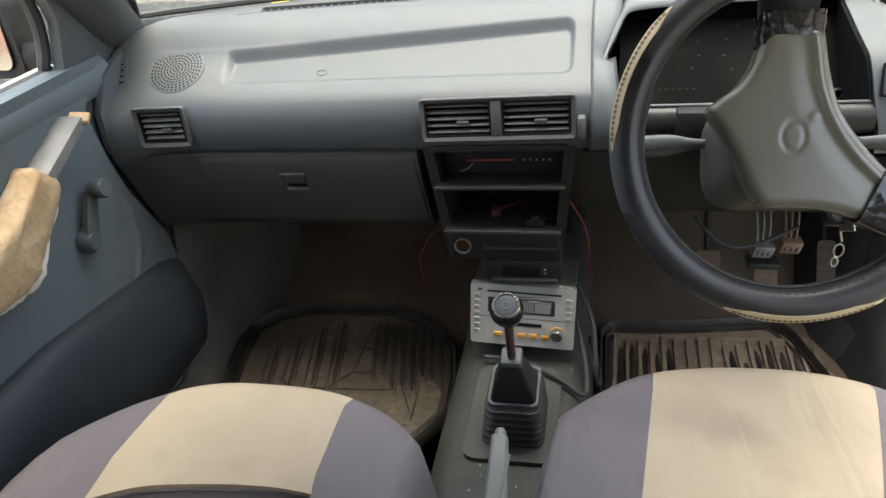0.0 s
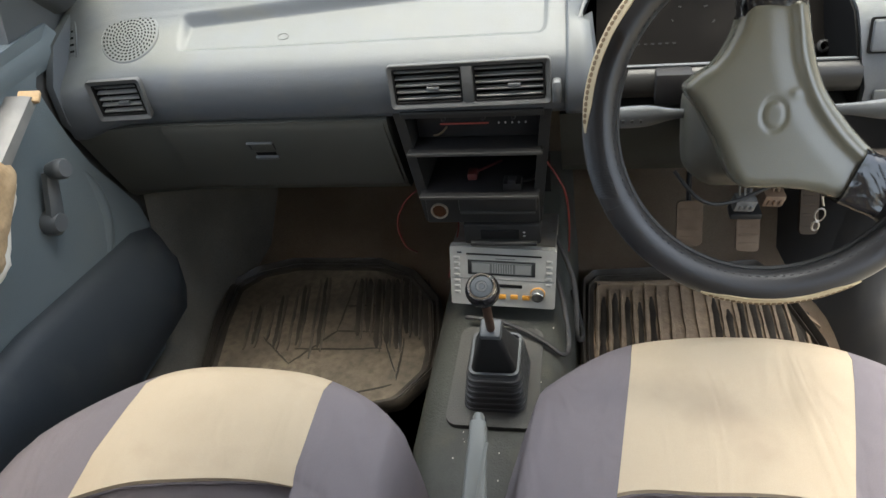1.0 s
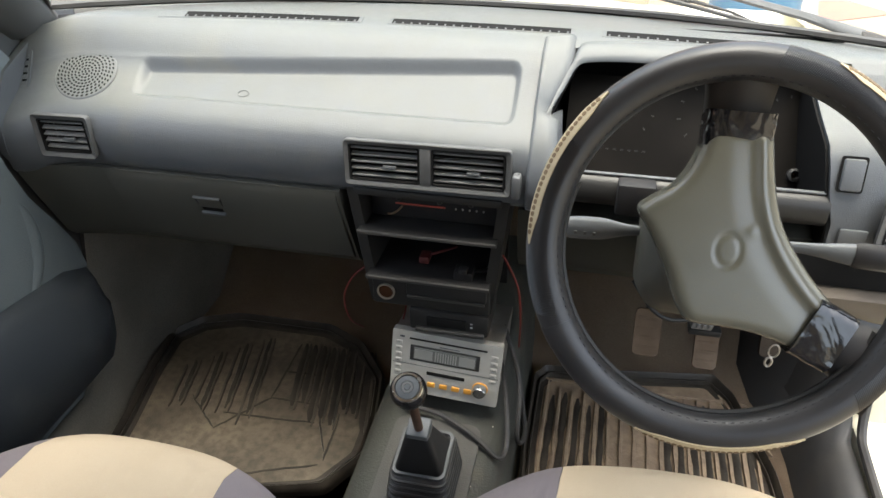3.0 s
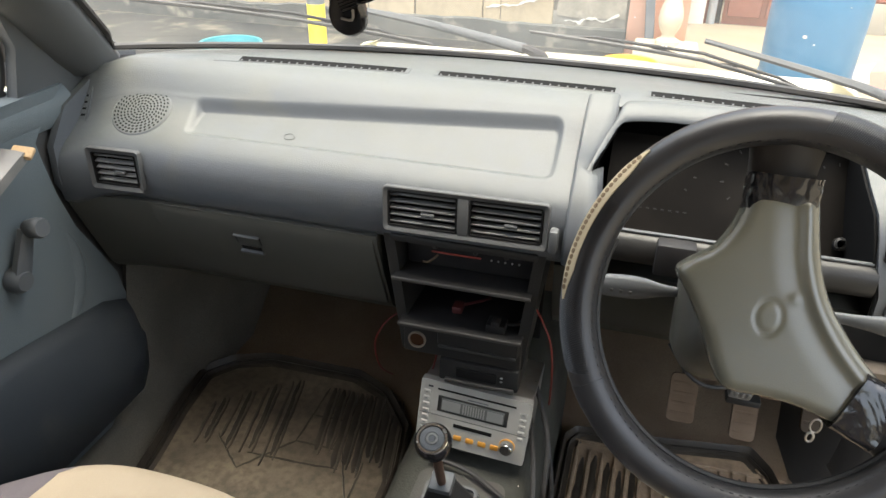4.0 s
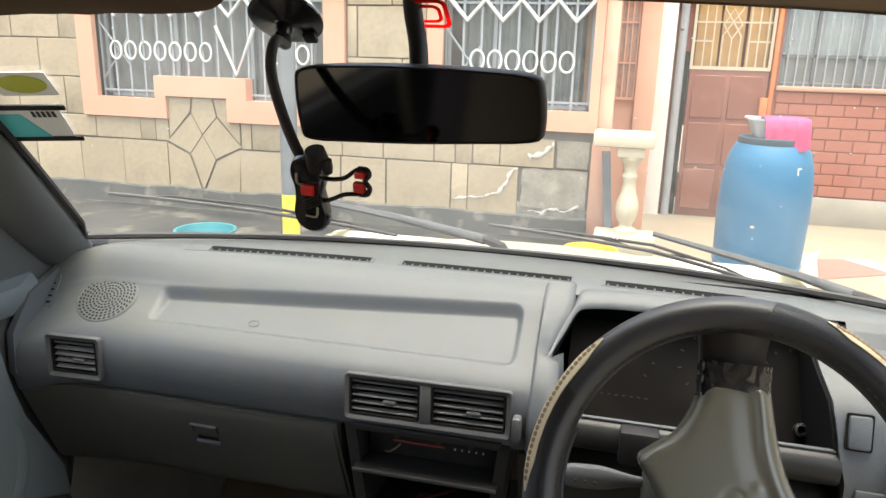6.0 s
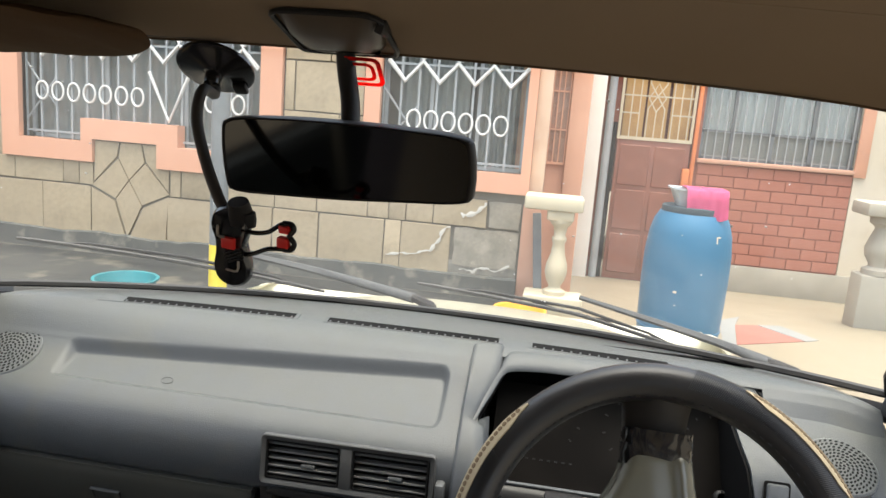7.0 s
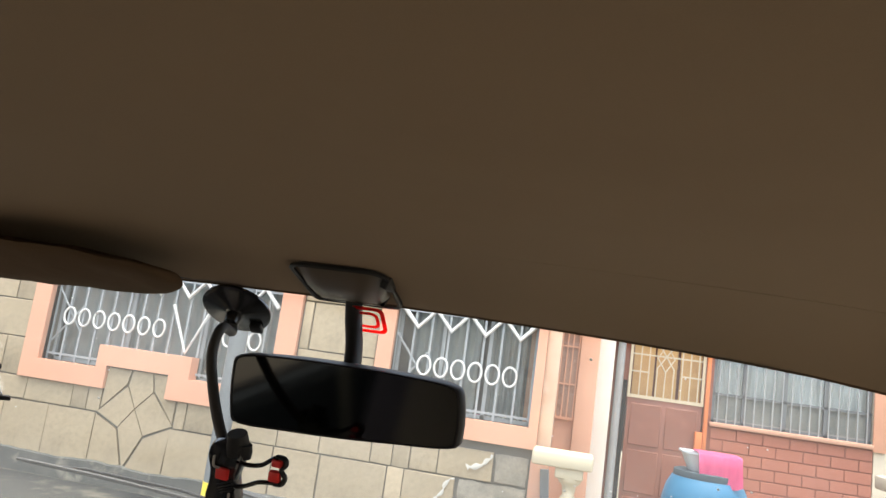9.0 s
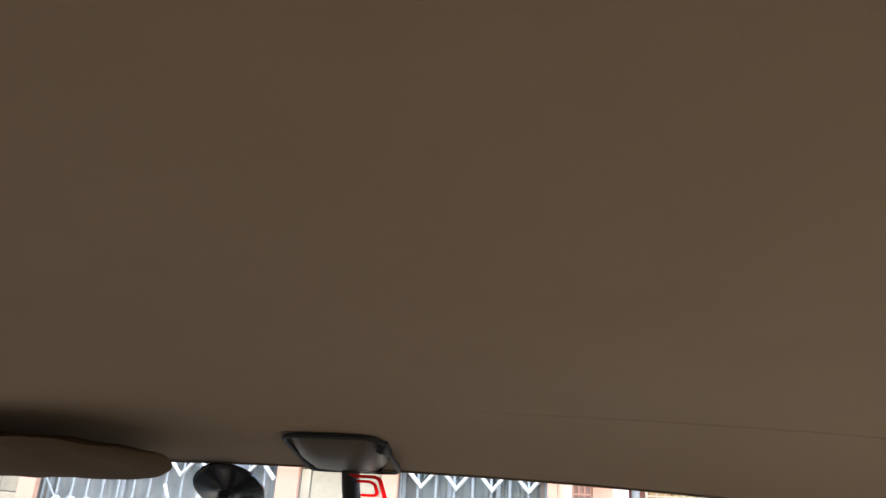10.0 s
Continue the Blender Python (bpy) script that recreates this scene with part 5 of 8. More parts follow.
# hood: from the lip back into the pad
rings = []
for back, grow, drop in ((0.008, -0.0045, 0.004), (0.0, -0.004, 0.0), (-0.003, -0.002, 0.0), (-0.003, 0.001, 0.0), (0.001, 0.0030, 0.0), (0.006, 0.0032, 0.0), (0.014, 0.0030, 0.0005), (0.024, 0.002, 0.002), (0.034, 0.0, 0.009)):
    ring = []
    for i, p in enumerate(LIP):
        t = LIP[min(i + 1, len(LIP) - 1)] - LIP[max(i - 1, 0)]
        out = Vector((-t.z, 0, t.x)).normalized()
        # on the legs the outer side turns down at once into the cheek and the pod
        top = smoothstep(9, 16, i) * smoothstep(len(LIP) - 10, len(LIP) - 17, i)
        if back > 0.0005 and grow > 0:
            b, d = back * top, drop + (1 - top) * 0.5 * back
        else:
            b, d = back, drop
        ring.append(p + Vector((0, b, section(p.y + b) - section(p.y) - d)) + out * grow * min(1.0, 0.25 + i * 0.12, 0.1 + (len(LIP) - 1 - i) * 0.1))
    rings.append(ring)
bm = bmesh.new()
loft(bm, rings, False)
part("instrument_hood", bm, M_DASH, dash, "grey instrument hood with dusty edge", 60)
bm = bmesh.new()
rows = []
for back, grow in ((0.004, -0.0046), (0.010, -0.007), (0.03, -0.010), (0.06, -0.013), (0.10, -0.016)):
    ring = []
    for i, p in enumerate(LIP):
        t = LIP[min(i + 1, len(LIP) - 1)] - LIP[max(i - 1, 0)]
        out = Vector((-t.z, 0, t.x)).normalized()
        ring.append(p + Vector((0, back, 0)) + out * grow)
    rows.append(ring)
loft(bm, rows, False)
bmesh.ops.solidify(bm, geom=bm.faces[:], thickness=0.0015)
part("hood_lining", bm, M_BLACK, dash, "black hood lining", 60)
# dark line that draws the shade of a groove round the hood
bm = bmesh.new()
tube(bm, smooth_line([(0.440, 0.139, 0.9535), (0.478, 0.138, 0.9535), (0.499, 0.134, 0.9525), (0.508, 0.120, 0.9445)], 4), 0.0014, 6)
part("hood_groove", bm, M_DARKIN, dash)
# sheets coloured as dark as the shade inside the instrument recess
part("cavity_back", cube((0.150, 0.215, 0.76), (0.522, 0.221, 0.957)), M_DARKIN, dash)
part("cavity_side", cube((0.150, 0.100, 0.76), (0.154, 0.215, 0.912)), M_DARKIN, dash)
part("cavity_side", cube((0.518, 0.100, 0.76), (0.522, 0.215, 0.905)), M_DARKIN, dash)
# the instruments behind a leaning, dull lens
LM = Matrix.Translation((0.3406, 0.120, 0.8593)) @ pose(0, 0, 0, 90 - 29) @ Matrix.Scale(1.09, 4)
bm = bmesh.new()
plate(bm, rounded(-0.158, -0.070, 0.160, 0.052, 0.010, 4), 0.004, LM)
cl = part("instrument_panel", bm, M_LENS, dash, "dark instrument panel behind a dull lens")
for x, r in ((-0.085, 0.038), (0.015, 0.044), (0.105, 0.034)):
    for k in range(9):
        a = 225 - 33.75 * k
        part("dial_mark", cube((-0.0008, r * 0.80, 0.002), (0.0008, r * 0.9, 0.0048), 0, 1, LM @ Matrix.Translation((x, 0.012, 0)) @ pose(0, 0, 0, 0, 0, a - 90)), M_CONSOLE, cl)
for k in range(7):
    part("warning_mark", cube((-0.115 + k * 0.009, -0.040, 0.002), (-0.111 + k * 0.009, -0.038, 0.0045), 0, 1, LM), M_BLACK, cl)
bm = bmesh.new()
lathe(bm, ((0.004, 0.0), (0.008, 0.0), (0.008, 0.010), (0.005, 0.012), (0.004, 0.006)), LM @ Matrix.Translation((0.118, -0.052, 0.003)), 16)
part("trip_socket", bm, M_CONSOLE, cl)
bm = bmesh.new()
rings = []
for x in (0.168, 0.172, 0.24, 0.345, 0.45, 0.488, 0.492):
    rings.append([Vector((x, y, z)) for y, z in ((0.060, 0.795), (0.004, 0.8345), (-0.004, 0.8325), (-0.010, 0.828), (-0.015, 0.820), (-0.015, 0.806), (-0.010, 0.796), (0.0, 0.790), (0.06, 0.788))])
loft(bm, rings)
part("cluster_rail", bm, M_RAIL, dash, "grey rail under the instruments", 60)
part("rail_edge", cube((0.170, -0.0035, 0.8340), (0.486, 0.002, 0.8368), 0.0008), M_TRIM, dash, "pale lower edge of the lens")
# rocker block left of the column
part("switch_block", cube((0.243, -0.026, 0.790), (0.290, 0.004, 0.834), 0.004), M_BLACK, dash)
part("dimmer_knob", cube((0.110, -0.018, 0.792), (0.122, 0.0, 0.826), 0.004), M_TRIM, dash)
# pod on the far right with switch and vent
bm = bmesh.new()
rings = []
for x, lean in ((0.478, 1), (0.484, 1), (0.53, 0.6), (0.60, 0), (0.655, 0)):
    rings.append([Vector((x + lean * s, y, z)) for s, y, z in ((-0.012, 0.13, 0.94), (-0.006, 0.05, 0.910), (0, 0.012, 0.892), (0.004, 0.0, 0.87), (0.012, -0.010, 0.83), (0.020, -0.014, 0.80), (0.022, -0.010, 0.765), (0.022, 0.03, 0.752), (0.0, 0.13, 0.755))])
loft(bm, rings)
part("right_pod", bm, M_DASH, dash, "grey right-hand pod", 60)
# added near-black sheet: shade on the pod's inner side, as colour
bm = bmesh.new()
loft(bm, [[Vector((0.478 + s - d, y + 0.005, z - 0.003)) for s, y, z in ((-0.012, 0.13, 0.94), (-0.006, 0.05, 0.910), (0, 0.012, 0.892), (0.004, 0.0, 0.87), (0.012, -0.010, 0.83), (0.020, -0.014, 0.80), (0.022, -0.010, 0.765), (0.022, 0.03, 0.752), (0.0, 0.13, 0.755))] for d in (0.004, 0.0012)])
part("pod_lining", bm, M_DARKIN, dash, "black sheet for the shade beside the instruments", 60)
part("rocker_switch", cube((-0.012, -0.019, -0.004), (0.012, 0.019, 0.006), 0.003, 2, facing(0.506, -0.004, 0.864, 16)), M_DASH, dash, "blank grey switch")
part("switch_outline", ring_frame(bmesh.new(), rounded(-0.0145, -0.0215, 0.0145, 0.0215, 0.003, 3), rounded(-0.012, -0.019, 0.012, 0.019, 0.003, 3), 0.002, facing(0.506, -0.003, 0.864, 16)), M_DARKIN, dash)
part("lower_switch", cube((-0.016, -0.011, -0.003), (0.016, 0.011, 0.003), 0.002, 2, facing(0.525, -0.014, 0.786, 0)), M_TRIM, dash)
vent("side_vent", 0.546, 0.625, 0.772, 0.845, -0.030, dash, 8, -7, 6, label="grey right louvre")
bm = bmesh.new()
rows = []
for x in (0.118, 0.20, 0.35, 0.5, 0.65):
    rows.append([Vector((x, y, z)) for y, z in ((0.03, 0.775), (0.012, 0.762), (0.020, 0.715), (0.045, 0.66), (0.07, 0.632), (0.14, 0.63), (0.25, 0.65))])
loft(bm, rows, False)
bmesh.ops.solidify(bm, geom=bm.faces[:], thickness=0.006)
part("knee_panel", bm, M_DASH_LOW, dash, "dark knee panel", 50)
# coin pocket on the driver's right, a dark block for its shaded opening; its worn brown lip below
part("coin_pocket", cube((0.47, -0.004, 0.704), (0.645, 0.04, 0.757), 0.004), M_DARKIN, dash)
bm = bmesh.new()
loft(bm, [[Vector((x, y, z)) for y, z in ((0.03, 0.700), (-0.012, 0.702), (-0.018, 0.697), (-0.016, 0.688), (0.004, 0.655), (0.022, 0.634), (0.034, 0.630), (0.06, 0.640))] for x in (0.470, 0.476, 0.54, 0.60, 0.640, 0.646)])
part("pocket_lip", bm, material("dusty_brown_panel", (0.098, 0.080, 0.062), 0.55, color2=(0.070, 0.057, 0.044), scale=11, amount=0.9, bump=0.2, bump_scale=500, spec=0.25), dash, "dusty brown pocket lip", 50)

# steering column shroud, stalks and key
col = thing("steering_column", (0.346, 0.02, 0.75), "grey plastic steering column shroud with stalks and key", "steering column")
WM = Matrix.Translation((0.346, -0.232, 0.882)) @ Matrix(((1, 0, 0, 0), (0, math.sin(radians(25.2)), -math.cos(radians(25.2)), 0), (0, math.cos(radians(25.2)), math.sin(radians(25.2)), 0), (0, 0, 0, 1)))
bm = bmesh.new()
rings = []
for zz, w, up, dn in ((-0.046, 0.050, 0.030, 0.05), (-0.052, 0.064, 0.038, 0.066), (-0.070, 0.074, 0.043, 0.078), (-0.14, 0.074, 0.045, 0.080), (-0.22, 0.066, 0.042, 0.07), (-0.28, 0.058, 0.04, 0.06)):
    rings.append([WM @ Vector((x - 0.004, y, zz)) for x, y in rounded(-w, -dn, w - 0.016, up, 0.032, 6)])
loft(bm, rings)
bevel_all(bm, 0.003, 2, 50)
part("shroud", bm, M_SHROUD, col, "grey column shroud", 60)
bm = bmesh.new()
lathe(bm, ((0, -0.05), (0.04, -0.05), (0.045, -0.02), (0.036, 0.0), (0, 0.0)), WM @ pose(0, 0, 0), 24)
part("boss", bm, M_BLACK, col)
for side, x1 in ((-1, 0.183), (1, 0.56)):
    bm = bmesh.new()
    a = Vector((0.346 + side * 0.078, -0.125, 0.832))
    b = Vector((x1, -0.135, 0.833))
    n = 9
    tube(bm, [a.lerp(b, k / (n - 1)) for k in range(n)], [0.006, 0.007, 0.009, 0.012, 0.014, 0.0145, 0.0145, 0.014, 0.011], 10, flat=0.62)
    s = part("stalk", bm, M_TRIM, col, "grey control stalk", 60)
    bm = bmesh.new()
    if side > 0:
        tube(bm, [a.lerp(b, 0.46), a.lerp(b, 0.5), a.lerp(b, 0.98), a.lerp(b, 1.01)], [0.0135, 0.0152, 0.0152, 0.012], 12, flat=0.7)
        part("stalk_end", bm, M_BLACK, s)
        for k in range(3):
            part("stalk_mark", cube((0.530, -0.152, 0.829 + k * 0.004), (0.552, -0.148, 0.8305 + k * 0.004)), M_LIP, s)
    else:
        for k in range(3):
            box(bm, (0.197 + k * 0.010, -0.1440, 0.831), (0.200 + k * 0.010, -0.1425, 0.8345))
        part("stalk_mark", bm, M_LIP, s)
bm = bmesh.new()
lathe(bm, ((0, 0), (0.016, 0), (0.016, 0.016), (0.012, 0.02), (0, 0.02)), Matrix.Translation((0.438, -0.085, 0.715)) @ pose(0, 0, 0, 60, 0, 20), 20)
ig = part("ignition_lock", bm, M_BLACK, col)
bm = bmesh.new()
box(bm, (-0.0012, -0.010, 0), (0.0012, 0.010, 0.03), 0.001, 1, Matrix.Translation((0.445, -0.102, 0.708)) @ pose(0, 0, 0, 60, 0, 20))
part("key", bm, M_CHROME, ig, "steel ignition key")
bm = bmesh.new()
tube(bm, [(0.449 + 0.006 * math.cos(a), -0.108, 0.672 + 0.010 * math.sin(a)) for a in (radians(30 * k) for k in range(12))], 0.0011, 6, True)
tube(bm, [(0.446 + 0.004 * math.cos(a), -0.109, 0.655 + 0.007 * math.sin(a)) for a in (radians(30 * k) for k in range(12))], 0.0016, 6, True)
tube(bm, [(0.451, -0.107, 0.685), (0.447, -0.105, 0.70)], 0.0015, 6)
part("key_ring", bm, M_STEEL, ig, "chrome key ring")

# steering wheel
wheel = thing("steering_wheel", (0.346, -0.232, 0.882), "steering wheel with black padded cover, olive-grey pad and taped spokes", "steering wheel")
RW, RT = 0.1755, 0.0175
HUBM = WM @ Matrix.Translation((0.004, 0.0, -0.019)) @ Matrix.Scale(1.03, 4)
WR = WM @ Matrix.Translation((-0.007, 0, 0)) @ Matrix.Diagonal((0.963, 1, 1, 1))


def rim_arc(a0, a1, steps, tube_r, r=RW, z=0.0, seg=12, flat=1.0):
    bm = bmesh.new()
    full = abs(a1 - a0) >= 360
    pts = [WR @ Vector((r * math.cos(radians(a0 + (a1 - a0) * k / steps)), r * math.sin(radians(a0 + (a1 - a0) * k / steps)), z)) for k in range(steps if full else steps + 1)]
    return tube(bm, pts, tube_r, seg, full, flat)


rim = part("rim_cover", rim_arc(0, 360, 96, RT, seg=18), M_LEATHER, wheel, "smooth black padded cover", 60)
for a0, a1 in ((150, 206), (318, 384), (28, 84)):
    bm = bmesh.new()
    n = int(abs(a1 - a0) * 1.8)
    for k in range(n):
        a = radians(a0 + (a1 - a0) * k / n)
        c, t = Vector((math.cos(a), math.sin(a), 0)), Vector((-math.sin(a), math.cos(a), 0))
        arc = [WR @ (c * (RW + (RT + 0.0006) * math.cos(b)) + Vector((0, 0, (RT + 0.0006) * math.sin(b))) + t * 0.006 * (b - 1.4)) for b in (radians(5 + 11 * j) for j in range(10))]
        tube(bm, arc, 0.0004, 4)
    tagged(part("ribbed_grip", bm, M_RIBBED, rim, "fine slanting ribs"), kind="stuff")
# stitched seam inside the rim
bm = bmesh.new()
for k in range(120):
    a = radians(3 * k)
    p = [WR @ Vector(((RW - RT * 0.80) * math.cos(a + d), (RW - RT * 0.80) * math.sin(a + d), RT * 0.62)) for d in (0, 0.022)]
    tube(bm, p, 0.0006, 4)
tagged(part("stitching", bm, M_STITCH, rim), kind="stuff")
# beige perforated inserts on the outer edge
for a0, a1 in ((133, 183), (-110, -60), (28, 68)):
    bm = bmesh.new()
    n = 28
    rings = []
    for k in range(n + 1):
        a = radians(a0 + (a1 - a0) * k / n)
        taper = min(1.0, 6 * min(k, n - k) / n)
        half = 21 * taper + 3
        rings.append([WR @ Vector(((RW + (RT + d) * math.cos(b)) * math.cos(a), (RW + (RT + d) * math.cos(b)) * math.sin(a), (RT + d) * math.sin(b)))
                      for b, d in [(radians(36 + half * (2 * j / 6 - 1)), 0.0014) for j in range(7)] + [(radians(36 + half * (1 - 2 * j / 6)), -0.001) for j in range(7)]])
    loft(bm, rings)
    ins = part("beige_insert", bm, M_BEIGE, wheel, "beige perforated leather insert", 60)
    bm = bmesh.new()
    for k in range(2, n - 1):
        a = radians(a0 + (a1 - a0) * (k + 0.0) / n)
        b = radians(36)
        p = WR @ Vector(((RW + RT * math.cos(b)) * math.cos(a), (RW + RT * math.cos(b)) * math.sin(a), RT * math.sin(b)))
        nrm = (WR.to_3x3() @ Vector((math.cos(b) * math.cos(a), math.cos(b) * math.sin(a), math.sin(b)))).normalized()
        mm = Matrix.Translation(p + nrm * 0.001) @ nrm.to_track_quat("Z", "Y").to_matrix().to_4x4()
        lathe(bm, ((0, 0), (0.0026, 0), (0.0026, 0.0008), (0, 0.0008)), mm, 8)
    tagged(part("perforated_strip", bm, material("hole_shadow", (0.16, 0.11, 0.06), 0.9), ins), kind="stuff")
# seams of the cover
part("cover_seam", rim_arc(209, 216, 6, RT + 0.0006, seg=18), M_LEATHER, rim, "dull joint of the cover")
# the bare inner edge of the rim, under the cover
part("inner_edge", rim_arc(160, 338, 60, 0.0034, r=RW - RT * 1.02, z=-0.006, seg=8), M_CONSOLE, rim)
# Y-shaped pad: crown outline, sides fall away
pad = [(-0.039, 0.118), (-0.040, 0.105), (-0.047, 0.080), (-0.061, 0.057), (-0.080, 0.043), (-0.091, 0.030), (-0.078, 0.010), (-0.061, -0.022), (-0.046, -0.056), (-0.032, -0.069), (0.003, -0.070), (0.032, -0.074), (0.063, -0.084), (0.084, -0.092), (0.110, -0.056), (0.089, -0.038), (0.062, -0.009), (0.037, 0.028), (0.025, 0.066), (0.018, 0.105), (0.016, 0.118)]
fine = smooth_line([(x, y, 0) for x, y in pad], 4, True)
ridge = smooth_line([(0.004, 0.125, 0), (0.006, 0.100, 0), (0.008, 0.088, 0), (0.013, 0.055, 0), (0.026, 0.02, 0), (0.048, -0.014, 0), (0.078, -0.045, 0), (0.100, -0.063, 0)], 4)


def nearest(line, x, y, closed):
    """Nearest place on a line to (x, y): its distance, its point and the side (positive right of a falling line)."""
    p, best = Vector((x, y, 0)), (9.0, None, 0.0)
    for i in range(len(line) - (0 if closed else 1)):
        a, b = line[i], line[(i + 1) % len(line)]
        d = b - a
        if d.length < 1e-6:
            continue
        q = a + d * min(1.0, max(0.0, (p - a).dot(d) / d.length_squared))
        if (p - q).length < best[0]:
            best = ((p - q).length, q, d.y * (p - a).x - d.x * (p - a).y)
    return best


def pad_height(x, y, edge):
    """Crowned face of the pad: rounded rim, a rib along one side, a fall beyond it, ends sunk under the tape."""
    r = 0.011
    z = 0.0195 - r + math.sqrt(max(0.0, r * r - max(0.0, r - edge) ** 2))
    d, _, side = nearest(ridge, x, y, False)
    z += 0.0038 * math.exp(-(d / 0.0048) ** 2)
    if side < 0:
        z -= 0.22 * max(0.0, d - 0.004)
    else:
        z += 0.0015 * smoothstep(0.004, 0.03, d)
    e = math.hypot((x + 0.010) / 0.0105, (y - 0.003) / 0.0145)
    z -= 0.0011 * math.exp(-((e - 1.0) / 0.16) ** 2)
    z += 0.0010 * math.exp(-(math.hypot(x - 0.009, y - 0.022) / 0.005) ** 2)
    z -= 0.012 * smoothstep(0.102, 0.118, y) + 0.010 * smoothstep(0.112, 0.135, x - y * 0.4)
    return z


def inside(x, y):
    hit = False
    for i in range(len(fine)):
        a, b = fine[i - 1], fine[i]
        if (a.y > y) != (b.y > y) and x < a.x + (b.x - a.x) * (y - a.y) / (b.y - a.y):
            hit = not hit
    return hit


bm = bmesh.new()
STEP = 0.0023
grid = {}
for i in range(-42, 52):
    for j in range(-44, 55):
        if inside((i + 0.5) * STEP, (j + 0.5) * STEP):
            for c in ((i, j), (i + 1, j), (i + 1, j + 1), (i, j + 1)):
                if c not in grid:
                    grid[c] = bm.verts.new((c[0] * STEP, c[1] * STEP, 0))
            bm.faces.new([grid[c] for c in ((i, j), (i + 1, j), (i + 1, j + 1), (i, j + 1))])
for v in bm.verts:
    d, q, _ = nearest(fine, v.co.x, v.co.y, True)
    if v.is_boundary:
        v.co, d = q.copy(), 0.0
    elif not inside(v.co.x, v.co.y):
        d = 0.0
    v.co.z = pad_height(v.co.x, v.co.y, d)
out = bmesh.ops.extrude_edge_only(bm, edges=[e for e in bm.edges if e.is_boundary])
for v in out["geom"]:
    if isinstance(v, bmesh.types.BMVert):
        v.co.z = -0.030
bmesh.ops.recalc_face_normals(bm, faces=bm.faces[:])
bmesh.ops.transform(bm, matrix=HUBM, verts=bm.verts)
hub = part("hub_pad", bm, M_HUB, wheel, "olive-grey moulded hub pad with an oval emblem hollow", 70)
bm = bmesh.new()
lathe(bm, ((0, 0), (0.0022, 0), (0.0022, 0.001), (0, 0.001)), HUBM @ Matrix.Translation((0.078, -0.0605, 0.0185)), 10)
part("screw_hole", bm, M_DARKIN, hub)
# spokes under the tape
for x0, y0, x1, y1, w in ((-0.012, 0.118, -0.012, 0.172, 0.030), (0.096, -0.072, 0.150, -0.096, 0.029)):
    a, b = Vector((x0, y0, -0.021)), Vector((x1, y1, -0.004))
    d = (b - a).normalized()
    s = Vector((-d.y, d.x, 0))
    bm = bmesh.new()
    loft(bm, [[WM @ (a.lerp(b, k / 4) + s * w * (1 + (0.25 if x0 < 0 else 0.75) * (k / 4) ** 2) * q + Vector((0, 0, zz))) for q, zz in ((-1, -0.010), (-0.92, 0.006), (0, 0.013), (0.92, 0.006), (1, -0.010))] for k in range(5)])
    part("spoke", bm, M_SPOKE if x0 < 0 else M_LEATHER, wheel, "black rubbery spoke", 70)
    bm = bmesh.new()
    rnd = random.Random(int(x0 * 1000) + 7)
    rings = []
    for k in range(9):
        c = a.lerp(b, (-0.52 if x0 > 0 else -0.36) + (0.64 if x0 > 0 else 0.60) * k / 8)
        rings.append([WM @ (c + s * px + Vector((0.002, 0, pz)) + Vector((rnd.uniform(-1, 1), rnd.uniform(-1, 1), rnd.uniform(-1, 1))) * (0.0009 if x0 < 0 else 0.0005)) for px, pz in rounded(-w * 1.06, -0.024, w * 1.06, 0.0262 if x0 < 0 else 0.0262 + 0.012 * (1 - k / 8), 0.010, 4)])
    loft(bm, rings)
    part("tape_wrap", bm, M_TAPE, wheel, "crumpled shiny black tape", 25 if x0 < 0 else 55)


# ---- loose things and controls in the cabin ----
radio = thing("car_radio", (0.02, 0.03, 0.385), "silver double-height car radio standing loose under the console", "car radio")
RM = facing(0.0175, 0.008, 0.4635, 9.5) @ pose(0, 0, 0, 0, 0, -2.9) @ Matrix.Diagonal((0.98, 0.905, 1, 1))
bm = bmesh.new()
box(bm, (-0.088, -0.062, -0.13), (0.088, 0.060, -0.002), 0.002, 2, RM)
part("case", bm, M_STEEL, radio, "dull steel case")
bm = bmesh.new()
plate(bm, rounded(-0.0905, -0.064, 0.0905, 0.062, 0.004, 4), 0.014, RM @ pose(0, 0, -0.004))
bevel_all(bm, 0.0022, 2, 50)
face = part("fascia", bm, M_SILVER, radio, "silver fascia")
F = RM @ pose(0, 0, 0.010)
part("disc_slot", cube((-0.062, 0.046, -0.001), (0.066, 0.0495, 0.0008), 0.0005, 1, F), M_DARKIN, face)
part("brand_bar", cube((-0.078, 0.048, -0.001), (-0.070, 0.0515, 0.0008), 0.0005, 1, F), M_INK, face)
part("brand_bar", cube((-0.012, 0.0385, -0.001), (0.022, 0.0405, 0.0006), 0.0005, 1, F), M_TRIM, face)
part("display_bezel", cube((-0.060, 0.004, -0.002), (0.056, 0.036, 0.0012), 0.002, 2, F), M_CONSOLE, face, "dark display bezel")
dp = part("display", cube((-0.054, 0.0075, 0.0), (0.050, 0.0325, 0.0018), 0.001, 1, F), M_LCD, face, "dull grey display")
for k in range(9):
    part("display_segment", cube((-0.018 + k * 0.0042, 0.010, 0.001), (-0.0158 + k * 0.0042, 0.029, 0.0022), 0, 1, F), M_LCDBAR, dp)
for a, b in ((-0.052, -0.022), (0.022, 0.048)):
    part("display_segment", cube((a, 0.010, 0.001), (b, 0.029, 0.0021), 0, 1, F), M_LCDBAR, dp)
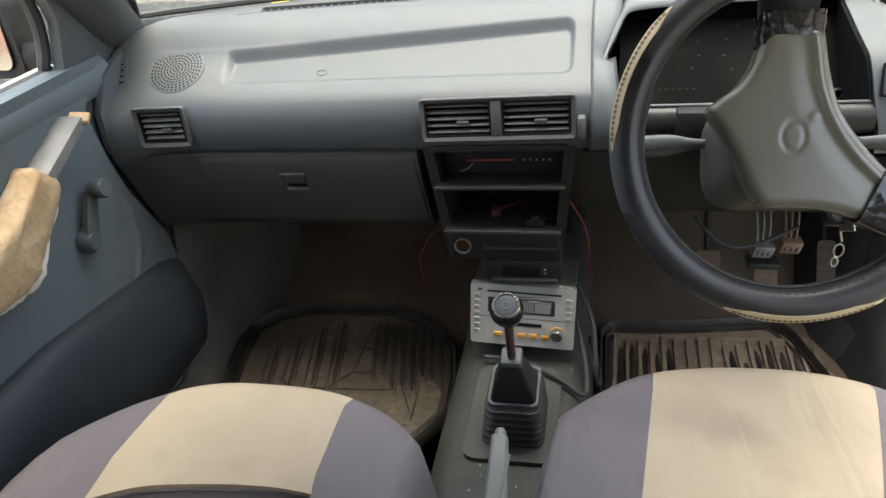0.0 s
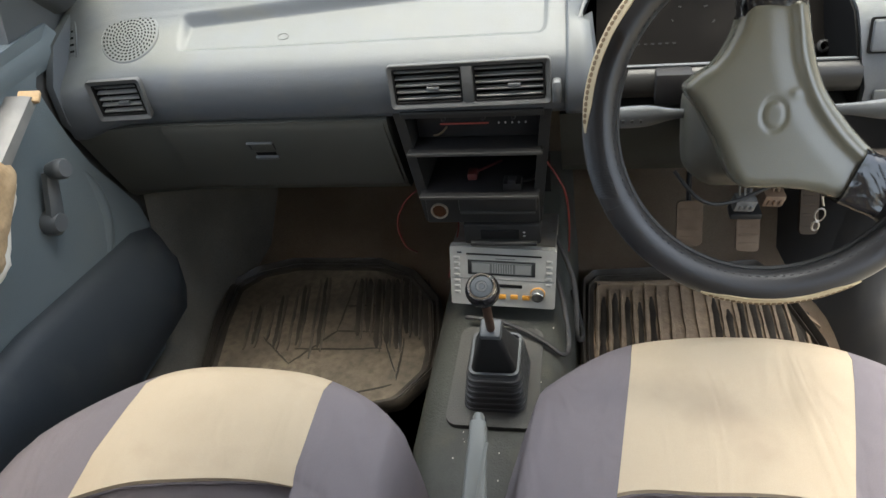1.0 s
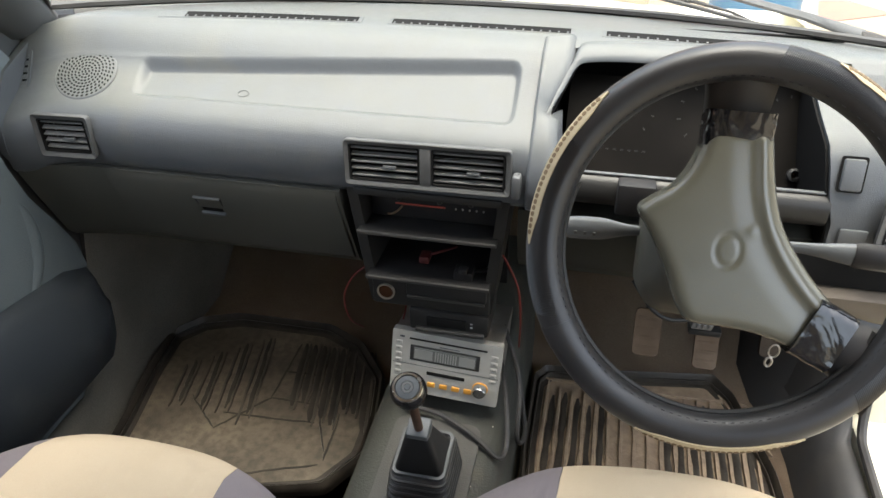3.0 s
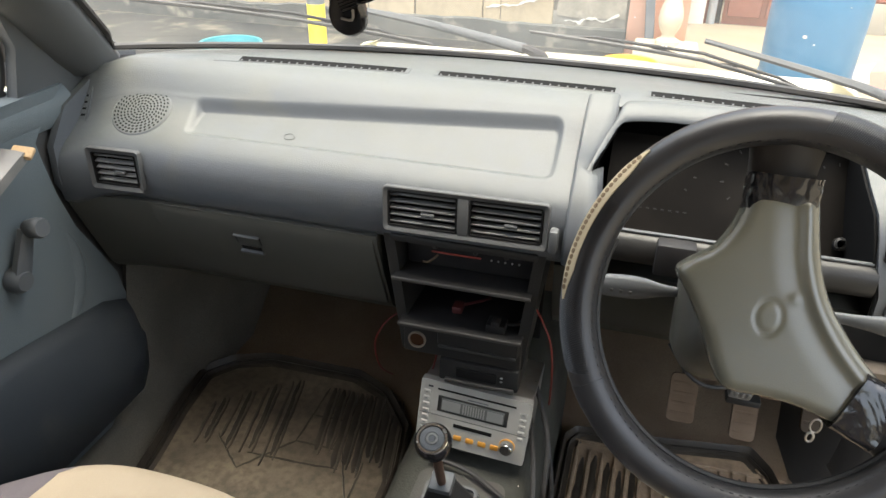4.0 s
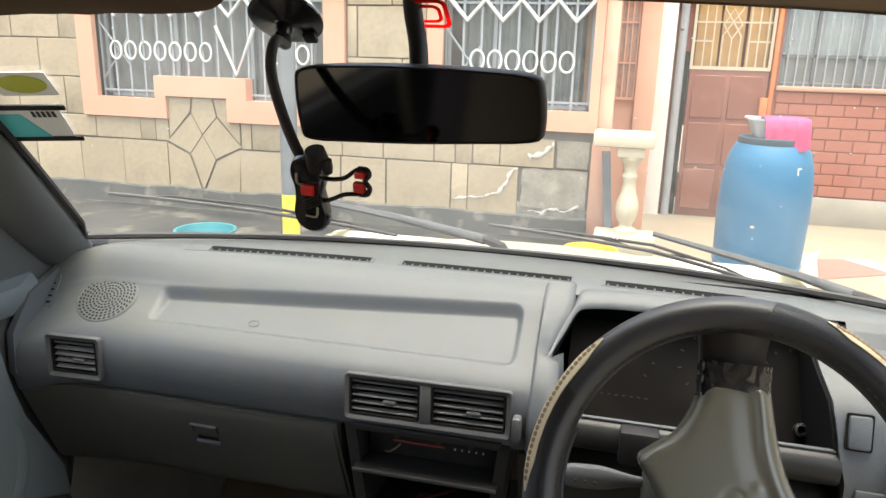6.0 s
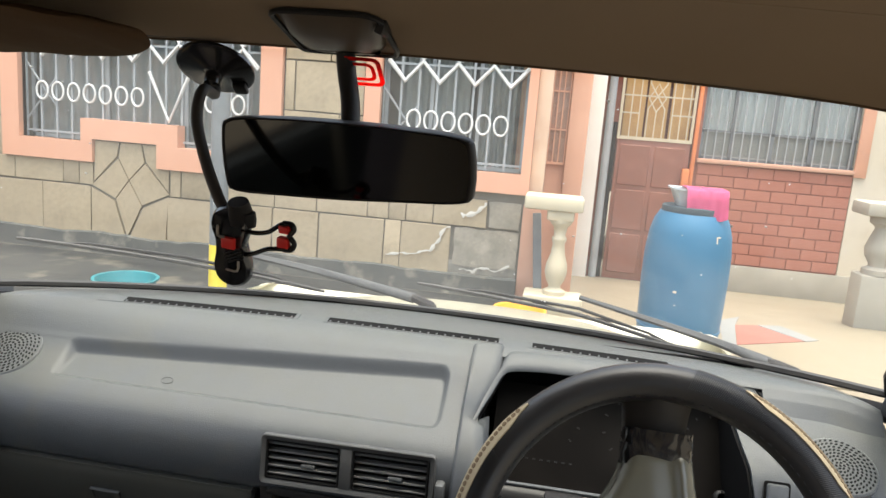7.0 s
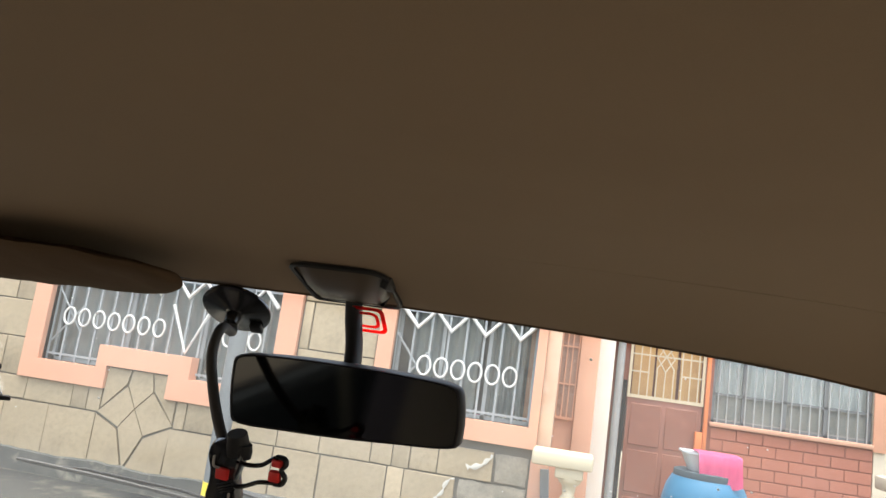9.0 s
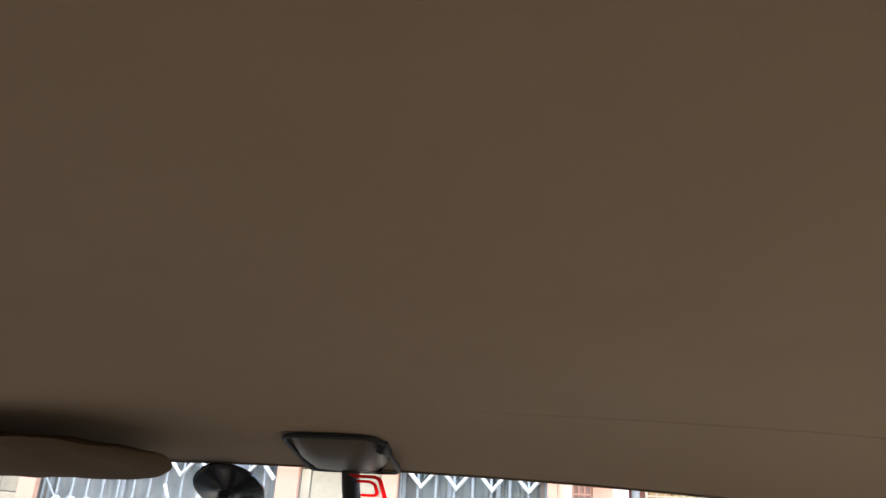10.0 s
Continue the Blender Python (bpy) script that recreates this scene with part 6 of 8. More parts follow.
for s in (-1, 1):
    for k in range(7):
        if s > 0 and k > 4:
            continue
        part("button", cube((s * 0.079 - 0.0055, 0.034 - k * 0.0125, -0.001), (s * 0.079 + 0.0055, 0.0415 - k * 0.0125, 0.0014), 0.0014, 2, F), M_SILVER, face)
        part("button_mark", cube((s * 0.079 - 0.002, 0.0365 - k * 0.0125, 0.0012), (s * 0.079 + 0.002, 0.039 - k * 0.0125, 0.0017), 0, 1, F), M_LCDBAR, face)
part("seam", cube((-0.088, -0.0055, -0.001), (0.088, -0.0045, 0.0005), 0, 1, F), M_TRIM, face)
part("tape_slot", cube((-0.030, -0.022, -0.001), (0.034, -0.0145, 0.001), 0.001, 1, F), M_DARKIN, face, "dark cassette slot")
for k in range(5):
    part("orange_button", cube((-0.048 + k * 0.0205, -0.046, -0.001), (-0.0345 + k * 0.0205, -0.036, 0.003), 0.002, 2, F), M_ORANGE, face, "orange preset button")
bm = bmesh.new()
lathe(bm, ((0, 0), (0.0128, 0), (0.0128, 0.0015), (0.0120, 0.002), (0, 0.002)), F @ Matrix.Translation((0.061, -0.030, 0)), 28)
part("knob_ring", bm, M_ORANGE, face, "orange knob ring")
bm = bmesh.new()
lathe(bm, ((0, 0), (0.0116, 0), (0.0112, 0.010), (0.0095, 0.0125), (0, 0.0120)), F @ Matrix.Translation((0.061, -0.030, 0.003)), 28)
part("volume_knob", bm, M_CHROME, face, "chrome volume knob")
for k in range(2):
    part("foot_clip", cube((-0.07 + k * 0.13, -0.072, -0.03), (-0.055 + k * 0.13, -0.060, 0.0), 0.002, 1, RM), M_BLACK, radio)

# gear lever
gear = thing("gear_lever", (0.02, -0.16, 0.375), "gear lever with black knob in a ribbed rubber boot", "gear lever")
bm = bmesh.new()
plate(bm, rounded(-0.072, -0.105, 0.068, 0.105, 0.02, 5), 0.008, Matrix.Translation((0.018, -0.140, 0.372)))
bevel_all(bm, 0.003, 2, 50)
part("base_plate", bm, material("boot_plate_rubber", (0.034, 0.034, 0.031), 0.55, color2=(0.055, 0.052, 0.045), scale=15, amount=0.9, bump=0.3, bump_scale=400), gear, "scuffed grey rubber plate")
bm = bmesh.new()
rings = []
steps = [(0.0, 0.047, 0.058)]
for k in range(6):
    t0 = (k + 0.25) / 6
    t1 = (k + 0.85) / 6
    steps += [(t0, 0.047 - 0.008 * t0, 0.058 - 0.012 * t0), (t1, 0.040 - 0.008 * t1, 0.049 - 0.012 * t1)]
for t, w, d in steps:
    c = Vector((0.020 + 0.004 * t, -0.158 - 0.016 * t, 0.379 + 0.082 * t))
    rings.append([c + Vector((x, y, 0)) for x, y in rounded(-w, -d, w, d, 0.014, 4)])
loft(bm, rings)
part("bellows", bm, M_RUBBER, gear, "black ribbed rubber bellows", 30)
for k in range(6):
    t = (k + 0.25) / 6
    c = Vector((0.020 + 0.004 * t, -0.158 - 0.016 * t, 0.379 + 0.082 * t))
    bm = bmesh.new()
    tube(bm, [c + Vector((x, y, 0)) for x, y in rounded(-0.0465 + 0.008 * t, -0.0575 + 0.012 * t, 0.0465 - 0.008 * t, 0.0575 - 0.012 * t, 0.014, 4)], 0.0022, 6, True)
    part("bellows_rib", bm, M_LIP, gear)
bm = bmesh.new()
c = Vector((0.0245, -0.176, 0.462))
ring_frame(bm, rounded(-0.037, -0.040, 0.037, 0.040, 0.010, 4), rounded(-0.033, -0.036, 0.033, 0.036, 0.008, 4), 0.006, Matrix.Translation(c) @ pose(0, 0, 0, 6))
part("boot_collar", bm, M_TRIM, gear, "worn grey collar edge")
bm = bmesh.new()
rings = []
for t in range(6):
    k = t / 5
    w = 0.0345 - 0.0185 * k
    cc = c + Vector((0.001, -0.022, 0.072)) * k
    rings.append([cc + Vector((x, y, 0)) for x, y in rounded(-w, -w, w, w, 0.008, 4)])
loft(bm, rings)
part("boot_cone", bm, M_CONSOLE, gear, "black rubber cone", 40)
top = c + Vector((0.001, -0.022, 0.072))
part("cone_cap", cube((-0.015, -0.015, -0.002), (0.015, 0.015, 0.013), 0.004, 2, Matrix.Translation(top) @ pose(0, 0, 0, 16)), M_TRIM, gear, "grey cap")
knob = Vector((0.032, -0.259, 0.666))
bm = bmesh.new()
tube(bm, [top, top.lerp(knob, 0.6), knob], [0.0062, 0.0060, 0.0058], 10)
part("rod", bm, material("rusty_rod", (0.10, 0.055, 0.035), 0.5, metal=0.5, color2=(0.05, 0.03, 0.02), scale=40), gear, "brown rusted rod")
ax = (knob - top).normalized()
KM = Matrix.Translation(knob) @ (ax * 0.75 + Vector((0, -0.25, 0.35))).normalized().to_track_quat("Z", "Y").to_matrix().to_4x4() @ Matrix.Scale(0.88, 4)
bm = bmesh.new()
lathe(bm, ((0, -0.024), (0.009, -0.024), (0.013, -0.021), (0.021, -0.013), (0.0240, -0.002), (0.0246, 0.006), (0.0235, 0.013), (0.0210, 0.0180), (0, 0.0190)), KM, 32)
kb = part("knob", bm, M_GLOSS, gear, "glossy black knob")
bm = bmesh.new()
lathe(bm, ((0.0165, 0.0185), (0.0205, 0.0190), (0.0195, 0.0212), (0.0165, 0.0212)), KM, 32)
part("knob_ring", bm, M_CHROME, kb, "chrome rim")
# cap coloured mid grey to carry the reflections on the knob's top
bm = bmesh.new()
lathe(bm, ((0, 0.0185), (0.0160, 0.0185), (0.0150, 0.0205), (0.0085, 0.0212), (0.008, 0.0200), (0.0045, 0.0200), (0.004, 0.0214), (0, 0.0214)), KM, 32)
part("knob_cap", bm, M_TRIM, kb, "knob cap, grey for the reflections on it")
bm = bmesh.new()
lathe(bm, ((0.0048, 0.020), (0.0072, 0.020), (0.0072, 0.0218), (0.0048, 0.0218)), KM, 28)
part("cap_ring", bm, M_SLAT, kb, "thin silver ring")

# handbrake
hb = thing("handbrake", (0.03, -0.7, 0.36), "grey plastic handbrake lever between the seats", "handbrake")
A, B = Vector((0.037, -0.402, 0.588)), Vector((0.062, -0.80, 0.50))
bm = bmesh.new()
rings = []
for k in range(9):
    t = k / 8
    p = A.lerp(B, t) + Vector((0, 0, 0.010 * math.sin(math.pi * t)))
    w = 0.0098 + 0.004 * min(1, t * 3)
    h = 0.010 + 0.004 * min(1, t * 3)
    rings.append([p + Vector((x, 0, z)) for x, z in rounded(-w, -h, w, h, 0.005, 3)])
loft(bm, rings)
part("grip", bm, M_BRAKE, hb, "grey handbrake grip", 40)
bm = bmesh.new()
d = (A - B).normalized()
lathe(bm, ((0, 0), (0.007, 0), (0.007, 0.010), (0.005, 0.014), (0, 0.015)), Matrix.Translation(A) @ d.to_track_quat("Z", "Y").to_matrix().to_4x4(), 16)
part("release_button", bm, M_BRAKE, hb)
bm = bmesh.new()
box(bm, (-0.002, -0.11, 0.0), (0.002, 0.10, 0.0012), 0.0005, 1, Matrix.Translation(A.lerp(B, 0.33) + Vector((0, 0, 0.0225))) @ pose(0, 0, 0, 12.5, 0, -4))
part("grip_seam", bm, M_BRAKE, hb)
part("bracket", cube((0.035, -0.88, 0.35), (0.095, -0.76, 0.515), 0.01), M_BLACK, hb)


# seats
def seat(x, yf, zt, w0, w1, label, skew=0.0, cream=0.205, slant=0.0, flare=0.0, taper=0.0, outer=0.115, ks=8):
    """A front seat in a two-tone cover: cushion with cream middle and grey sides, reclined back, headrest."""
    s = thing("front_seat", (x, -0.55, 0.24), label, "car seat", "front seats")

    def cross(y, z, half, sag):
        pts = []
        for k in range(-16, 17):
            t = k / 16
            e = abs(t) ** 3.4
            pts.append(Vector((x + half * t, y - (outer if t < 0 else 0.10) * abs(t) ** 3.0, z - 0.022 * e - sag * math.cos(t * math.pi / 2) - (0.10 * max(0, abs(t) - 0.88) / 0.12))))
        return pts
    steps = [(yf + 0.010, zt - 0.17, 0.94, 0, 0), (yf + 0.018, zt - 0.10, 0.97, 0, 0), (yf + 0.014, zt - 0.045, 0.985, 0, 0), (yf + 0.002, zt - 0.016, 0.99, 0, 0), (yf - 0.022, zt - 0.002, 1.0, 0, 0), (yf - 0.06, zt + 0.003, 1.0, 0.002, 0), (yf - 0.13, zt + 0.002, 1.0, 0.006, 0), (yf - cream, zt - 0.003 - 0.05 * max(cream - 0.15, 0), 1.0, 0.009, 0), (yf - 0.25, zt - 0.008, 1.0, 0.012, 0), (yf - 0.40, zt - 0.03, 1.0, 0.015, 0), (yf - 0.52, zt - 0.05, 0.98, 0.012, 0)]
    half = (w1 - w0) / 2
    rows = [cross(y, z, half * f, sg) for y, z, f, sg, _ in steps]
    mids = (w0 + w1) / 2
    for k, p in enumerate(rows[7]):
        p.y -= slant * min(1.0, max(0.0, (24 - k) / 16))
    for r in rows:
        for k, p in enumerate(r):
            t = k / 16 - 1
            p.x += (flare if t < 0 else taper) * math.copysign(min(abs(t), 1 - abs(t)), t) * min(0.2, yf - p.y)
            p.x += mids - x + skew * (p.y - yf)
            p.z += 0.0035 * noise.noise(Vector((p.x * 11, p.y * 11, 2))) + 0.005 * noise.noise(Vector((p.x * 7, p.y * 16, 5 + x)))
            p.y += 0.006 * noise.noise(Vector((p.x * 9, p.z * 14, 3 + x)))
    for name, k0, k1, mat, lab in (("cushion_side", 0, ks, M_GREYCLOTH, "grey cloth side"), ("cushion_side", 24, 32, M_GREYCLOTH, "grey cloth side"), ("cushion_centre", ks, 24, M_CREAM, "cream cloth centre, lightly soiled")):
        bm = bmesh.new()
        loft(bm, [r[k0:k1 + 1] for r in (rows if name == "cushion_side" else rows[:8])], False)
        bmesh.ops.subdivide_edges(bm, edges=bm.edges[:], cuts=1, use_grid_fill=True, smooth=0.3)
        bmesh.ops.solidify(bm, geom=bm.faces[:], thickness=0.012)
        part(name, bm, mat, s, lab, 80)
    bm = bmesh.new()
    loft(bm, [r[ks:25] for r in rows[7:]], False)
    bmesh.ops.solidify(bm, geom=bm.faces[:], thickness=0.012)
    part("cushion_rear", bm, M_GREYCLOTH, s, "grey cloth behind the cream panel", 80)
    bm = bmesh.new()
    edge = [rows[7][k] + Vector((0, 0.004 * noise.noise(Vector((k * 1.7, 0, x))), 0.002)) for k in range(ks, 25)]
    tube(bm, smooth_line(edge, 3), 0.0022, 6)
    part("gathered_edge", bm, M_GREYCLOTH, s)
    for k in (ks, 24):
        bm = bmesh.new()
        tube(bm, smooth_line([r[k] + Vector((0, 0, 0.0006)) for r in rows], 3), 0.0016, 6)
        part("seam", bm, M_CREAM, s)
    part("seat_base", cube((w0 + 0.05, yf - 0.50, 0.235), (w1 - 0.05, yf - 0.01, zt - 0.15), 0.02), M_BLACK, s)
    bm = bmesh.new()
    BMX = Matrix.Translation((mids, yf - 0.57, zt - 0.06)) @ pose(0, 0, 0, 27)
    box(bm, (-half * 0.95, -0.055, 0.0), (half * 0.95, 0.055, 0.54), 0.045, 4, BMX)
    part("backrest", bm, M_GREYCLOTH, s, "grey cloth backrest", 60)
    part("back_centre", cube((-half * 0.5, 0.05, 0.04), (half * 0.5, 0.060, 0.51), 0.005, 2, BMX), M_CREAM, s)
    bm = bmesh.new()
    box(bm, (-0.11, -0.035, 0.58), (0.11, 0.035, 0.70), 0.03, 3, BMX)
    part("headrest", bm, M_GREYCLOTH, s, "", 60)
    for sx in (-0.06, 0.06):
        bm = bmesh.new()
        tube(bm, [BMX @ Vector((sx, 0, 0.52)), BMX @ Vector((sx, 0, 0.60))], 0.006, 8)
        part("headrest_rod", bm, M_CHROME, s)
    return s


seat(0.345, -0.240, 0.572, 0.092, 0.598, "driver's seat in grey cover with soiled cream centre", 0.12, 0.213, taper=-0.2)
seat(-0.302, -0.322, 0.572, -0.556, -0.042, "passenger seat in grey cover with plain cream centre", 0.04, 0.148, 0.04, 0.15, 0.15, 0.19, 9)


# rubber mats
def mat(ol, zf, label, surface, slope=None):
    """A rubber sheet with a rolled rim; returns the sheet and a function that lays strips on it."""
    xs = [p[0] for p in ol]
    ys = [p[1] for p in ol]
    f = thing("floor_mat", (sum(xs) / len(xs), sum(ys) / len(ys), zf), label, "floor mat", "rubber floor mats")
    lift = slope or (lambda y: 0.0)
    n = len(ol)
    c = Vector((sum(xs) / n, sum(ys) / n))
    fine_ol = []
    for (xa, ya), (xb, yb) in zip(ol, ol[1:] + ol[:1]):
        fine_ol += [(xa + (xb - xa) * t, ya + (yb - ya) * t) for t in (0.0, 0.08, 0.3, 0.5, 0.7, 0.92)]
    fine_ol = [((ax + 2 * bx + cx) / 4, (ay + 2 * by + cy) / 4) for (ax, ay), (bx, by), (cx, cy) in zip(fine_ol[-1:] + fine_ol[:-1], fine_ol, fine_ol[1:] + fine_ol[:1])]

    def ring(s, dz):
        return [Vector((c.x + (x - c.x) * s, c.y + (y - c.y) * s, zf + dz + lift(c.y + (y - c.y) * s))) for x, y in fine_ol]
    bm = bmesh.new()
    loft(bm, [ring(0.90, 0.004), ring(0.89, 0.007), ring(0.75, 0.0066), ring(0.5, 0.0074), ring(0.25, 0.0068), ring(0.02, 0.007)])
    body = part("mat_sheet", bm, surface, f, "muddy black rubber sheet", 40)
    bm = bmesh.new()
    loft(bm, [ring(1.005, 0.0), ring(1.006, 0.012), ring(0.998, 0.022), ring(0.983, 0.027), ring(0.972, 0.024), ring(0.962, 0.012), ring(0.952, 0.009), ring(0.944, 0.016), ring(0.934, 0.017), ring(0.925, 0.009), ring(0.885, 0.0075), ring(0.880, 0.004)], True, False)
    part("mat_rim", bm, M_MATDARK, f, "dark rolled rubber rim", 60)

    def strips(name, lines, material_, seed, wobble):
        rnd = random.Random(seed)
        bm = bmesh.new()
        for x0, y0, x1, y1, w, h in lines:
            N = 9
            d = Vector((x1 - x0, y1 - y0, 0)).normalized()
            s = Vector((-d.y, d.x, 0))
            rows = []
            for k in range(N + 1):
                p = Vector((x0 + (x1 - x0) * k / N, y0 + (y1 - y0) * k / N, 0)) + s * rnd.uniform(-wobble, wobble)
                q = w * (0.35 if k in (0, N) else rnd.uniform(0.8, 1.15))
                z = zf + 0.0064 + lift(p.y)
                rows.append([p + s * (-q) + Vector((0, 0, z)), p + s * (-q * 0.7) + Vector((0, 0, z + h)), p + s * (q * 0.7) + Vector((0, 0, z + h)), p + s * q + Vector((0, 0, z))])
            loft(bm, rows)
        tagged(part(name, bm, material_, body), kind="stuff")
    return strips


def toe(y):
    return 0.9 * max(0.0, y - 0.29) ** 1.15


rnd = random.Random(11)
ol = [(-0.617, 0.085), (-0.630, 0.205), (-0.588, 0.258), (-0.506, 0.289), (-0.294, 0.292), (-0.212, 0.252), (-0.142, 0.165), (-0.122, 0.06), (-0.120, -0.034), (-0.168, -0.112), (-0.30, -0.15), (-0.46, -0.16), (-0.575, -0.15), (-0.592, -0.04)]
strips = mat(ol, 0.240, "muddy cracked black rubber mat in the passenger foot well", M_MAT, toe)
dark, ribs = [], []
for k in range(19):
    x = -0.560 + k * 0.0205
    if 8 <= k <= 10:
        continue
    y1 = min(0.238, 0.125 + 0.85 * (x + 0.560))
    y0 = 0.055 + rnd.uniform(-0.03, 0.03) - (0.03 if k < 8 else 0)
    lean = 0.036 * (y1 - y0) / 0.18
    if k > 10 or k % 2:
        dark.append((x + lean, y0, x, y1, 0.0078 if k > 10 else 0.0052, 0.0016))
    ribs.append((x + lean + 0.0095, y0 - 0.01, x + 0.0095, y1, 0.0030, 0.0046))
for a, b in (((-0.42, -0.02), (-0.345, 0.075)), ((-0.42, 0.02), (-0.24, 0.03)), ((-0.345, 0.075), (-0.25, 0.075)), ((-0.345, 0.075), (-0.345, 0.235)), ((-0.27, 0.075), (-0.27, 0.235)), ((-0.345, 0.150), (-0.27, 0.152)), ((-0.25, 0.075), (-0.20, -0.03)), ((-0.50, 0.05), (-0.42, -0.02)), ((-0.36, -0.12), (-0.20, -0.06)), ((-0.20, 0.06), (-0.195, -0.05)), ((-0.54, -0.10), (-0.40, -0.13))):
    dark.append((*a, *b, 0.0022, 0.0016))
strips("tread_pattern", dark, M_MATDARK, 3, 0.0012)
strips("tread_relief", ribs, M_RIB, 4, 0.0008)
ol = [(0.146, 0.23), (0.165, 0.258), (0.32, 0.272), (0.495, 0.298), (0.528, 0.25), (0.578, 0.07), (0.592, -0.10), (0.56, -0.15), (0.20, -0.15), (0.155, -0.10), (0.146, 0.05)]
strips = mat(ol, 0.240, "black ribbed rubber mat, brown with mud, under the pedals", M_MUD, toe)
dark, ribs = [], []
for k in range(17):
    x = 0.176 + k * 0.0235
    y0, y1 = -0.03 + rnd.uniform(-0.02, 0.03), 0.222 + rnd.uniform(-0.02, 0.005)
    ribs.append((x, y0 - 0.02, x + 0.002, y1 + 0.01, 0.0032, 0.0052))
    if k not in (5, 6, 7, 8):
        dark.append((x + 0.0115, y0, x + 0.0135, y1 - rnd.uniform(0, 0.05), 0.0068, 0.0015))
ribs += [(0.165, 0.235, 0.55, 0.24, 0.004, 0.005), (0.50, 0.255, 0.58, 0.12, 0.004, 0.005)]
strips("tread_pattern", dark, M_MATDARK, 5, 0.0010)
strips("tread_relief", ribs, M_MUD, 6, 0.0008)


# pedals
def pedal(x, z0, z1, y, w, mat, label):
    p = thing("pedal", (x, y + 0.1, z1), label, "pedal", "foot pedals")
    bm = bmesh.new()
    m = facing(x, y, (z0 + z1) / 2, 30)
    h = (z1 - z0) / 2 / math.cos(radians(30))
    plate(bm, rounded(-w, -h, w, h, 0.008, 4), 0.014, m)
    bevel_all(bm, 0.003, 2, 50)
    part("pad", bm, mat, p)
    for k in range(4):
        part("pad_rib", cube((-w * 0.8, -h * 0.70 + k * h * 0.42, 0.013), (w * 0.8, -h * 0.70 + k * h * 0.42 + h * 0.12, 0.0148), 0.0006, 1, m), mat, p)
    bm = bmesh.new()
    tube(bm, smooth_line([(x, y + 0.02, z1 - 0.02), (x, y + 0.06, z1 + 0.06), (x, y + 0.08, 0.60), (x, y + 0.06, 0.72)], 4), 0.008, 8, flat=0.6)
    part("arm", bm, M_BLACK, p)


pedal(0.3375, 0.403, 0.473, 0.190, 0.022, M_PEDAL, "worn brown rubber clutch pedal")
pedal(0.4385, 0.391, 0.457, 0.188, 0.0195, M_PEDAL, "worn brown ribbed brake pedal")
pedal(0.560, 0.37, 0.45, 0.27, 0.016, material("dusty_pedal_rubber", (0.050, 0.040, 0.031), 0.95, spec=0.05), "black rubber accelerator pedal in shadow")
part("pedal_clip", cube((0.402, 0.165, 0.462), (0.455, 0.20, 0.474), 0.003), M_CONSOLE, bpy.data.objects["pedal.001"], "dark clip on the pedal")

# loose wires
def wire(name, pts, r, mat, label):
    bm = bmesh.new()
    tube(bm, smooth_line(pts, 6), r, 8)
    tagged(part(name, bm, mat), label, "cable")


wire("red_wire", [(-0.10, 0.09, 0.60), (-0.145, 0.08, 0.575), (-0.17, 0.07, 0.53), (-0.168, 0.08, 0.47), (-0.16, 0.12, 0.42)], 0.0016, M_WIRE, "loose red wire looping out from under the console")
wire("red_wire", [(0.095, 0.05, 0.66), (0.122, 0.03, 0.62), (0.128, 0.05, 0.54), (0.125, 0.09, 0.45)], 0.0016, M_WIRE, "red wire hanging beside the console")
wire("red_wire", [(-0.07, 0.06, 0.56), (-0.055, 0.04, 0.545), (-0.075, 0.05, 0.47), (-0.09, 0.06, 0.41)], 0.0016, M_WIRE, "short red wire behind the loose radio")
wire("black_cable", [(0.10, 0.06, 0.44), (0.118, 0.0, 0.41), (0.128, -0.055, 0.365), (0.118, -0.085, 0.372), (0.085, -0.07, 0.388), (0.02, -0.035, 0.392), (-0.05, -0.02, 0.388)], 0.0042, M_RUBBER, "black cable lying over the tunnel by the gear lever")
wire("black_cable", [(0.10, 0.08, 0.50), (0.135, 0.02, 0.44), (0.142, -0.03, 0.36), (0.15, 0.04, 0.30), (0.13, 0.12, 0.33)], 0.0042, M_RUBBER, "black cable looping down beside the radio")
wire("hanging_wire", [(0.29, 0.08, 0.62), (0.33, 0.05, 0.585), (0.38, 0.06, 0.575), (0.45, 0.08, 0.60)], 0.003, M_CONSOLE, "dark wiring sagging under the knee panel")

# wiring connectors hanging under the knee panel
def connector(x, y, z, mat, label):
    bm = bmesh.new()
    box(bm, (-0.017, -0.011, -0.012), (0.017, 0.011, 0.012), 0.003, 2, Matrix.Translation((x, y, z)) @ pose(0, 0, 0, 12, 8, 10))
    for k in range(3):
        box(bm, (-0.011 + k * 0.009, -0.0135, -0.006), (-0.006 + k * 0.009, -0.010, 0.004), 0.001, 1, Matrix.Translation((x, y, z)) @ pose(0, 0, 0, 12, 8, 10))
        tube(bm, smooth_line([(x - 0.008 + k * 0.008, y, z + 0.010), (x - 0.010 + k * 0.010, y + 0.010, z + 0.045), (x - 0.016 + k * 0.012, y + 0.035, z + 0.095)], 4), 0.0018, 6)
    tagged(part("wiring_connector", bm, mat), label, "connector", "connectors under the dash")


connector(0.405, 0.100, 0.546, M_CLEAR, "milky white wiring connector hanging under the dash")
connector(0.447, 0.102, 0.554, M_RUST, "brown wiring connector hanging beside a white one")

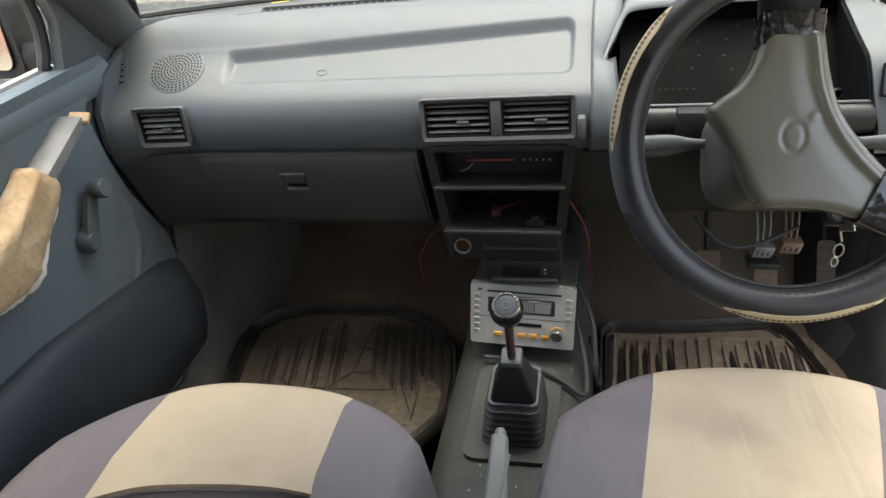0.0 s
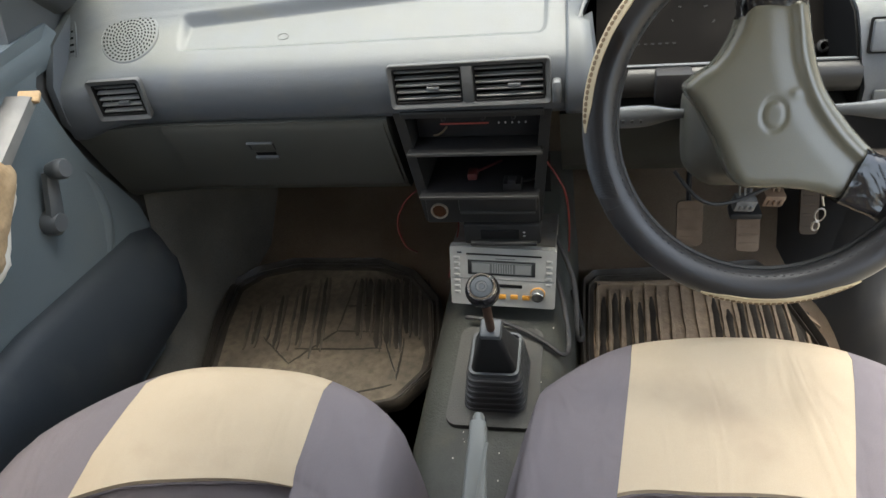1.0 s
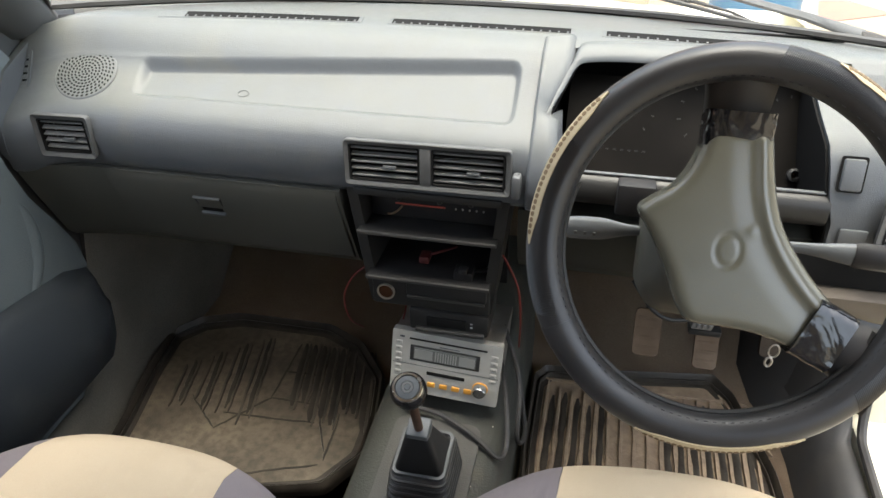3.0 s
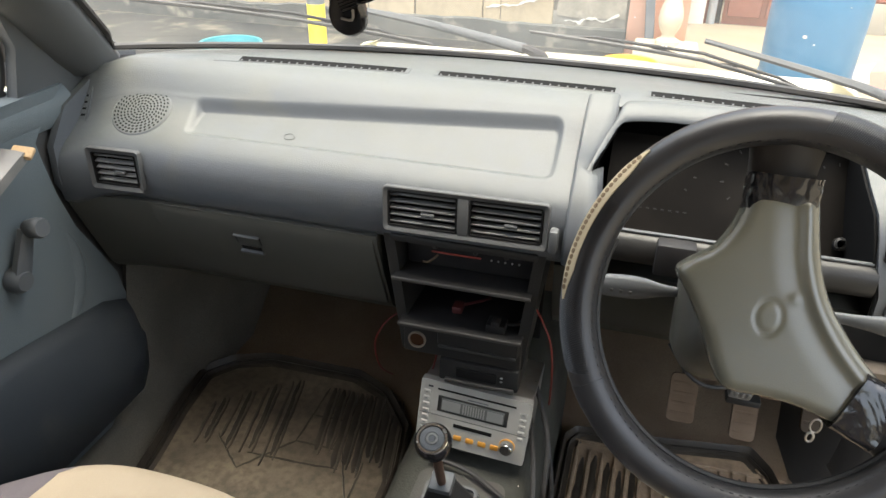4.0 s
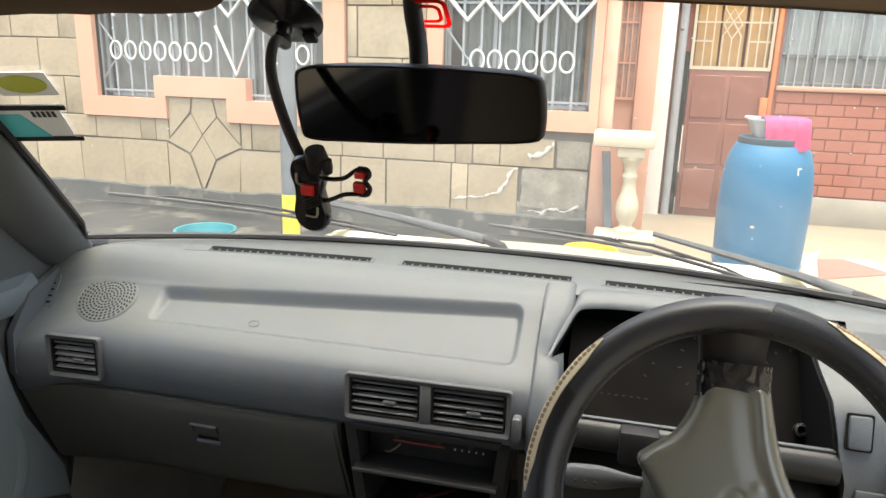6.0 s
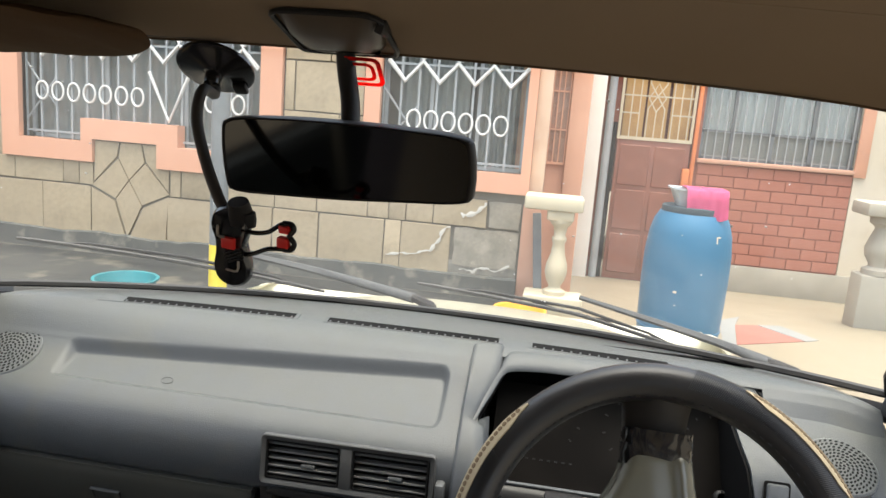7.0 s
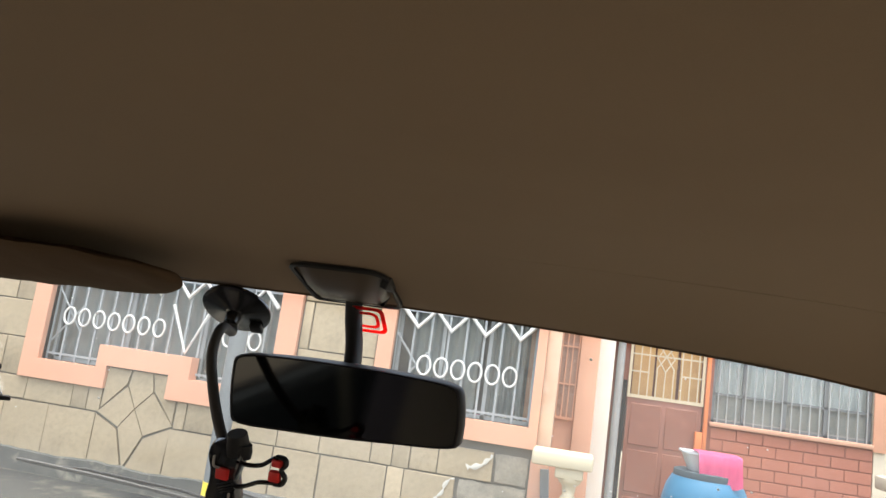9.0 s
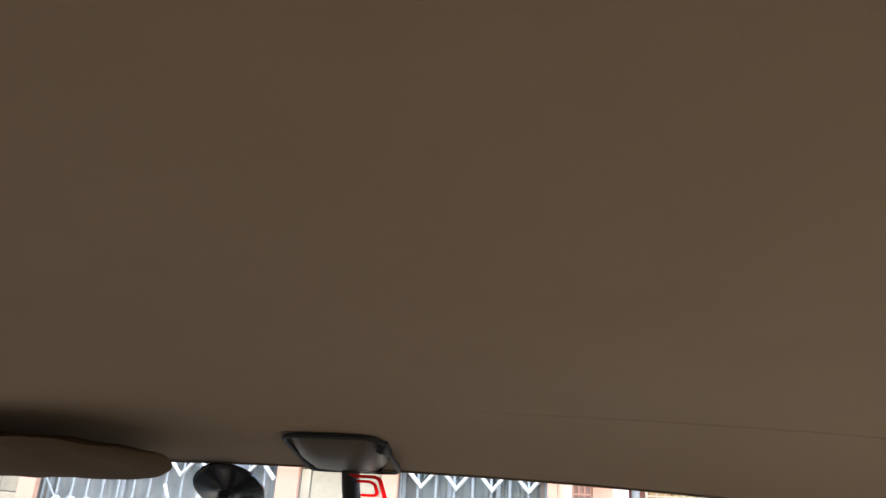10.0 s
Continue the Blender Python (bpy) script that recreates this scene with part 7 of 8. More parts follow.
# rear-view mirror
mirror = thing("rear_view_mirror", (0.0, -0.17, 1.33), "black rear-view mirror on a curved stalk under a taupe cover", "mirror")
MM = facing(0.021, -0.178, 1.221, -9, -9) @ pose(0, 0, 0, 0, 0, 1.5) @ Matrix.Diagonal((1.04, 1.02, 1, 1))
ol = smooth_line([(x, y, 0) for x, y in ((-0.122, -0.022), (-0.122, 0.018), (-0.112, 0.031), (-0.06, 0.035), (0.0, 0.036), (0.06, 0.035), (0.112, 0.031), (0.122, 0.018), (0.122, -0.022), (0.112, -0.033), (0.06, -0.035), (0.0, -0.036), (-0.06, -0.035), (-0.112, -0.033))], 3, True)
ol = [Vector((p.x, p.y * (1.0 - 0.9 * p.x), 0)) for p in ol]
bm = bmesh.new()
loft(bm, [[MM @ Vector((p.x * s, p.y * s, z)) for p in ol] for s, z in ((0.7, -0.030), (0.95, -0.022), (1.0, -0.008), (1.0, 0.002), (0.985, 0.004), (0.955, 0.002))])
part("housing", bm, M_BLACK, mirror, "black mirror housing", 50)
bm = bmesh.new()
plate(bm, [(p.x * 0.965, p.y * 0.93) for p in ol], 0.001, MM @ pose(0, 0, 0.0022))
part("mirror_face", bm, M_MIRROR, mirror, "mirror face tinted dark to dim its reflection")
bm = bmesh.new()
tube(bm, smooth_line([(0.010, -0.150, 1.330), (0.012, -0.148, 1.305), (0.018, -0.150, 1.275), (0.022, -0.160, 1.245), (0.022, -0.168, 1.225)], 5), 0.0125, 12, flat=0.7)
part("stalk", bm, M_BLACK, mirror, "black curved stalk", 60)
bm = bmesh.new()
rings = []
for z, x0, x1, y0, y1 in ((1.364, -0.030, 0.064, -0.262, -0.14), (1.348, -0.031, 0.062, -0.240, -0.14), (1.330, -0.029, 0.054, -0.208, -0.143), (1.320, -0.020, 0.046, -0.187, -0.146)):
    rings.append([Vector((x, y, z)) for x, y in rounded(x0, y0, x1, y1, 0.014 + 0.3 * (1.364 - z), 5)])
loft(bm, rings)
part("cover", bm, M_MOUNT, mirror, "taupe plastic mirror mount cover", 40)
bm = bmesh.new()
tube(bm, [Vector((x, y, 1.3215 + 0.0375 * (1 - math.exp((min(y, -0.15) + 0.15) / 0.095)))) for x, y in rounded(-0.0330, -0.239, 0.0620, -0.141, 0.018, 5)], 0.0026, 6, True)
part("cover_gasket", bm, M_BLACK, mirror, "dark gasket round the cover")
part("clip", cube((-0.004, -0.016, -0.006), (0.004, 0.016, 0.010), 0.002, 2, Matrix.Translation((0.0605, -0.205, 1.338)) @ pose(0, 0, 0, 0, 18)), M_BLACK, mirror, "black clip on the cover")

# sun visor folded up on the passenger's side
visor = thing("sun_visor", (-0.33, -0.2, 1.32), "brown vinyl sun visor folded up against the headliner", "sun visor")
bm = bmesh.new()
rings = []
for k in range(37):
    t = (k / 36) ** 1.6
    x = -0.140 - 0.40 * t
    e = math.sqrt(max(0.0, 1 - (1 - min(1.0, t / 0.30)) ** 2)) * (1.0 if t < 0.9 else math.sqrt(max(0.0, 1 - ((t - 0.9) / 0.1) ** 2))) + 0.03
    yc, zc = -0.243 - 0.03 * t, 1.3165 - 0.008 * t
    d = Vector((0, -0.072 * e, 0.012 * e))
    th = 0.011 * (0.3 + 0.7 * min(e, 1.0))
    rings.append([Vector((x, yc, zc)) + d * math.cos(a) + Vector((0, 0.15, 1)).normalized() * th * math.sin(a) for a in (2 * math.pi * j / 20 for j in range(20))])
loft(bm, rings)
for v in bm.verts:
    v.co.z += 0.003 * noise.noise(v.co * 22) + 0.0016 * noise.noise(Vector((v.co.x * 50, v.co.y * 18, 3)))
part("blade", bm, M_VISOR, visor, "wrinkled brown vinyl blade", 70)
bm = bmesh.new()
tube(bm, smooth_line([(-0.49, -0.20, 1.315), (-0.50, -0.19, 1.30), (-0.515, -0.215, 1.30)], 4), 0.006, 8)
part("hinge", bm, M_BLACK, visor)

# phone holder: suction cup, gooseneck, cradle, jaws
ph = thing("phone_holder", (-0.127, -0.138, 1.301), "black gooseneck phone holder with red pads stuck to the windscreen", "phone holder")
CM = screen_pose(-0.268, 0.955, 0.002)
bm = bmesh.new()
lathe(bm, ((0, 0), (0.0375, 0.0), (0.038, 0.003), (0.033, 0.0055), (0.012, 0.008), (0.0085, 0.011), (0.0075, 0.022), (0, 0.023)), CM, 36)
cup = part("suction_cup", bm, M_GLOSS, ph, "glossy black suction cup")
part("lever", cube((-0.007, -0.010, 0.006), (0.007, 0.004, 0.012), 0.002, 2, CM @ pose(0.020, -0.018, 0)), M_BLACK, cup)
bm = bmesh.new()
tube(bm, smooth_line([CM @ Vector((0.0, 0.0, 0.015)), CM @ Vector((0.004, -0.004, 0.030)), (-0.1115, -0.190, 1.276), (-0.110, -0.203, 1.250), (-0.0965, -0.212, 1.214), (-0.077, -0.222, 1.180), (-0.063, -0.228, 1.166)], 6), 0.0052, 10)
part("gooseneck", bm, M_RUBBER, ph, "black gooseneck", 60)
HM = facing(-0.057, -0.235, 1.146, -12, -6) @ pose(0, 0, 0, 0, 0, -3) @ Matrix.Diagonal((0.78, 0.78, 0.78, 1))
bm = bmesh.new()
tube(bm, [HM @ Vector((0.006, 0.048, -0.004)), HM @ Vector((0.006, 0.024, -0.010))], [0.009, 0.012], 12)
part("socket", bm, M_BLACK, ph)
bm = bmesh.new()
lathe(bm, ((0, -0.008), (0.009, -0.008), (0.010, 0.0), (0.009, 0.008), (0, 0.008)), HM @ Matrix.Translation((0.016, 0.028, -0.006)) @ pose(0, 0, 0, 90), 16)
part("lock_nut", bm, M_BLACK, ph)
bm = bmesh.new()
peanut = smooth_line([(x, y, 0) for x, y in ((-0.012, 0.040), (0.004, 0.042), (0.018, 0.034), (0.0205, 0.018), (0.0165, 0.000), (0.0185, -0.014), (0.0220, -0.030), (0.0165, -0.047), (0.000, -0.054), (-0.0165, -0.047), (-0.0215, -0.030), (-0.0185, -0.014), (-0.0180, 0.004), (-0.0245, 0.020), (-0.023, 0.033))], 4, True)
loft(bm, [[HM @ Vector((p.x * s, p.y * s, z - 0.006 * smoothstep(0.0, 0.04, p.y))) for p in peanut] for s, z in ((0.85, -0.010), (1.0, -0.005), (1.0, 0.004), (0.93, 0.009), (0.80, 0.0078))])
cr = part("cradle", bm, M_GLOSS, ph, "glossy black cradle", 40)
part("red_pad", cube((-0.009, -0.005, 0.006), (0.008, 0.009, 0.0115), 0.002, 2, HM), M_RED, cr, "red pad")
for k in range(4):
    part("grip_rib", cube((-0.011, -0.020 + k * 0.0034, 0.006), (0.011, -0.0182 + k * 0.0034, 0.0102), 0.0006, 1, HM @ pose(0, 0, 0, 0, 0, 24)), M_BLACK, cr)
bm = bmesh.new()
tube(bm, smooth_line([HM @ Vector((-0.004, -0.030, 0.0105)), HM @ Vector((0.010, -0.030, 0.0105)), HM @ Vector((0.012, -0.018, 0.0105))], 3), 0.0012, 6)
tube(bm, smooth_line([HM @ Vector((-0.012, 0.022, 0.0105)), HM @ Vector((-0.012, 0.010, 0.0105)), HM @ Vector((-0.004, 0.009, 0.0105))], 3), 0.0012, 6)
part("bright_line", bm, M_STEEL, cr)
for pts in (((0.014, 0.017), (0.030, 0.017), (0.046, 0.021), (0.060, 0.0315), (0.067, 0.0335)), ((0.016, -0.012), (0.028, -0.008), (0.044, 0.000), (0.060, 0.003), (0.071, 0.005))):
    bm = bmesh.new()
    tube(bm, smooth_line([HM @ Vector((x, y, 0.002)) for x, y in pts], 5), 0.0021, 8, flat=1.5)
    part("jaw_arm", bm, M_GLOSS, ph, "curved black jaw arm", 60)
bm = bmesh.new()
tube(bm, smooth_line([HM @ Vector((x, y, 0.001)) for x, y in ((0.064, 0.034), (0.073, 0.034), (0.0765, 0.028), (0.071, 0.020), (0.0765, 0.012), (0.073, 0.005), (0.064, 0.004))], 4), 0.0024, 8, flat=1.6)
part("jaw", bm, M_BLACK, ph, "black double-hooked jaw", 60)
for x0, y0, x1, y1 in ((0.060, 0.0235, 0.0725, 0.0325), (0.0575, 0.0060, 0.0715, 0.0185)):
    part("red_pad", cube((x0, y0, -0.002), (x1, y1, 0.0075), 0.0022, 2, HM), M_RED, ph, "red jaw pad")

# ---- outside ----
# ground: one sheet to the horizon, sunk a little under the porch
PX0, PX1 = 0.34, 5.0


def porch_z(y):
    """The porch floor falls gently towards its rear wall."""
    return 0.012 - 0.24 * min(max((y - 4.3) / 2.3, 0.0), 1.0)


bm = bmesh.new()
gx = (-400, -40, -8, -2, PX0 - 0.01, PX0, PX1, PX1 + 0.01, 8, 40, 400)
gy = (-400, -40, -8, -2, 2, 3.15, 3.16, 4.3, 6.6, 8.0, 8.01, 40, 400)
loft(bm, [[Vector((x, y, porch_z(y) - 0.06 if PX0 <= x <= PX1 and 3.16 <= y <= 8.0 else 0)) for x in gx] for y in gy], False)
setting("ground", bm, M_GROUND, "worn concrete yard, patched and dusty", "ground")
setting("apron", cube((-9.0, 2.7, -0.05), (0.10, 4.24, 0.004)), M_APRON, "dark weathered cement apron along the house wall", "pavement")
bm = bmesh.new()
loft(bm, [[Vector((PX0 - 0.02, y, porch_z(y))), Vector((PX1 + 0.02, y, porch_z(y))), Vector((PX1 + 0.02, y, porch_z(y) - 0.05)), Vector((PX0 - 0.02, y, porch_z(y) - 0.05))] for y in (3.14, 3.6, 4.0, 4.3, 4.9, 5.6, 6.6)])
setting("porch_floor", bm, M_PORCH, "polished ochre cement porch floor", "floor")
bm = bmesh.new()
plate(bm, [(1.53, 4.24), (1.68, 4.305), (1.91, 4.01), (1.43, 3.74)][::-1], 0.004, Matrix.Translation((0, 0, 0.013)))
setting("floor_inlay", bm, M_INLAYRED, "dull red star inlay in the porch floor", "floor inlay")
bm = bmesh.new()
for pts in ([(1.445, 4.33), (1.615, 4.50), (1.525, 4.235), (1.425, 3.735), (1.35, 3.78)], [(1.69, 4.31), (1.86, 4.36), (2.02, 4.08), (1.92, 4.01)]):
    plate(bm, pts[::-1], 0.0035, Matrix.Translation((0, 0, 0.013)))
setting("floor_inlay", bm, M_INLAYGREY, "grey star points in the porch floor", "floor inlay")

house = thing("house", (-1.5, 5.0, 0.0), "stone-clad house with salmon window surrounds and steel grilles", "house")
FY = 4.30
# walls behind the cladding
LW = (-3.945, -1.977, 0.87, 2.05)
RWN = (-1.077, -0.035, 0.91, 2.05)
bm = bmesh.new()
for x0, x1, z0, z1 in ((-9.0, LW[0], 0.0, 3.1), (LW[0], LW[1], 0.0, LW[2]), (LW[0], LW[1], LW[3], 3.1), (LW[1], RWN[0], 0.0, 3.1), (RWN[0], RWN[1], 0.0, RWN[2]), (RWN[0], RWN[1], RWN[3], 3.1), (RWN[1], 0.125, 0.0, 3.1)):
    box(bm, (x0, FY, z0), (x1, FY + 0.22, z1))
wall = part("front_wall", bm, M_MORTAR, house, "mortar-jointed stone front wall")
part("raised_wall", cube((-3.41, FY + 0.004, 0.87), (-2.63, FY + 0.2, 1.04)), M_MORTAR, house)
# the salmon recess beside the porch, with its pier
part("return_wall", cube((-0.10, FY + 0.222, 0.0), (0.06, 4.698, 3.1)), M_SURROUND, house, "salmon painted return wall")
part("recess_wall", cube((-0.10, 4.70, 0.0), (0.258, 4.86, 3.1)), M_SURROUND, house, "salmon wall set back beside the porch")
part("salmon_pier", cube((0.260, 4.64, -0.2), (0.402, 6.45, 3.1), 0.008), M_SURROUND, house, "salmon painted pier")
bm = bmesh.new()
for x0, x1, z0, z1 in ((0.43, 0.755, -0.3, 3.1), (0.755, 1.50, 2.25, 3.1), (1.50, 1.56, -0.3, 3.1), (1.56, 3.0, -0.3, 1.02), (1.56, 3.0, 2.1, 3.1)):
    box(bm, (x0, 6.62, z0), (x1, 6.82, z1))
back = part("porch_wall", bm, M_BRICKJOINT, house, "porch wall")
part("porch_end_wall", cube((3.0, 6.60, -0.3), (5.0, 6.82, 3.1)), M_CREAMWALL, house, "stained cream porch wall")
part("porch_side_wall", cube((5.002, 2.9, -0.3), (5.2, 6.82, 3.1)), M_CREAMWALL, house, "cream porch side wall")
bm = bmesh.new()
box(bm, (-9.2, 4.1, 3.1), (0.10, 9.5, 3.22), 0.02)
part("roof_slab", bm, M_CREAMWALL, house)
# plinth band at the foot, its top edge flaking unevenly
bm = bmesh.new()
rows = []
for k in range(181):
    x = -9.0 + 9.0 * k / 180
    top = 0.155 - 0.012 * x / 4 + 0.022 * noise.noise(Vector((x * 2.3, 0, 4))) + 0.012 * noise.noise(Vector((x * 9, 0, 1)))
    rows.append([Vector((x, FY - 0.001, 0.0)), Vector((x, FY - 0.040, 0.0)), Vector((x, FY - 0.036, top - 0.012)), Vector((x, FY - 0.022, top)), Vector((x, FY - 0.001, top))])
loft(bm, rows)
part("plinth", bm, M_PLINTH, house, "dark weathered plinth with flaking patches")
# painted wall strip at the corner
part("corner_paint", cube((0.032, FY - 0.012, 0.05), (0.127, FY - 0.001, 3.05), 0.002), M_PEACH, house, "pale peach corner strip")
part("corner_foot", cube((0.004, FY - 0.016, 0.0), (0.127, FY - 0.013, 0.70), 0.001), M_PINK, house, "salmon foot of the corner")

# cladding stones
rnd = random.Random(5)


def stone_mesh(w, h):
    bm = bmesh.new()
    box(bm, (-w / 2, -0.010, -h / 2), (w / 2, 0.012, h / 2), 0.003, 1)
    for v in bm.verts:
        v.co += Vector((rnd.uniform(-1, 1) * 0.003, rnd.uniform(-1, 1) * 0.0015, rnd.uniform(-1, 1) * 0.003))
    return mesh_of("stone", bm, M_STONE, 30)


STONES = {}


def stone(x0, x1, z0, z1):
    key = (round(x1 - x0, 2), round(z1 - z0, 2))
    if key not in STONES:
        STONES[key] = stone_mesh(*key)
    piece("stone", STONES[key], wall, ((x0 + x1) / 2, FY - 0.012, (z0 + z1) / 2))


def course(x0, x1, z0, z1, widths):
    x, i = x0, 0
    while x < x1 - 0.06:
        w = min(widths[i % len(widths)], x1 - x)
        if x1 - x - w < 0.10:
            w = x1 - x
        stone(x + 0.005, x + w - 0.005, z0 + 0.005, z1 - 0.005)
        x += w
        i += 1


def row(z0, z1, *xs):
    """One course of stones between the given joints."""
    for a, b in zip(xs, xs[1:]):
        stone(a + 0.005, b - 0.005, z0 + 0.005, z1 - 0.005)


row(0.14, 0.533, -6.2, -5.8, -5.42, -5.0, -4.62, -4.18, -3.775, -3.36)
row(0.533, 0.715, -6.2, -5.75, -5.3, -4.95, -4.45, -4.011, -3.592, -3.456, -3.335)
row(0.14, 0.50, -2.715, -2.31, -1.863, -1.50, -0.996, -0.869, -0.50)
row(0.50, 0.71, -2.69, -2.603, -2.29, -1.85, -1.52, -1.131, -0.97, -0.84, -0.64, -0.25)
for k in range(5):
    z = 0.715 + k * 0.30
    course(-6.2, -4.10, z, z + 0.30, (0.42, 0.5, 0.36) if k % 2 else (0.3, 0.46, 0.4))
for (z0, z1), joint in zip(((0.71, 0.92), (0.92, 1.228), (1.228, 1.59), (1.59, 1.92), (1.92, 2.2)), (-1.50, -1.38, -1.724, -1.46, -1.60)):
    row(z0, z1, -1.80, joint, -1.20)


def poly_stone(pts):
    bm = bmesh.new()
    cx, cz = sum(p[0] for p in pts) / len(pts), sum(p[1] for p in pts) / len(pts)
    s = [(cx + (x - cx) * 0.96, cz + (z - cz) * 0.96) for x, z in pts]
    plate(bm, s, 0.022, Matrix(((1, 0, 0, 0), (0, 0, -1, FY), (0, 1, 0, 0), (0, 0, 0, 1))))
    bevel_all(bm, 0.003, 1, 40)
    part("stone", bm, M_STONE, wall)


C, L, R = (-3.033, 0.599), (-3.350, 0.536), (-2.690, 0.515)
LT, LB, RT_, RB = (-3.122, 0.765), (-3.148, 0.444), (-2.901, 0.741), (-2.924, 0.408)
for pts in ([LT, L, LB, C], [C, RT_, R, RB], [LT, (-3.105, 0.885), (-2.93, 0.885), RT_, C], [LB, C, RB, (-3.048, 0.145)],
            [(-3.355, 0.525), (-3.155, 0.435), (-3.06, 0.145), (-3.355, 0.145)], [(-2.70, 0.505), (-2.918, 0.398), (-3.036, 0.145), (-2.72, 0.145)],
            [(-3.33, 0.56), (-3.132, 0.775), (-3.115, 0.885), (-3.32, 0.885)], [(-2.70, 0.53), (-2.893, 0.75), (-2.925, 0.885), (-2.80, 0.885), (-2.79, 0.70), (-2.70, 0.70)]):
    poly_stone(pts)


# bare cement blocks at the corner, where the cladding has broken away
def bare_block(x0, x1, z0, z1, seed):
    bm = bmesh.new()
    box(bm, (x0, FY - 0.016, z0), (x1, FY + 0.004, z1))
    bmesh.ops.subdivide_edges(bm, edges=[e for e in bm.edges if e.calc_length() > 0.1], cuts=9, use_grid_fill=True)
    for v in bm.verts:
        v.co += Vector((0.012 * noise.noise(v.co * 14 + Vector((seed, 0, 0))), 0.004 * noise.noise(v.co * 30), 0.010 * noise.noise(v.co * 12 + Vector((0, seed, 0)))))
    part("bare_block", bm, M_CEMENT, house, "bare grey cement block", 60)


bare_block(-0.475, -0.012, 0.215, 0.492, 2)
bare_block(-0.235, -0.012, 0.510, 0.70, 7)
bm = bmesh.new()
box(bm, (-0.98, FY - 0.012, 0.125), (-0.01, FY + 0.002, 0.235))
bmesh.ops.subdivide_edges(bm, edges=[e for e in bm.edges if e.calc_length() > 0.2], cuts=24, use_grid_fill=True)
for v in bm.verts:
    v.co.z += 0.03 * noise.noise(v.co * 7) * (v.co.z > 0.2)
part("render_patch", bm, M_PATCH, house, "flaking grey and white render at the wall's foot", 60)


# the ragged white lip of the broken render
def flakes(pts, w, seed):
    line = smooth_line([(x, FY - 0.036, z) for x, z in pts], 9)
    line = [p + Vector((0.016 * noise.noise(p * 21 + Vector((seed, 0, 0))), 0, 0.016 * noise.noise(p * 27))) for p in line]
    wide = [w * (0.15 + 1.7 * abs(noise.noise(p * 15 + Vector((0, seed, 0))))) for p in line]
    bm = bmesh.new()
    tube(bm, line, wide, 8, flat=0.15)
    part("chipped_edge", bm, M_CHIP, house, "chipped white render edge", 60)


flakes([(-0.97, 0.245), (-0.86, 0.262), (-0.74, 0.275), (-0.63, 0.32), (-0.575, 0.40), (-0.545, 0.47), (-0.50, 0.50)], 0.016, 3)
flakes([(-0.42, 0.585), (-0.36, 0.60), (-0.30, 0.63), (-0.265, 0.69)], 0.030, 8)
flakes([(-0.42, 0.195), (-0.33, 0.185), (-0.25, 0.215), (-0.16, 0.20), (-0.06, 0.245)], 0.011, 5)


# windows in the stone wall
def strip(bm, x0, x1, z0, z1, proud=0.05):
    box(bm, (x0, FY - proud, z0), (x1, FY + 0.06, z1))


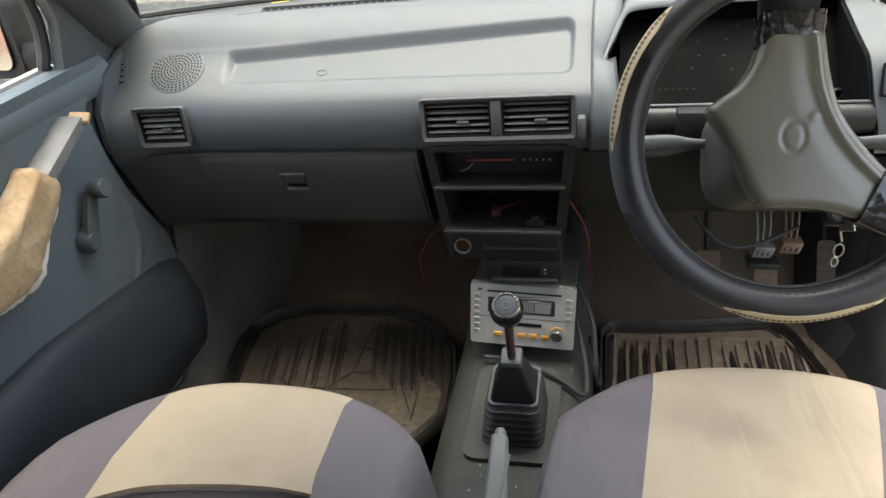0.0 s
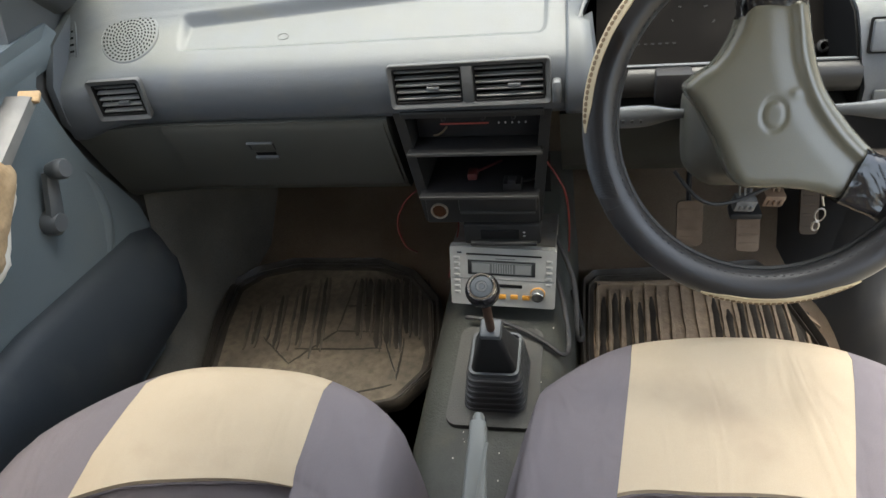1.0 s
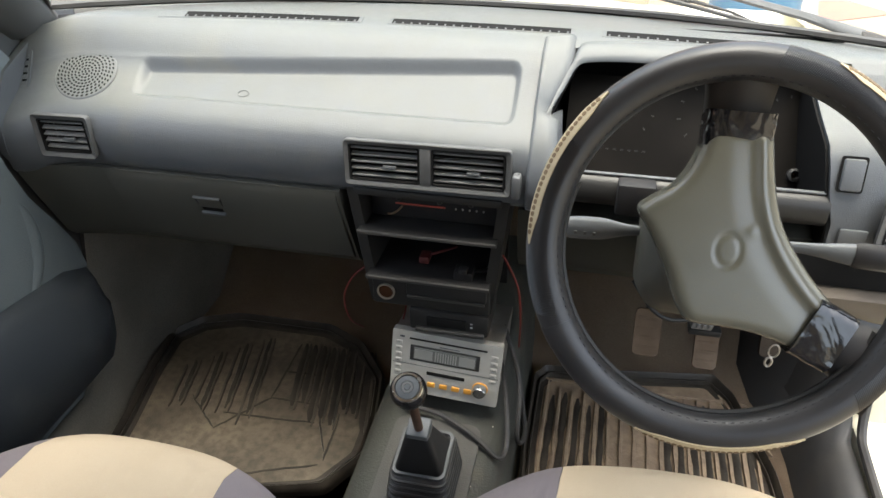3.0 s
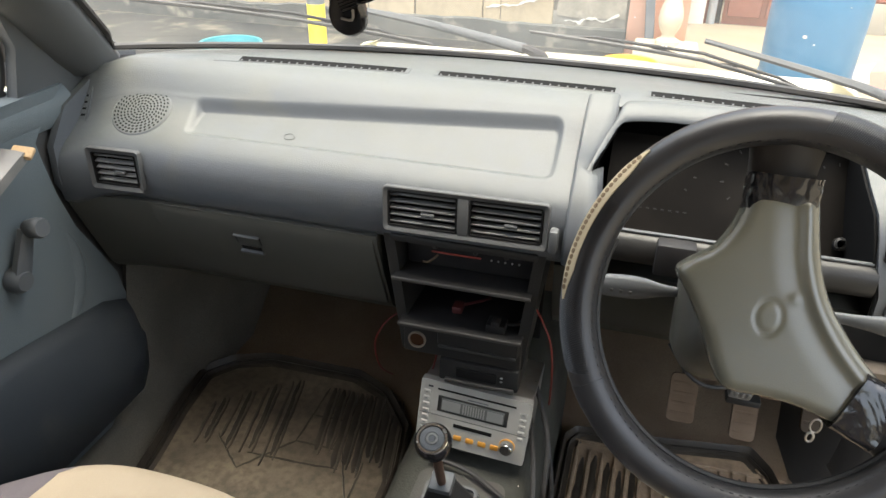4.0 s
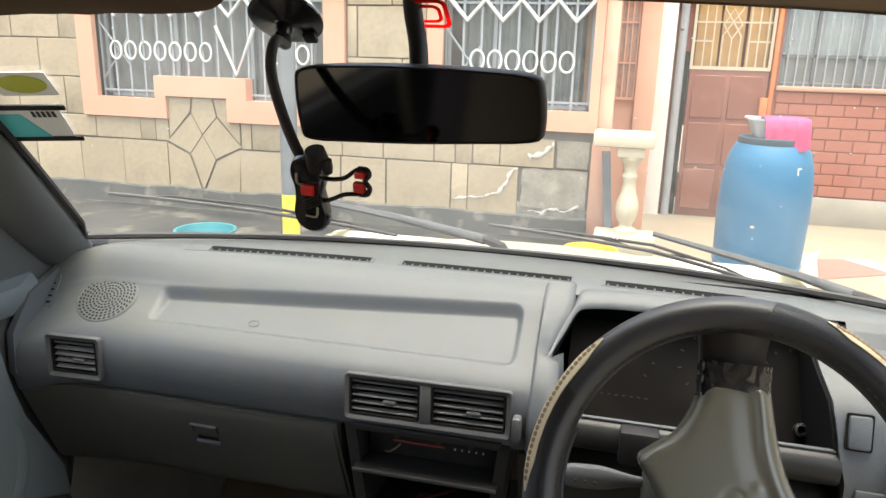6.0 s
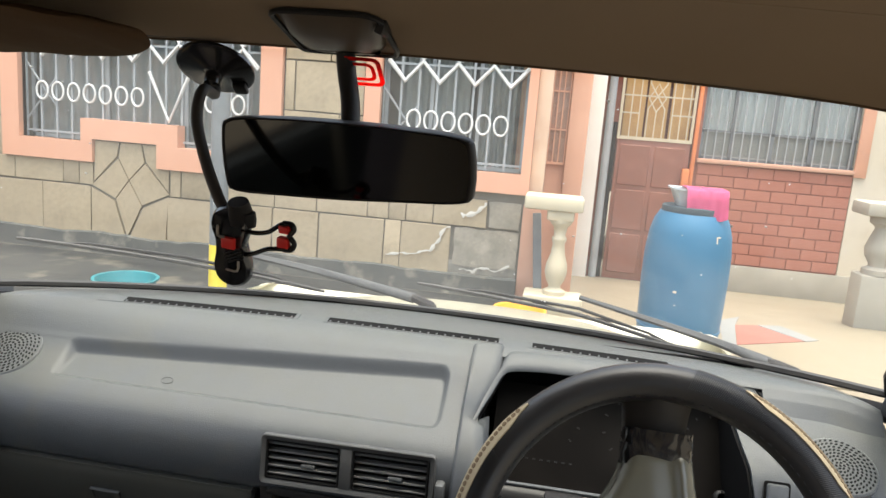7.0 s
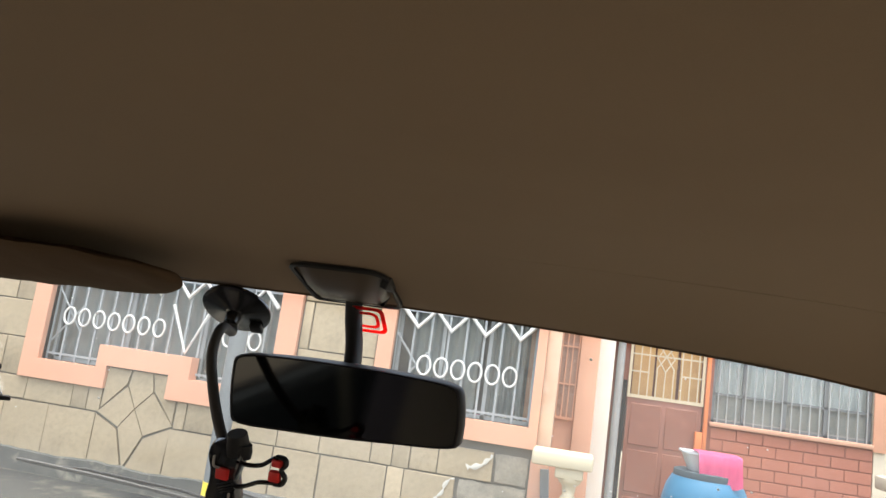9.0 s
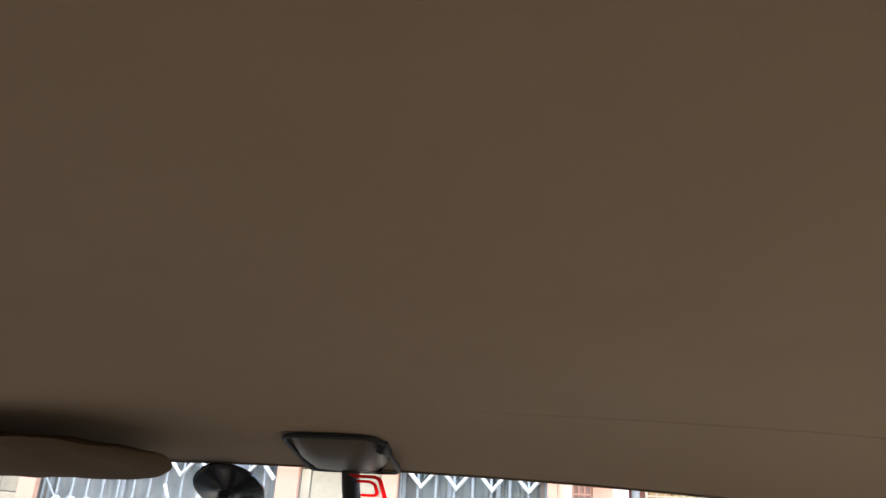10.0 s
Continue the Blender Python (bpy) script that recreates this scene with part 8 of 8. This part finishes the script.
def grille_window(name, inner, surround, rings, vee, label, pale):
    w = new(name)
    w.location = ((inner[0] + inner[1]) / 2, FY, inner[2])
    w.parent = house
    w.matrix_parent_inverse = Matrix.Translation(-Vector(house.location))
    tagged(w, label)
    x0, x1, z0, z1 = inner

    def sub(nm, bm, mat):
        ob = part(nm, bm, mat, w)
        ob.matrix_parent_inverse = Matrix.Translation(-Vector(w.location))
        return ob
    bm = bmesh.new()
    for a in surround:
        strip(bm, *a)
    sub("surround", bm, M_SURROUND)
    bm = bmesh.new()
    for x in (x0 + 0.012, x1 - 0.012, x0 + (x1 - x0) / 3, x0 + 2 * (x1 - x0) / 3):
        box(bm, (x - 0.014, FY + 0.10, z0), (x + 0.014, FY + 0.13, z1))
    for z in (z0 + 0.012, z1 - 0.012, 1.70):
        box(bm, (x0, FY + 0.10, z - 0.014), (x1, FY + 0.13, z + 0.014))
    sub("window_frame", bm, M_GRILLE)
    bm = bmesh.new()
    box(bm, (x0, FY + 0.112, z0), (x1, FY + 0.116, z1))
    g = sub("pane", bm, M_PANE)
    g.visible_shadow = False
    # bars
    y = FY + 0.045
    n = round((x1 - x0) / 0.135)
    for k in range(n + 1):
        x = x0 + (x1 - x0) * k / n
        sub("bar", cube((x - 0.008, y - 0.008, z0), (x + 0.008, y + 0.008, z1)), M_GRILLE)
    for z in (z0 + 0.05, 1.62):
        sub("cross_bar", cube((x0, y - 0.006, z - 0.008), (x1, y + 0.006, z + 0.008)), M_GRILLE)
    for za, zb in ((1.45, 1.10), (1.0, 1.35)):
        sub("brace_bar", tube(bmesh.new(), [(x0, y, za), (x0 + 0.27, y, zb)], 0.008, 6), M_GRILLE)
    for rx in rings:
        sub("ring", tube(bmesh.new(), [(rx + 0.049 * math.cos(a), y - 0.016, 1.232 + 0.068 * math.sin(a)) for a in (2 * math.pi * k / 20 for k in range(20))], 0.0085, 6, True), M_WHITE)
    bm = bmesh.new()
    zz = []
    x, k = x0 + 0.03, 0
    while x < x1:
        zz.append((x, y - 0.016, 1.640 if k % 2 == 0 else 1.502))
        x += 0.126
        k += 1
    tube(bm, zz, 0.019, 6)
    tube(bm, [(p[0], p[1], 3.284 - p[2] + 0.01) for p in zz], 0.015, 6)
    for vx in vee:
        tube(bm, [(vx - 0.165, y - 0.016, 1.43), (vx, y - 0.016, 1.07), (vx + 0.160, y - 0.016, 1.42)], 0.014, 6)
    sub("zigzag", bm, M_WHITE)
    # curtains and a dim room behind
    bm = bmesh.new()
    for a, b in pale:
        rows = []
        for z in (z0 - 0.02, z1 + 0.02):
            rows.append([Vector((a + (b - a) * k / 40, FY + 0.150 + 0.016 * math.sin(k * 1.1), z)) for k in range(41)])
        loft(bm, rows, False)
    bmesh.ops.solidify(bm, geom=bm.faces[:], thickness=0.004)
    sub("curtain", bm, M_CURTAIN)
    bm = bmesh.new()
    box(bm, (x0 - 0.3, FY + 0.9, z0 - 0.3), (x1 + 0.3, FY + 0.95, z1 + 0.3))
    sub("room_back", bm, M_ROOM)
    return w


grille_window("window", LW, [(-4.095, -3.945, 0.716, 2.2), (-3.945, -3.325, 0.716, 0.87), (-3.42, -3.325, 0.87, 0.892), (-3.42, -2.62, 0.892, 1.045), (-2.79, -2.62, 0.71, 0.892), (-2.62, -1.977, 0.71, 0.88), (-1.977, -1.812, 0.71, 2.2), (-3.945, -1.977, 2.05, 2.2)],
              [-3.797 + 0.134 * k for k in range(7)] + [-2.393, -2.285, -2.177], [-2.734], "steel-grilled window in a stepped salmon surround", [(-3.90, -2.70), (-2.66, -2.0)])
grille_window("window", RWN, [(-1.192, -1.077, 0.768, 2.2), (-1.077, -0.035, 0.768, 0.91), (-0.035, 0.030, 0.768, 2.2), (-1.077, -0.035, 2.05, 2.2)],
              [-0.842 + 0.126 * k for k in range(6)], [], "steel-grilled window with white rings, in a salmon surround", [(-0.98, -0.46), (-0.40, -0.12)])
# things on the inner sill
bm = bmesh.new()
box(bm, (-0.46, FY + 0.14, 0.90), (-0.36, FY + 0.19, 0.935), 0.012, 2)
box(bm, (-0.33, FY + 0.14, 0.90), (-0.25, FY + 0.19, 0.93), 0.012, 2)
tagged(part("pink_slippers", bm, M_PINKCLOTH), "pink things lying on the window sill", "slippers")

# narrow window in the salmon recess
nw = part("narrow_window", ring_frame(bmesh.new(), [(0.118, 0.98), (0.256, 0.98), (0.256, 1.98), (0.118, 1.98)], [(0.129, 0.998), (0.246, 0.998), (0.246, 1.962), (0.129, 1.962)], 0.03, Matrix(((1, 0, 0, 0), (0, 0, -1, 4.70), (0, 1, 0, 0), (0, 0, 0, 1)))), M_PINKWIN, house, "narrow salmon steel window")
part("glazing", cube((0.127, 4.690, 0.996), (0.248, 4.699, 1.964)), M_DIMGLASS, nw, "dull brownish glazing")
for x in (0.166, 0.206):
    part("bar", cube((x - 0.005, 4.676, 0.996), (x + 0.005, 4.687, 1.964)), M_PINKWIN, nw)
for z in (1.24, 1.52, 1.80):
    part("bar", cube((0.128, 4.672, z - 0.006), (0.247, 4.684, z + 0.006)), M_PINKWIN, nw)
# white column, downpipe
part("white_column", cube((0.432, 6.46, -0.25), (0.600, 6.615, 3.1), 0.008), M_WHITEWALL, house, "white porch column")
bm = bmesh.new()
tube(bm, [(0.668, 6.56, -0.22), (0.668, 6.56, 3.0)], 0.038, 12)
part("downpipe", bm, M_GRILLE, house, "grey downpipe")
# near-black strip painted as the shade between downpipe and door
part("dark_gap", cube((0.712, 6.60, -0.22), (0.752, 6.618, 1.35)), M_DARKIN, house)

# steel door with grille
sd = part("steel_door", cube((0.765, 6.58, -0.22), (1.468, 6.615, 1.195), 0.004), M_STEELDOOR, house, "maroon sheet-steel door with panelled relief")
for i in range(2):
    for j in range(3):
        x, z = 0.80 + i * 0.335, -0.15 + j * 0.445
        part("raised_panel", cube((x, 6.566, z), (x + 0.295, 6.582, z + 0.40), 0.007, 1), M_STEELDOOR, sd)
bm = bmesh.new()
ring_frame(bm, [(0.757, 1.19), (1.475, 1.19), (1.475, 2.25), (0.757, 2.25)], [(0.783, 1.222), (1.449, 1.222), (1.449, 2.22), (0.783, 2.22)], 0.03, Matrix(((1, 0, 0, 0), (0, 0, -1, 6.60), (0, 1, 0, 0), (0, 0, 0, 1))))
for k in range(8):
    x = 0.865 + k * 0.0785
    box(bm, (x - 0.0055, 6.575, 1.22), (x + 0.0055, 6.588, 1.42 if 2 <= k <= 4 else 2.22))
for x0, x1, z in ((0.783, 1.449, 1.62), (0.783, 0.95, 1.45), (1.26, 1.449, 1.45)):
    box(bm, (x0, 6.573, z - 0.007), (x1, 6.586, z + 0.007))
for pts in (((1.022, 1.42), (1.022, 1.50), (1.10, 1.62), (1.18, 1.74), (1.18, 1.90)), ((1.179, 1.42), (1.179, 1.50), (1.10, 1.62), (1.022, 1.74), (1.022, 1.90)), ((1.10, 1.42), (1.10, 1.47), (1.02, 1.60), (1.10, 1.74), (1.18, 1.60), (1.10, 1.47))):
    tube(bm, [(x, 6.572, z) for x, z in pts], 0.0075, 6)
part("door_grille", bm, M_BALUSTER, sd, "white steel grille")
bm = bmesh.new()
for k, c in enumerate((0.80, 1.02, 1.25)):
    box(bm, (c, 6.66, 1.2), (c + 0.20, 6.68, 2.25))
part("fanlight_curtain", bm, M_BROWNCURTAIN, sd)
part("fanlight_back", cube((0.757, 6.75, 1.1), (1.498, 6.76, 2.3)), M_STEELDOOR, sd)
part("orange_post", cube((1.484, 6.54, -0.22), (1.522, 6.60, 2.6), 0.006), M_ORANGEPOST, house, "orange painted post")
part("post_plate", cube((1.41, 6.50, 0.70), (1.476, 6.56, 0.95), 0.006), M_ORANGEPOST, house)

# porch window over the brick wall
pw = part("porch_window", cube((1.545, 6.575, 1.02), (3.0, 6.66, 1.062), 0.008), M_PINK, house, "wide grey steel porch window over a red sill")
bm = bmesh.new()
for x in (1.575, 1.86, 2.23, 2.595, 2.97):
    box(bm, (x - 0.018, 6.66, 1.062), (x + 0.018, 6.70, 2.1))
for z in (1.074, 1.335, 2.08):
    box(bm, (1.56, 6.66, z - 0.012), (3.0, 6.70, z + 0.012))
part("window_frame", bm, M_GREYPAINT, pw)
for k in range(17):
    x = 1.62 + k * 0.083
    part("bar", cube((x - 0.005, 6.63, 1.062), (x + 0.005, 6.642, 2.1)), M_GRILLE, pw)
bm = bmesh.new()
box(bm, (1.56, 6.678, 1.1), (3.0, 6.682, 2.1))
g = part("pane", bm, M_PANE, pw)
g.visible_shadow = False
# opaque panels painted with the grey that the lower panes reflect
for x0, x1 in ((1.595, 1.841), (1.879, 2.211), (2.249, 2.576), (2.614, 2.951)):
    part("lower_pane", cube((x0, 6.684, 1.087), (x1, 6.690, 1.322)), M_PANEGREY, pw, "opaque pane in the grey of its reflection")
bm = bmesh.new()
loft(bm, [[Vector((1.56 + 1.44 * k / 70, 6.76 + 0.012 * math.sin(k * 1.3), z)) for k in range(71)] for z in (1.30, 2.15)], False)
bmesh.ops.solidify(bm, geom=bm.faces[:], thickness=0.004)
part("net_curtain", bm, M_NET, pw)
part("room_back", cube((0.8, 7.3, 0.6), (4.2, 7.35, 2.6)), M_ROOM, pw)
part("salmon_jamb", cube((2.985, 6.575, 1.0), (3.095, 6.598, 2.6), 0.004), M_SURROUND, house)
part("skirting", cube((1.53, 6.585, -0.235), (4.99, 6.599, 0.040), 0.004), M_SKIRT, house, "grey cement skirting")

# drum with tub and cloth
drum = thing("plastic_drum", (1.05, 3.62, 0.012), "blue plastic water drum with a dark lid, on the porch floor", "drum")
DM = Matrix.Translation((1.035, 3.62, 0.012)) @ Matrix.Diagonal((0.90, 0.90, 0.985, 1))
bm = bmesh.new()
lathe(bm, ((0, 0), (0.235, 0), (0.258, 0.02), (0.268, 0.10), (0.274, 0.25), (0.279, 0.42), (0.276, 0.58), (0.262, 0.70), (0.240, 0.775), (0.218, 0.81), (0.21, 0.825), (0, 0.825)), DM, 48)
body = part("barrel", bm, M_DRUM, drum, "blue plastic barrel", 50)
bm = bmesh.new()
tube(bm, [DM @ Vector((0.2695 * math.cos(a), 0.2695 * math.sin(a), 0.12)) for a in (2 * math.pi * k / 48 for k in range(48))], 0.006, 6, True)
part("hoop", bm, M_DRUM, body)
bm = bmesh.new()
lathe(bm, ((0, 0.82), (0.200, 0.82), (0.203, 0.826), (0.200, 0.860), (0.190, 0.864), (0, 0.864)), DM, 40)
part("lid", bm, material("dull_lid", (0.060, 0.082, 0.098), 0.85, spec=0.15), drum, "dull grey-blue lid")
for p, nrm, w, h in (((0.952, 3.385, 0.38), (-0.32, -0.95, -0.03), 0.010, 0.007), ((1.150, 3.414, 0.697), (0.44, -0.89, 0.11), 0.004, 0.020), ((1.160, 3.419, 0.714), (0.47, -0.88, 0.10), 0.009, 0.004)):
    sm = Matrix.Translation(p) @ Vector(nrm).to_track_quat("Z", "Y").to_matrix().to_4x4()
    part("paint_scrape", plate(bmesh.new(), rounded(-w, -h, w, h, 0.003, 2), 0.002, sm), M_CREAMWALL, drum)
tub = thing("grey_tub", (1.04, 3.60, 0.864), "small grey plastic tub on the drum's lid", "tub")
bm = bmesh.new()
loft(bm, [[Vector((1.04 + x * s, 3.60 + y * s, z)) for x, y in rounded(-0.15, -0.11, 0.15, 0.11, 0.03, 4)] for s, z in ((0.72, 0.864), (0.97, 0.955), (1.06, 0.958), (1.06, 0.968), (0.93, 0.964), (0.68, 0.871))])
part("tub_body", bm, M_GREYTUB, tub)
cloth = thing("pink_cloth", (1.08, 3.50, 0.84), "pink cloth hung over the grey tub", "cloth")
bm = bmesh.new()
rows = []
for j, (y, z) in enumerate(((3.725, 0.90), (3.73, 0.95), (3.715, 0.974), (3.60, 0.975), (3.49, 0.974), (3.470, 0.962), (3.464, 0.91), (3.460, 0.86), (3.452, 0.812))):
    rows.append([Vector((0.965 + 0.232 * k / 20 + 0.004 * math.sin(j), y - 0.005 * math.sin(k * 1.1 + j * 0.3), z - (0.010 * math.sin(k * 0.5) if j == 8 else 0))) for k in range(21)])
loft(bm, rows, False)
bmesh.ops.solidify(bm, geom=bm.faces[:], thickness=0.005)
part("drape", bm, M_PINKCLOTH, cloth, "", 60)

# baluster rail stub by the wall corner
bal = thing("balustrade", (0.25, 4.08, 0.0), "weathered cream balustrade end with one turned baluster", "balustrade")
part("plinth_block", cube((0.07, 3.96, 0.0), (0.47, 4.20, 0.13), 0.015), M_BALUSTER, bal)
part("cap_rail", cube((0.022, 3.96, 0.712), (0.412, 4.22, 0.806), 0.016, 2), M_BALUSTER, bal, "chipped cream cap rail")
bm = bmesh.new()
lathe(bm, ((0, 0.13), (0.075, 0.13), (0.075, 0.165), (0.045, 0.18), (0.040, 0.20), (0.062, 0.24), (0.076, 0.30), (0.070, 0.36), (0.048, 0.43), (0.040, 0.50), (0.050, 0.53), (0.050, 0.545), (0.038, 0.56), (0.046, 0.62), (0.070, 0.645), (0.075, 0.66), (0.075, 0.735), (0, 0.735)), Matrix.Translation((0.275, 4.06, 0)) @ Matrix.Diagonal((1, 1, 0.965, 1)), 24)
part("baluster", bm, M_BALUSTER, bal, "turned cream baluster", 50)
part("under_rail", cube((0.178, 3.985, 0.645), (0.358, 4.14, 0.713), 0.012), M_BALUSTER, bal)
bm = bmesh.new()
box(bm, (-0.030, -0.009, 0.0), (0.030, 0.009, 0.66), 0.004, 1, Matrix.Translation((0.172, 4.20, 0.0)) @ pose(0, 0, 0, -7, -6))
tagged(part("leaning_plank", bm, M_GREYPAINT), "dark plank leaning on the salmon corner", "plank")

# the other end of the porch balustrade, by the end wall
bal = thing("balustrade", (2.9, 4.9, 0.0), "stained cream balustrade end on a low wall", "balustrade")
part("low_wall", cube((2.50, 4.80, -0.08), (4.99, 5.02, 0.36), 0.02), M_SKIRT, bal, "cream low wall")
part("cap_rail", cube((2.44, 4.74, 0.80), (4.99, 5.06, 0.90), 0.02, 2), M_SKIRT, bal)
for k in range(6):
    bm = bmesh.new()
    lathe(bm, ((0, 0.36), (0.10, 0.36), (0.10, 0.40), (0.062, 0.42), (0.060, 0.44), (0.095, 0.50), (0.104, 0.56), (0.080, 0.64), (0.058, 0.70), (0.062, 0.72), (0.098, 0.745), (0.10, 0.80), (0, 0.80)), Matrix.Translation((2.63 + 0.34 * k, 4.90, 0)), 20)
    part("baluster", bm, M_SKIRT, bal, "", 50)

# yard pole and basins
pole = thing("yard_pole", (-1.82, 3.3, 0.0), "grey steel pole with yellow painted bands", "pole")
bm = bmesh.new()
tube(bm, [(-1.808, 3.3, 0.0), (-1.808, 3.3, 3.6)], 0.054, 16)
part("shaft", bm, M_GREYPAINT, pole)
bm = bmesh.new()
lathe(bm, ((0.053, 0.004), (0.0555, 0.004), (0.0555, 0.385), (0.053, 0.385)), Matrix.Translation((-1.808, 3.3, 0)), 20)
part("yellow_band", bm, M_YPAINT, pole, "yellow painted band")



def basin(x, y, r, mat, label):
    b = thing("plastic_basin", (x, y, 0.004), label, "basin", "plastic basins")
    bm = bmesh.new()
    lathe(bm, ((0, 0.0), (r * 0.72, 0.0), (r * 0.94, 0.13), (r, 0.132), (r, 0.142), (r * 0.91, 0.140), (r * 0.69, 0.008), (0, 0.008)), Matrix.Translation((x, y, 0.006)), 36)
    part("bowl", bm, mat, b, "", 50)


basin(-2.33, 3.14, 0.195, M_TEAL, "teal plastic wash basin on the apron")
basin(0.075, 3.49, 0.165, M_YELLOW, "yellow plastic basin on the apron")
rnd = random.Random(9)
for k in range(5):
    bm = bmesh.new()
    bmesh.ops.create_icosphere(bm, subdivisions=2, radius=0.05 + 0.015 * rnd.random())
    for v in bm.verts:
        v.co *= 1 + 0.35 * noise.noise(v.co * 22 + Vector((k, 0, 0)))
        v.co.z = max(v.co.z * 0.7, -0.02)
    bmesh.ops.translate(bm, vec=(0.52 + 0.07 * k, 3.62 + 0.06 * rnd.random(), 0.034), verts=bm.verts[:])
    tagged(part("rubble_lump", bm, M_RUBBLE, None, "", 30), "brown lump of broken brick on the porch edge", "rubble", "lumps of broken brick")

# plain walls that close the yard
setting("yard_wall_west", cube((-9.2, -12.0, 0.0), (-9.0, 9.5, 2.4)), M_PINK, "salmon yard wall", "wall")
setting("yard_wall_south", cube((-9.2, -12.2, 0.0), (9.0, -12.0, 2.4)), M_CREAMWALL, "cream yard wall", "wall")
setting("yard_wall_east", cube((8.8, -12.0, 0.0), (9.0, 9.5, 2.4)), M_CREAMWALL, "cream yard wall", "wall")

# ---- bricks of the porch wall ----
def brick_mesh(w):
    bm = bmesh.new()
    box(bm, (-w / 2, -0.008, -0.0490), (w / 2, 0.008, 0.0490), 0.004, 1)
    return mesh_of("brick", bm, M_BRICK, 30)


WHOLE, HALF = brick_mesh(0.232), brick_mesh(0.113)
for r in range(9):
    z = 0.098 + r * 0.1075
    x = 1.56
    if r % 2:
        piece("brick", HALF, back, (x + 0.0605, 6.616, z))
        x += 0.121
    while x + 0.24 < 3.02:
        piece("brick", WHOLE, back, (x + 0.12, 6.616, z))
        x += 0.24
    if 3.0 - x > 0.1:
        piece("brick", HALF, back, (x + 0.0605, 6.616, z))
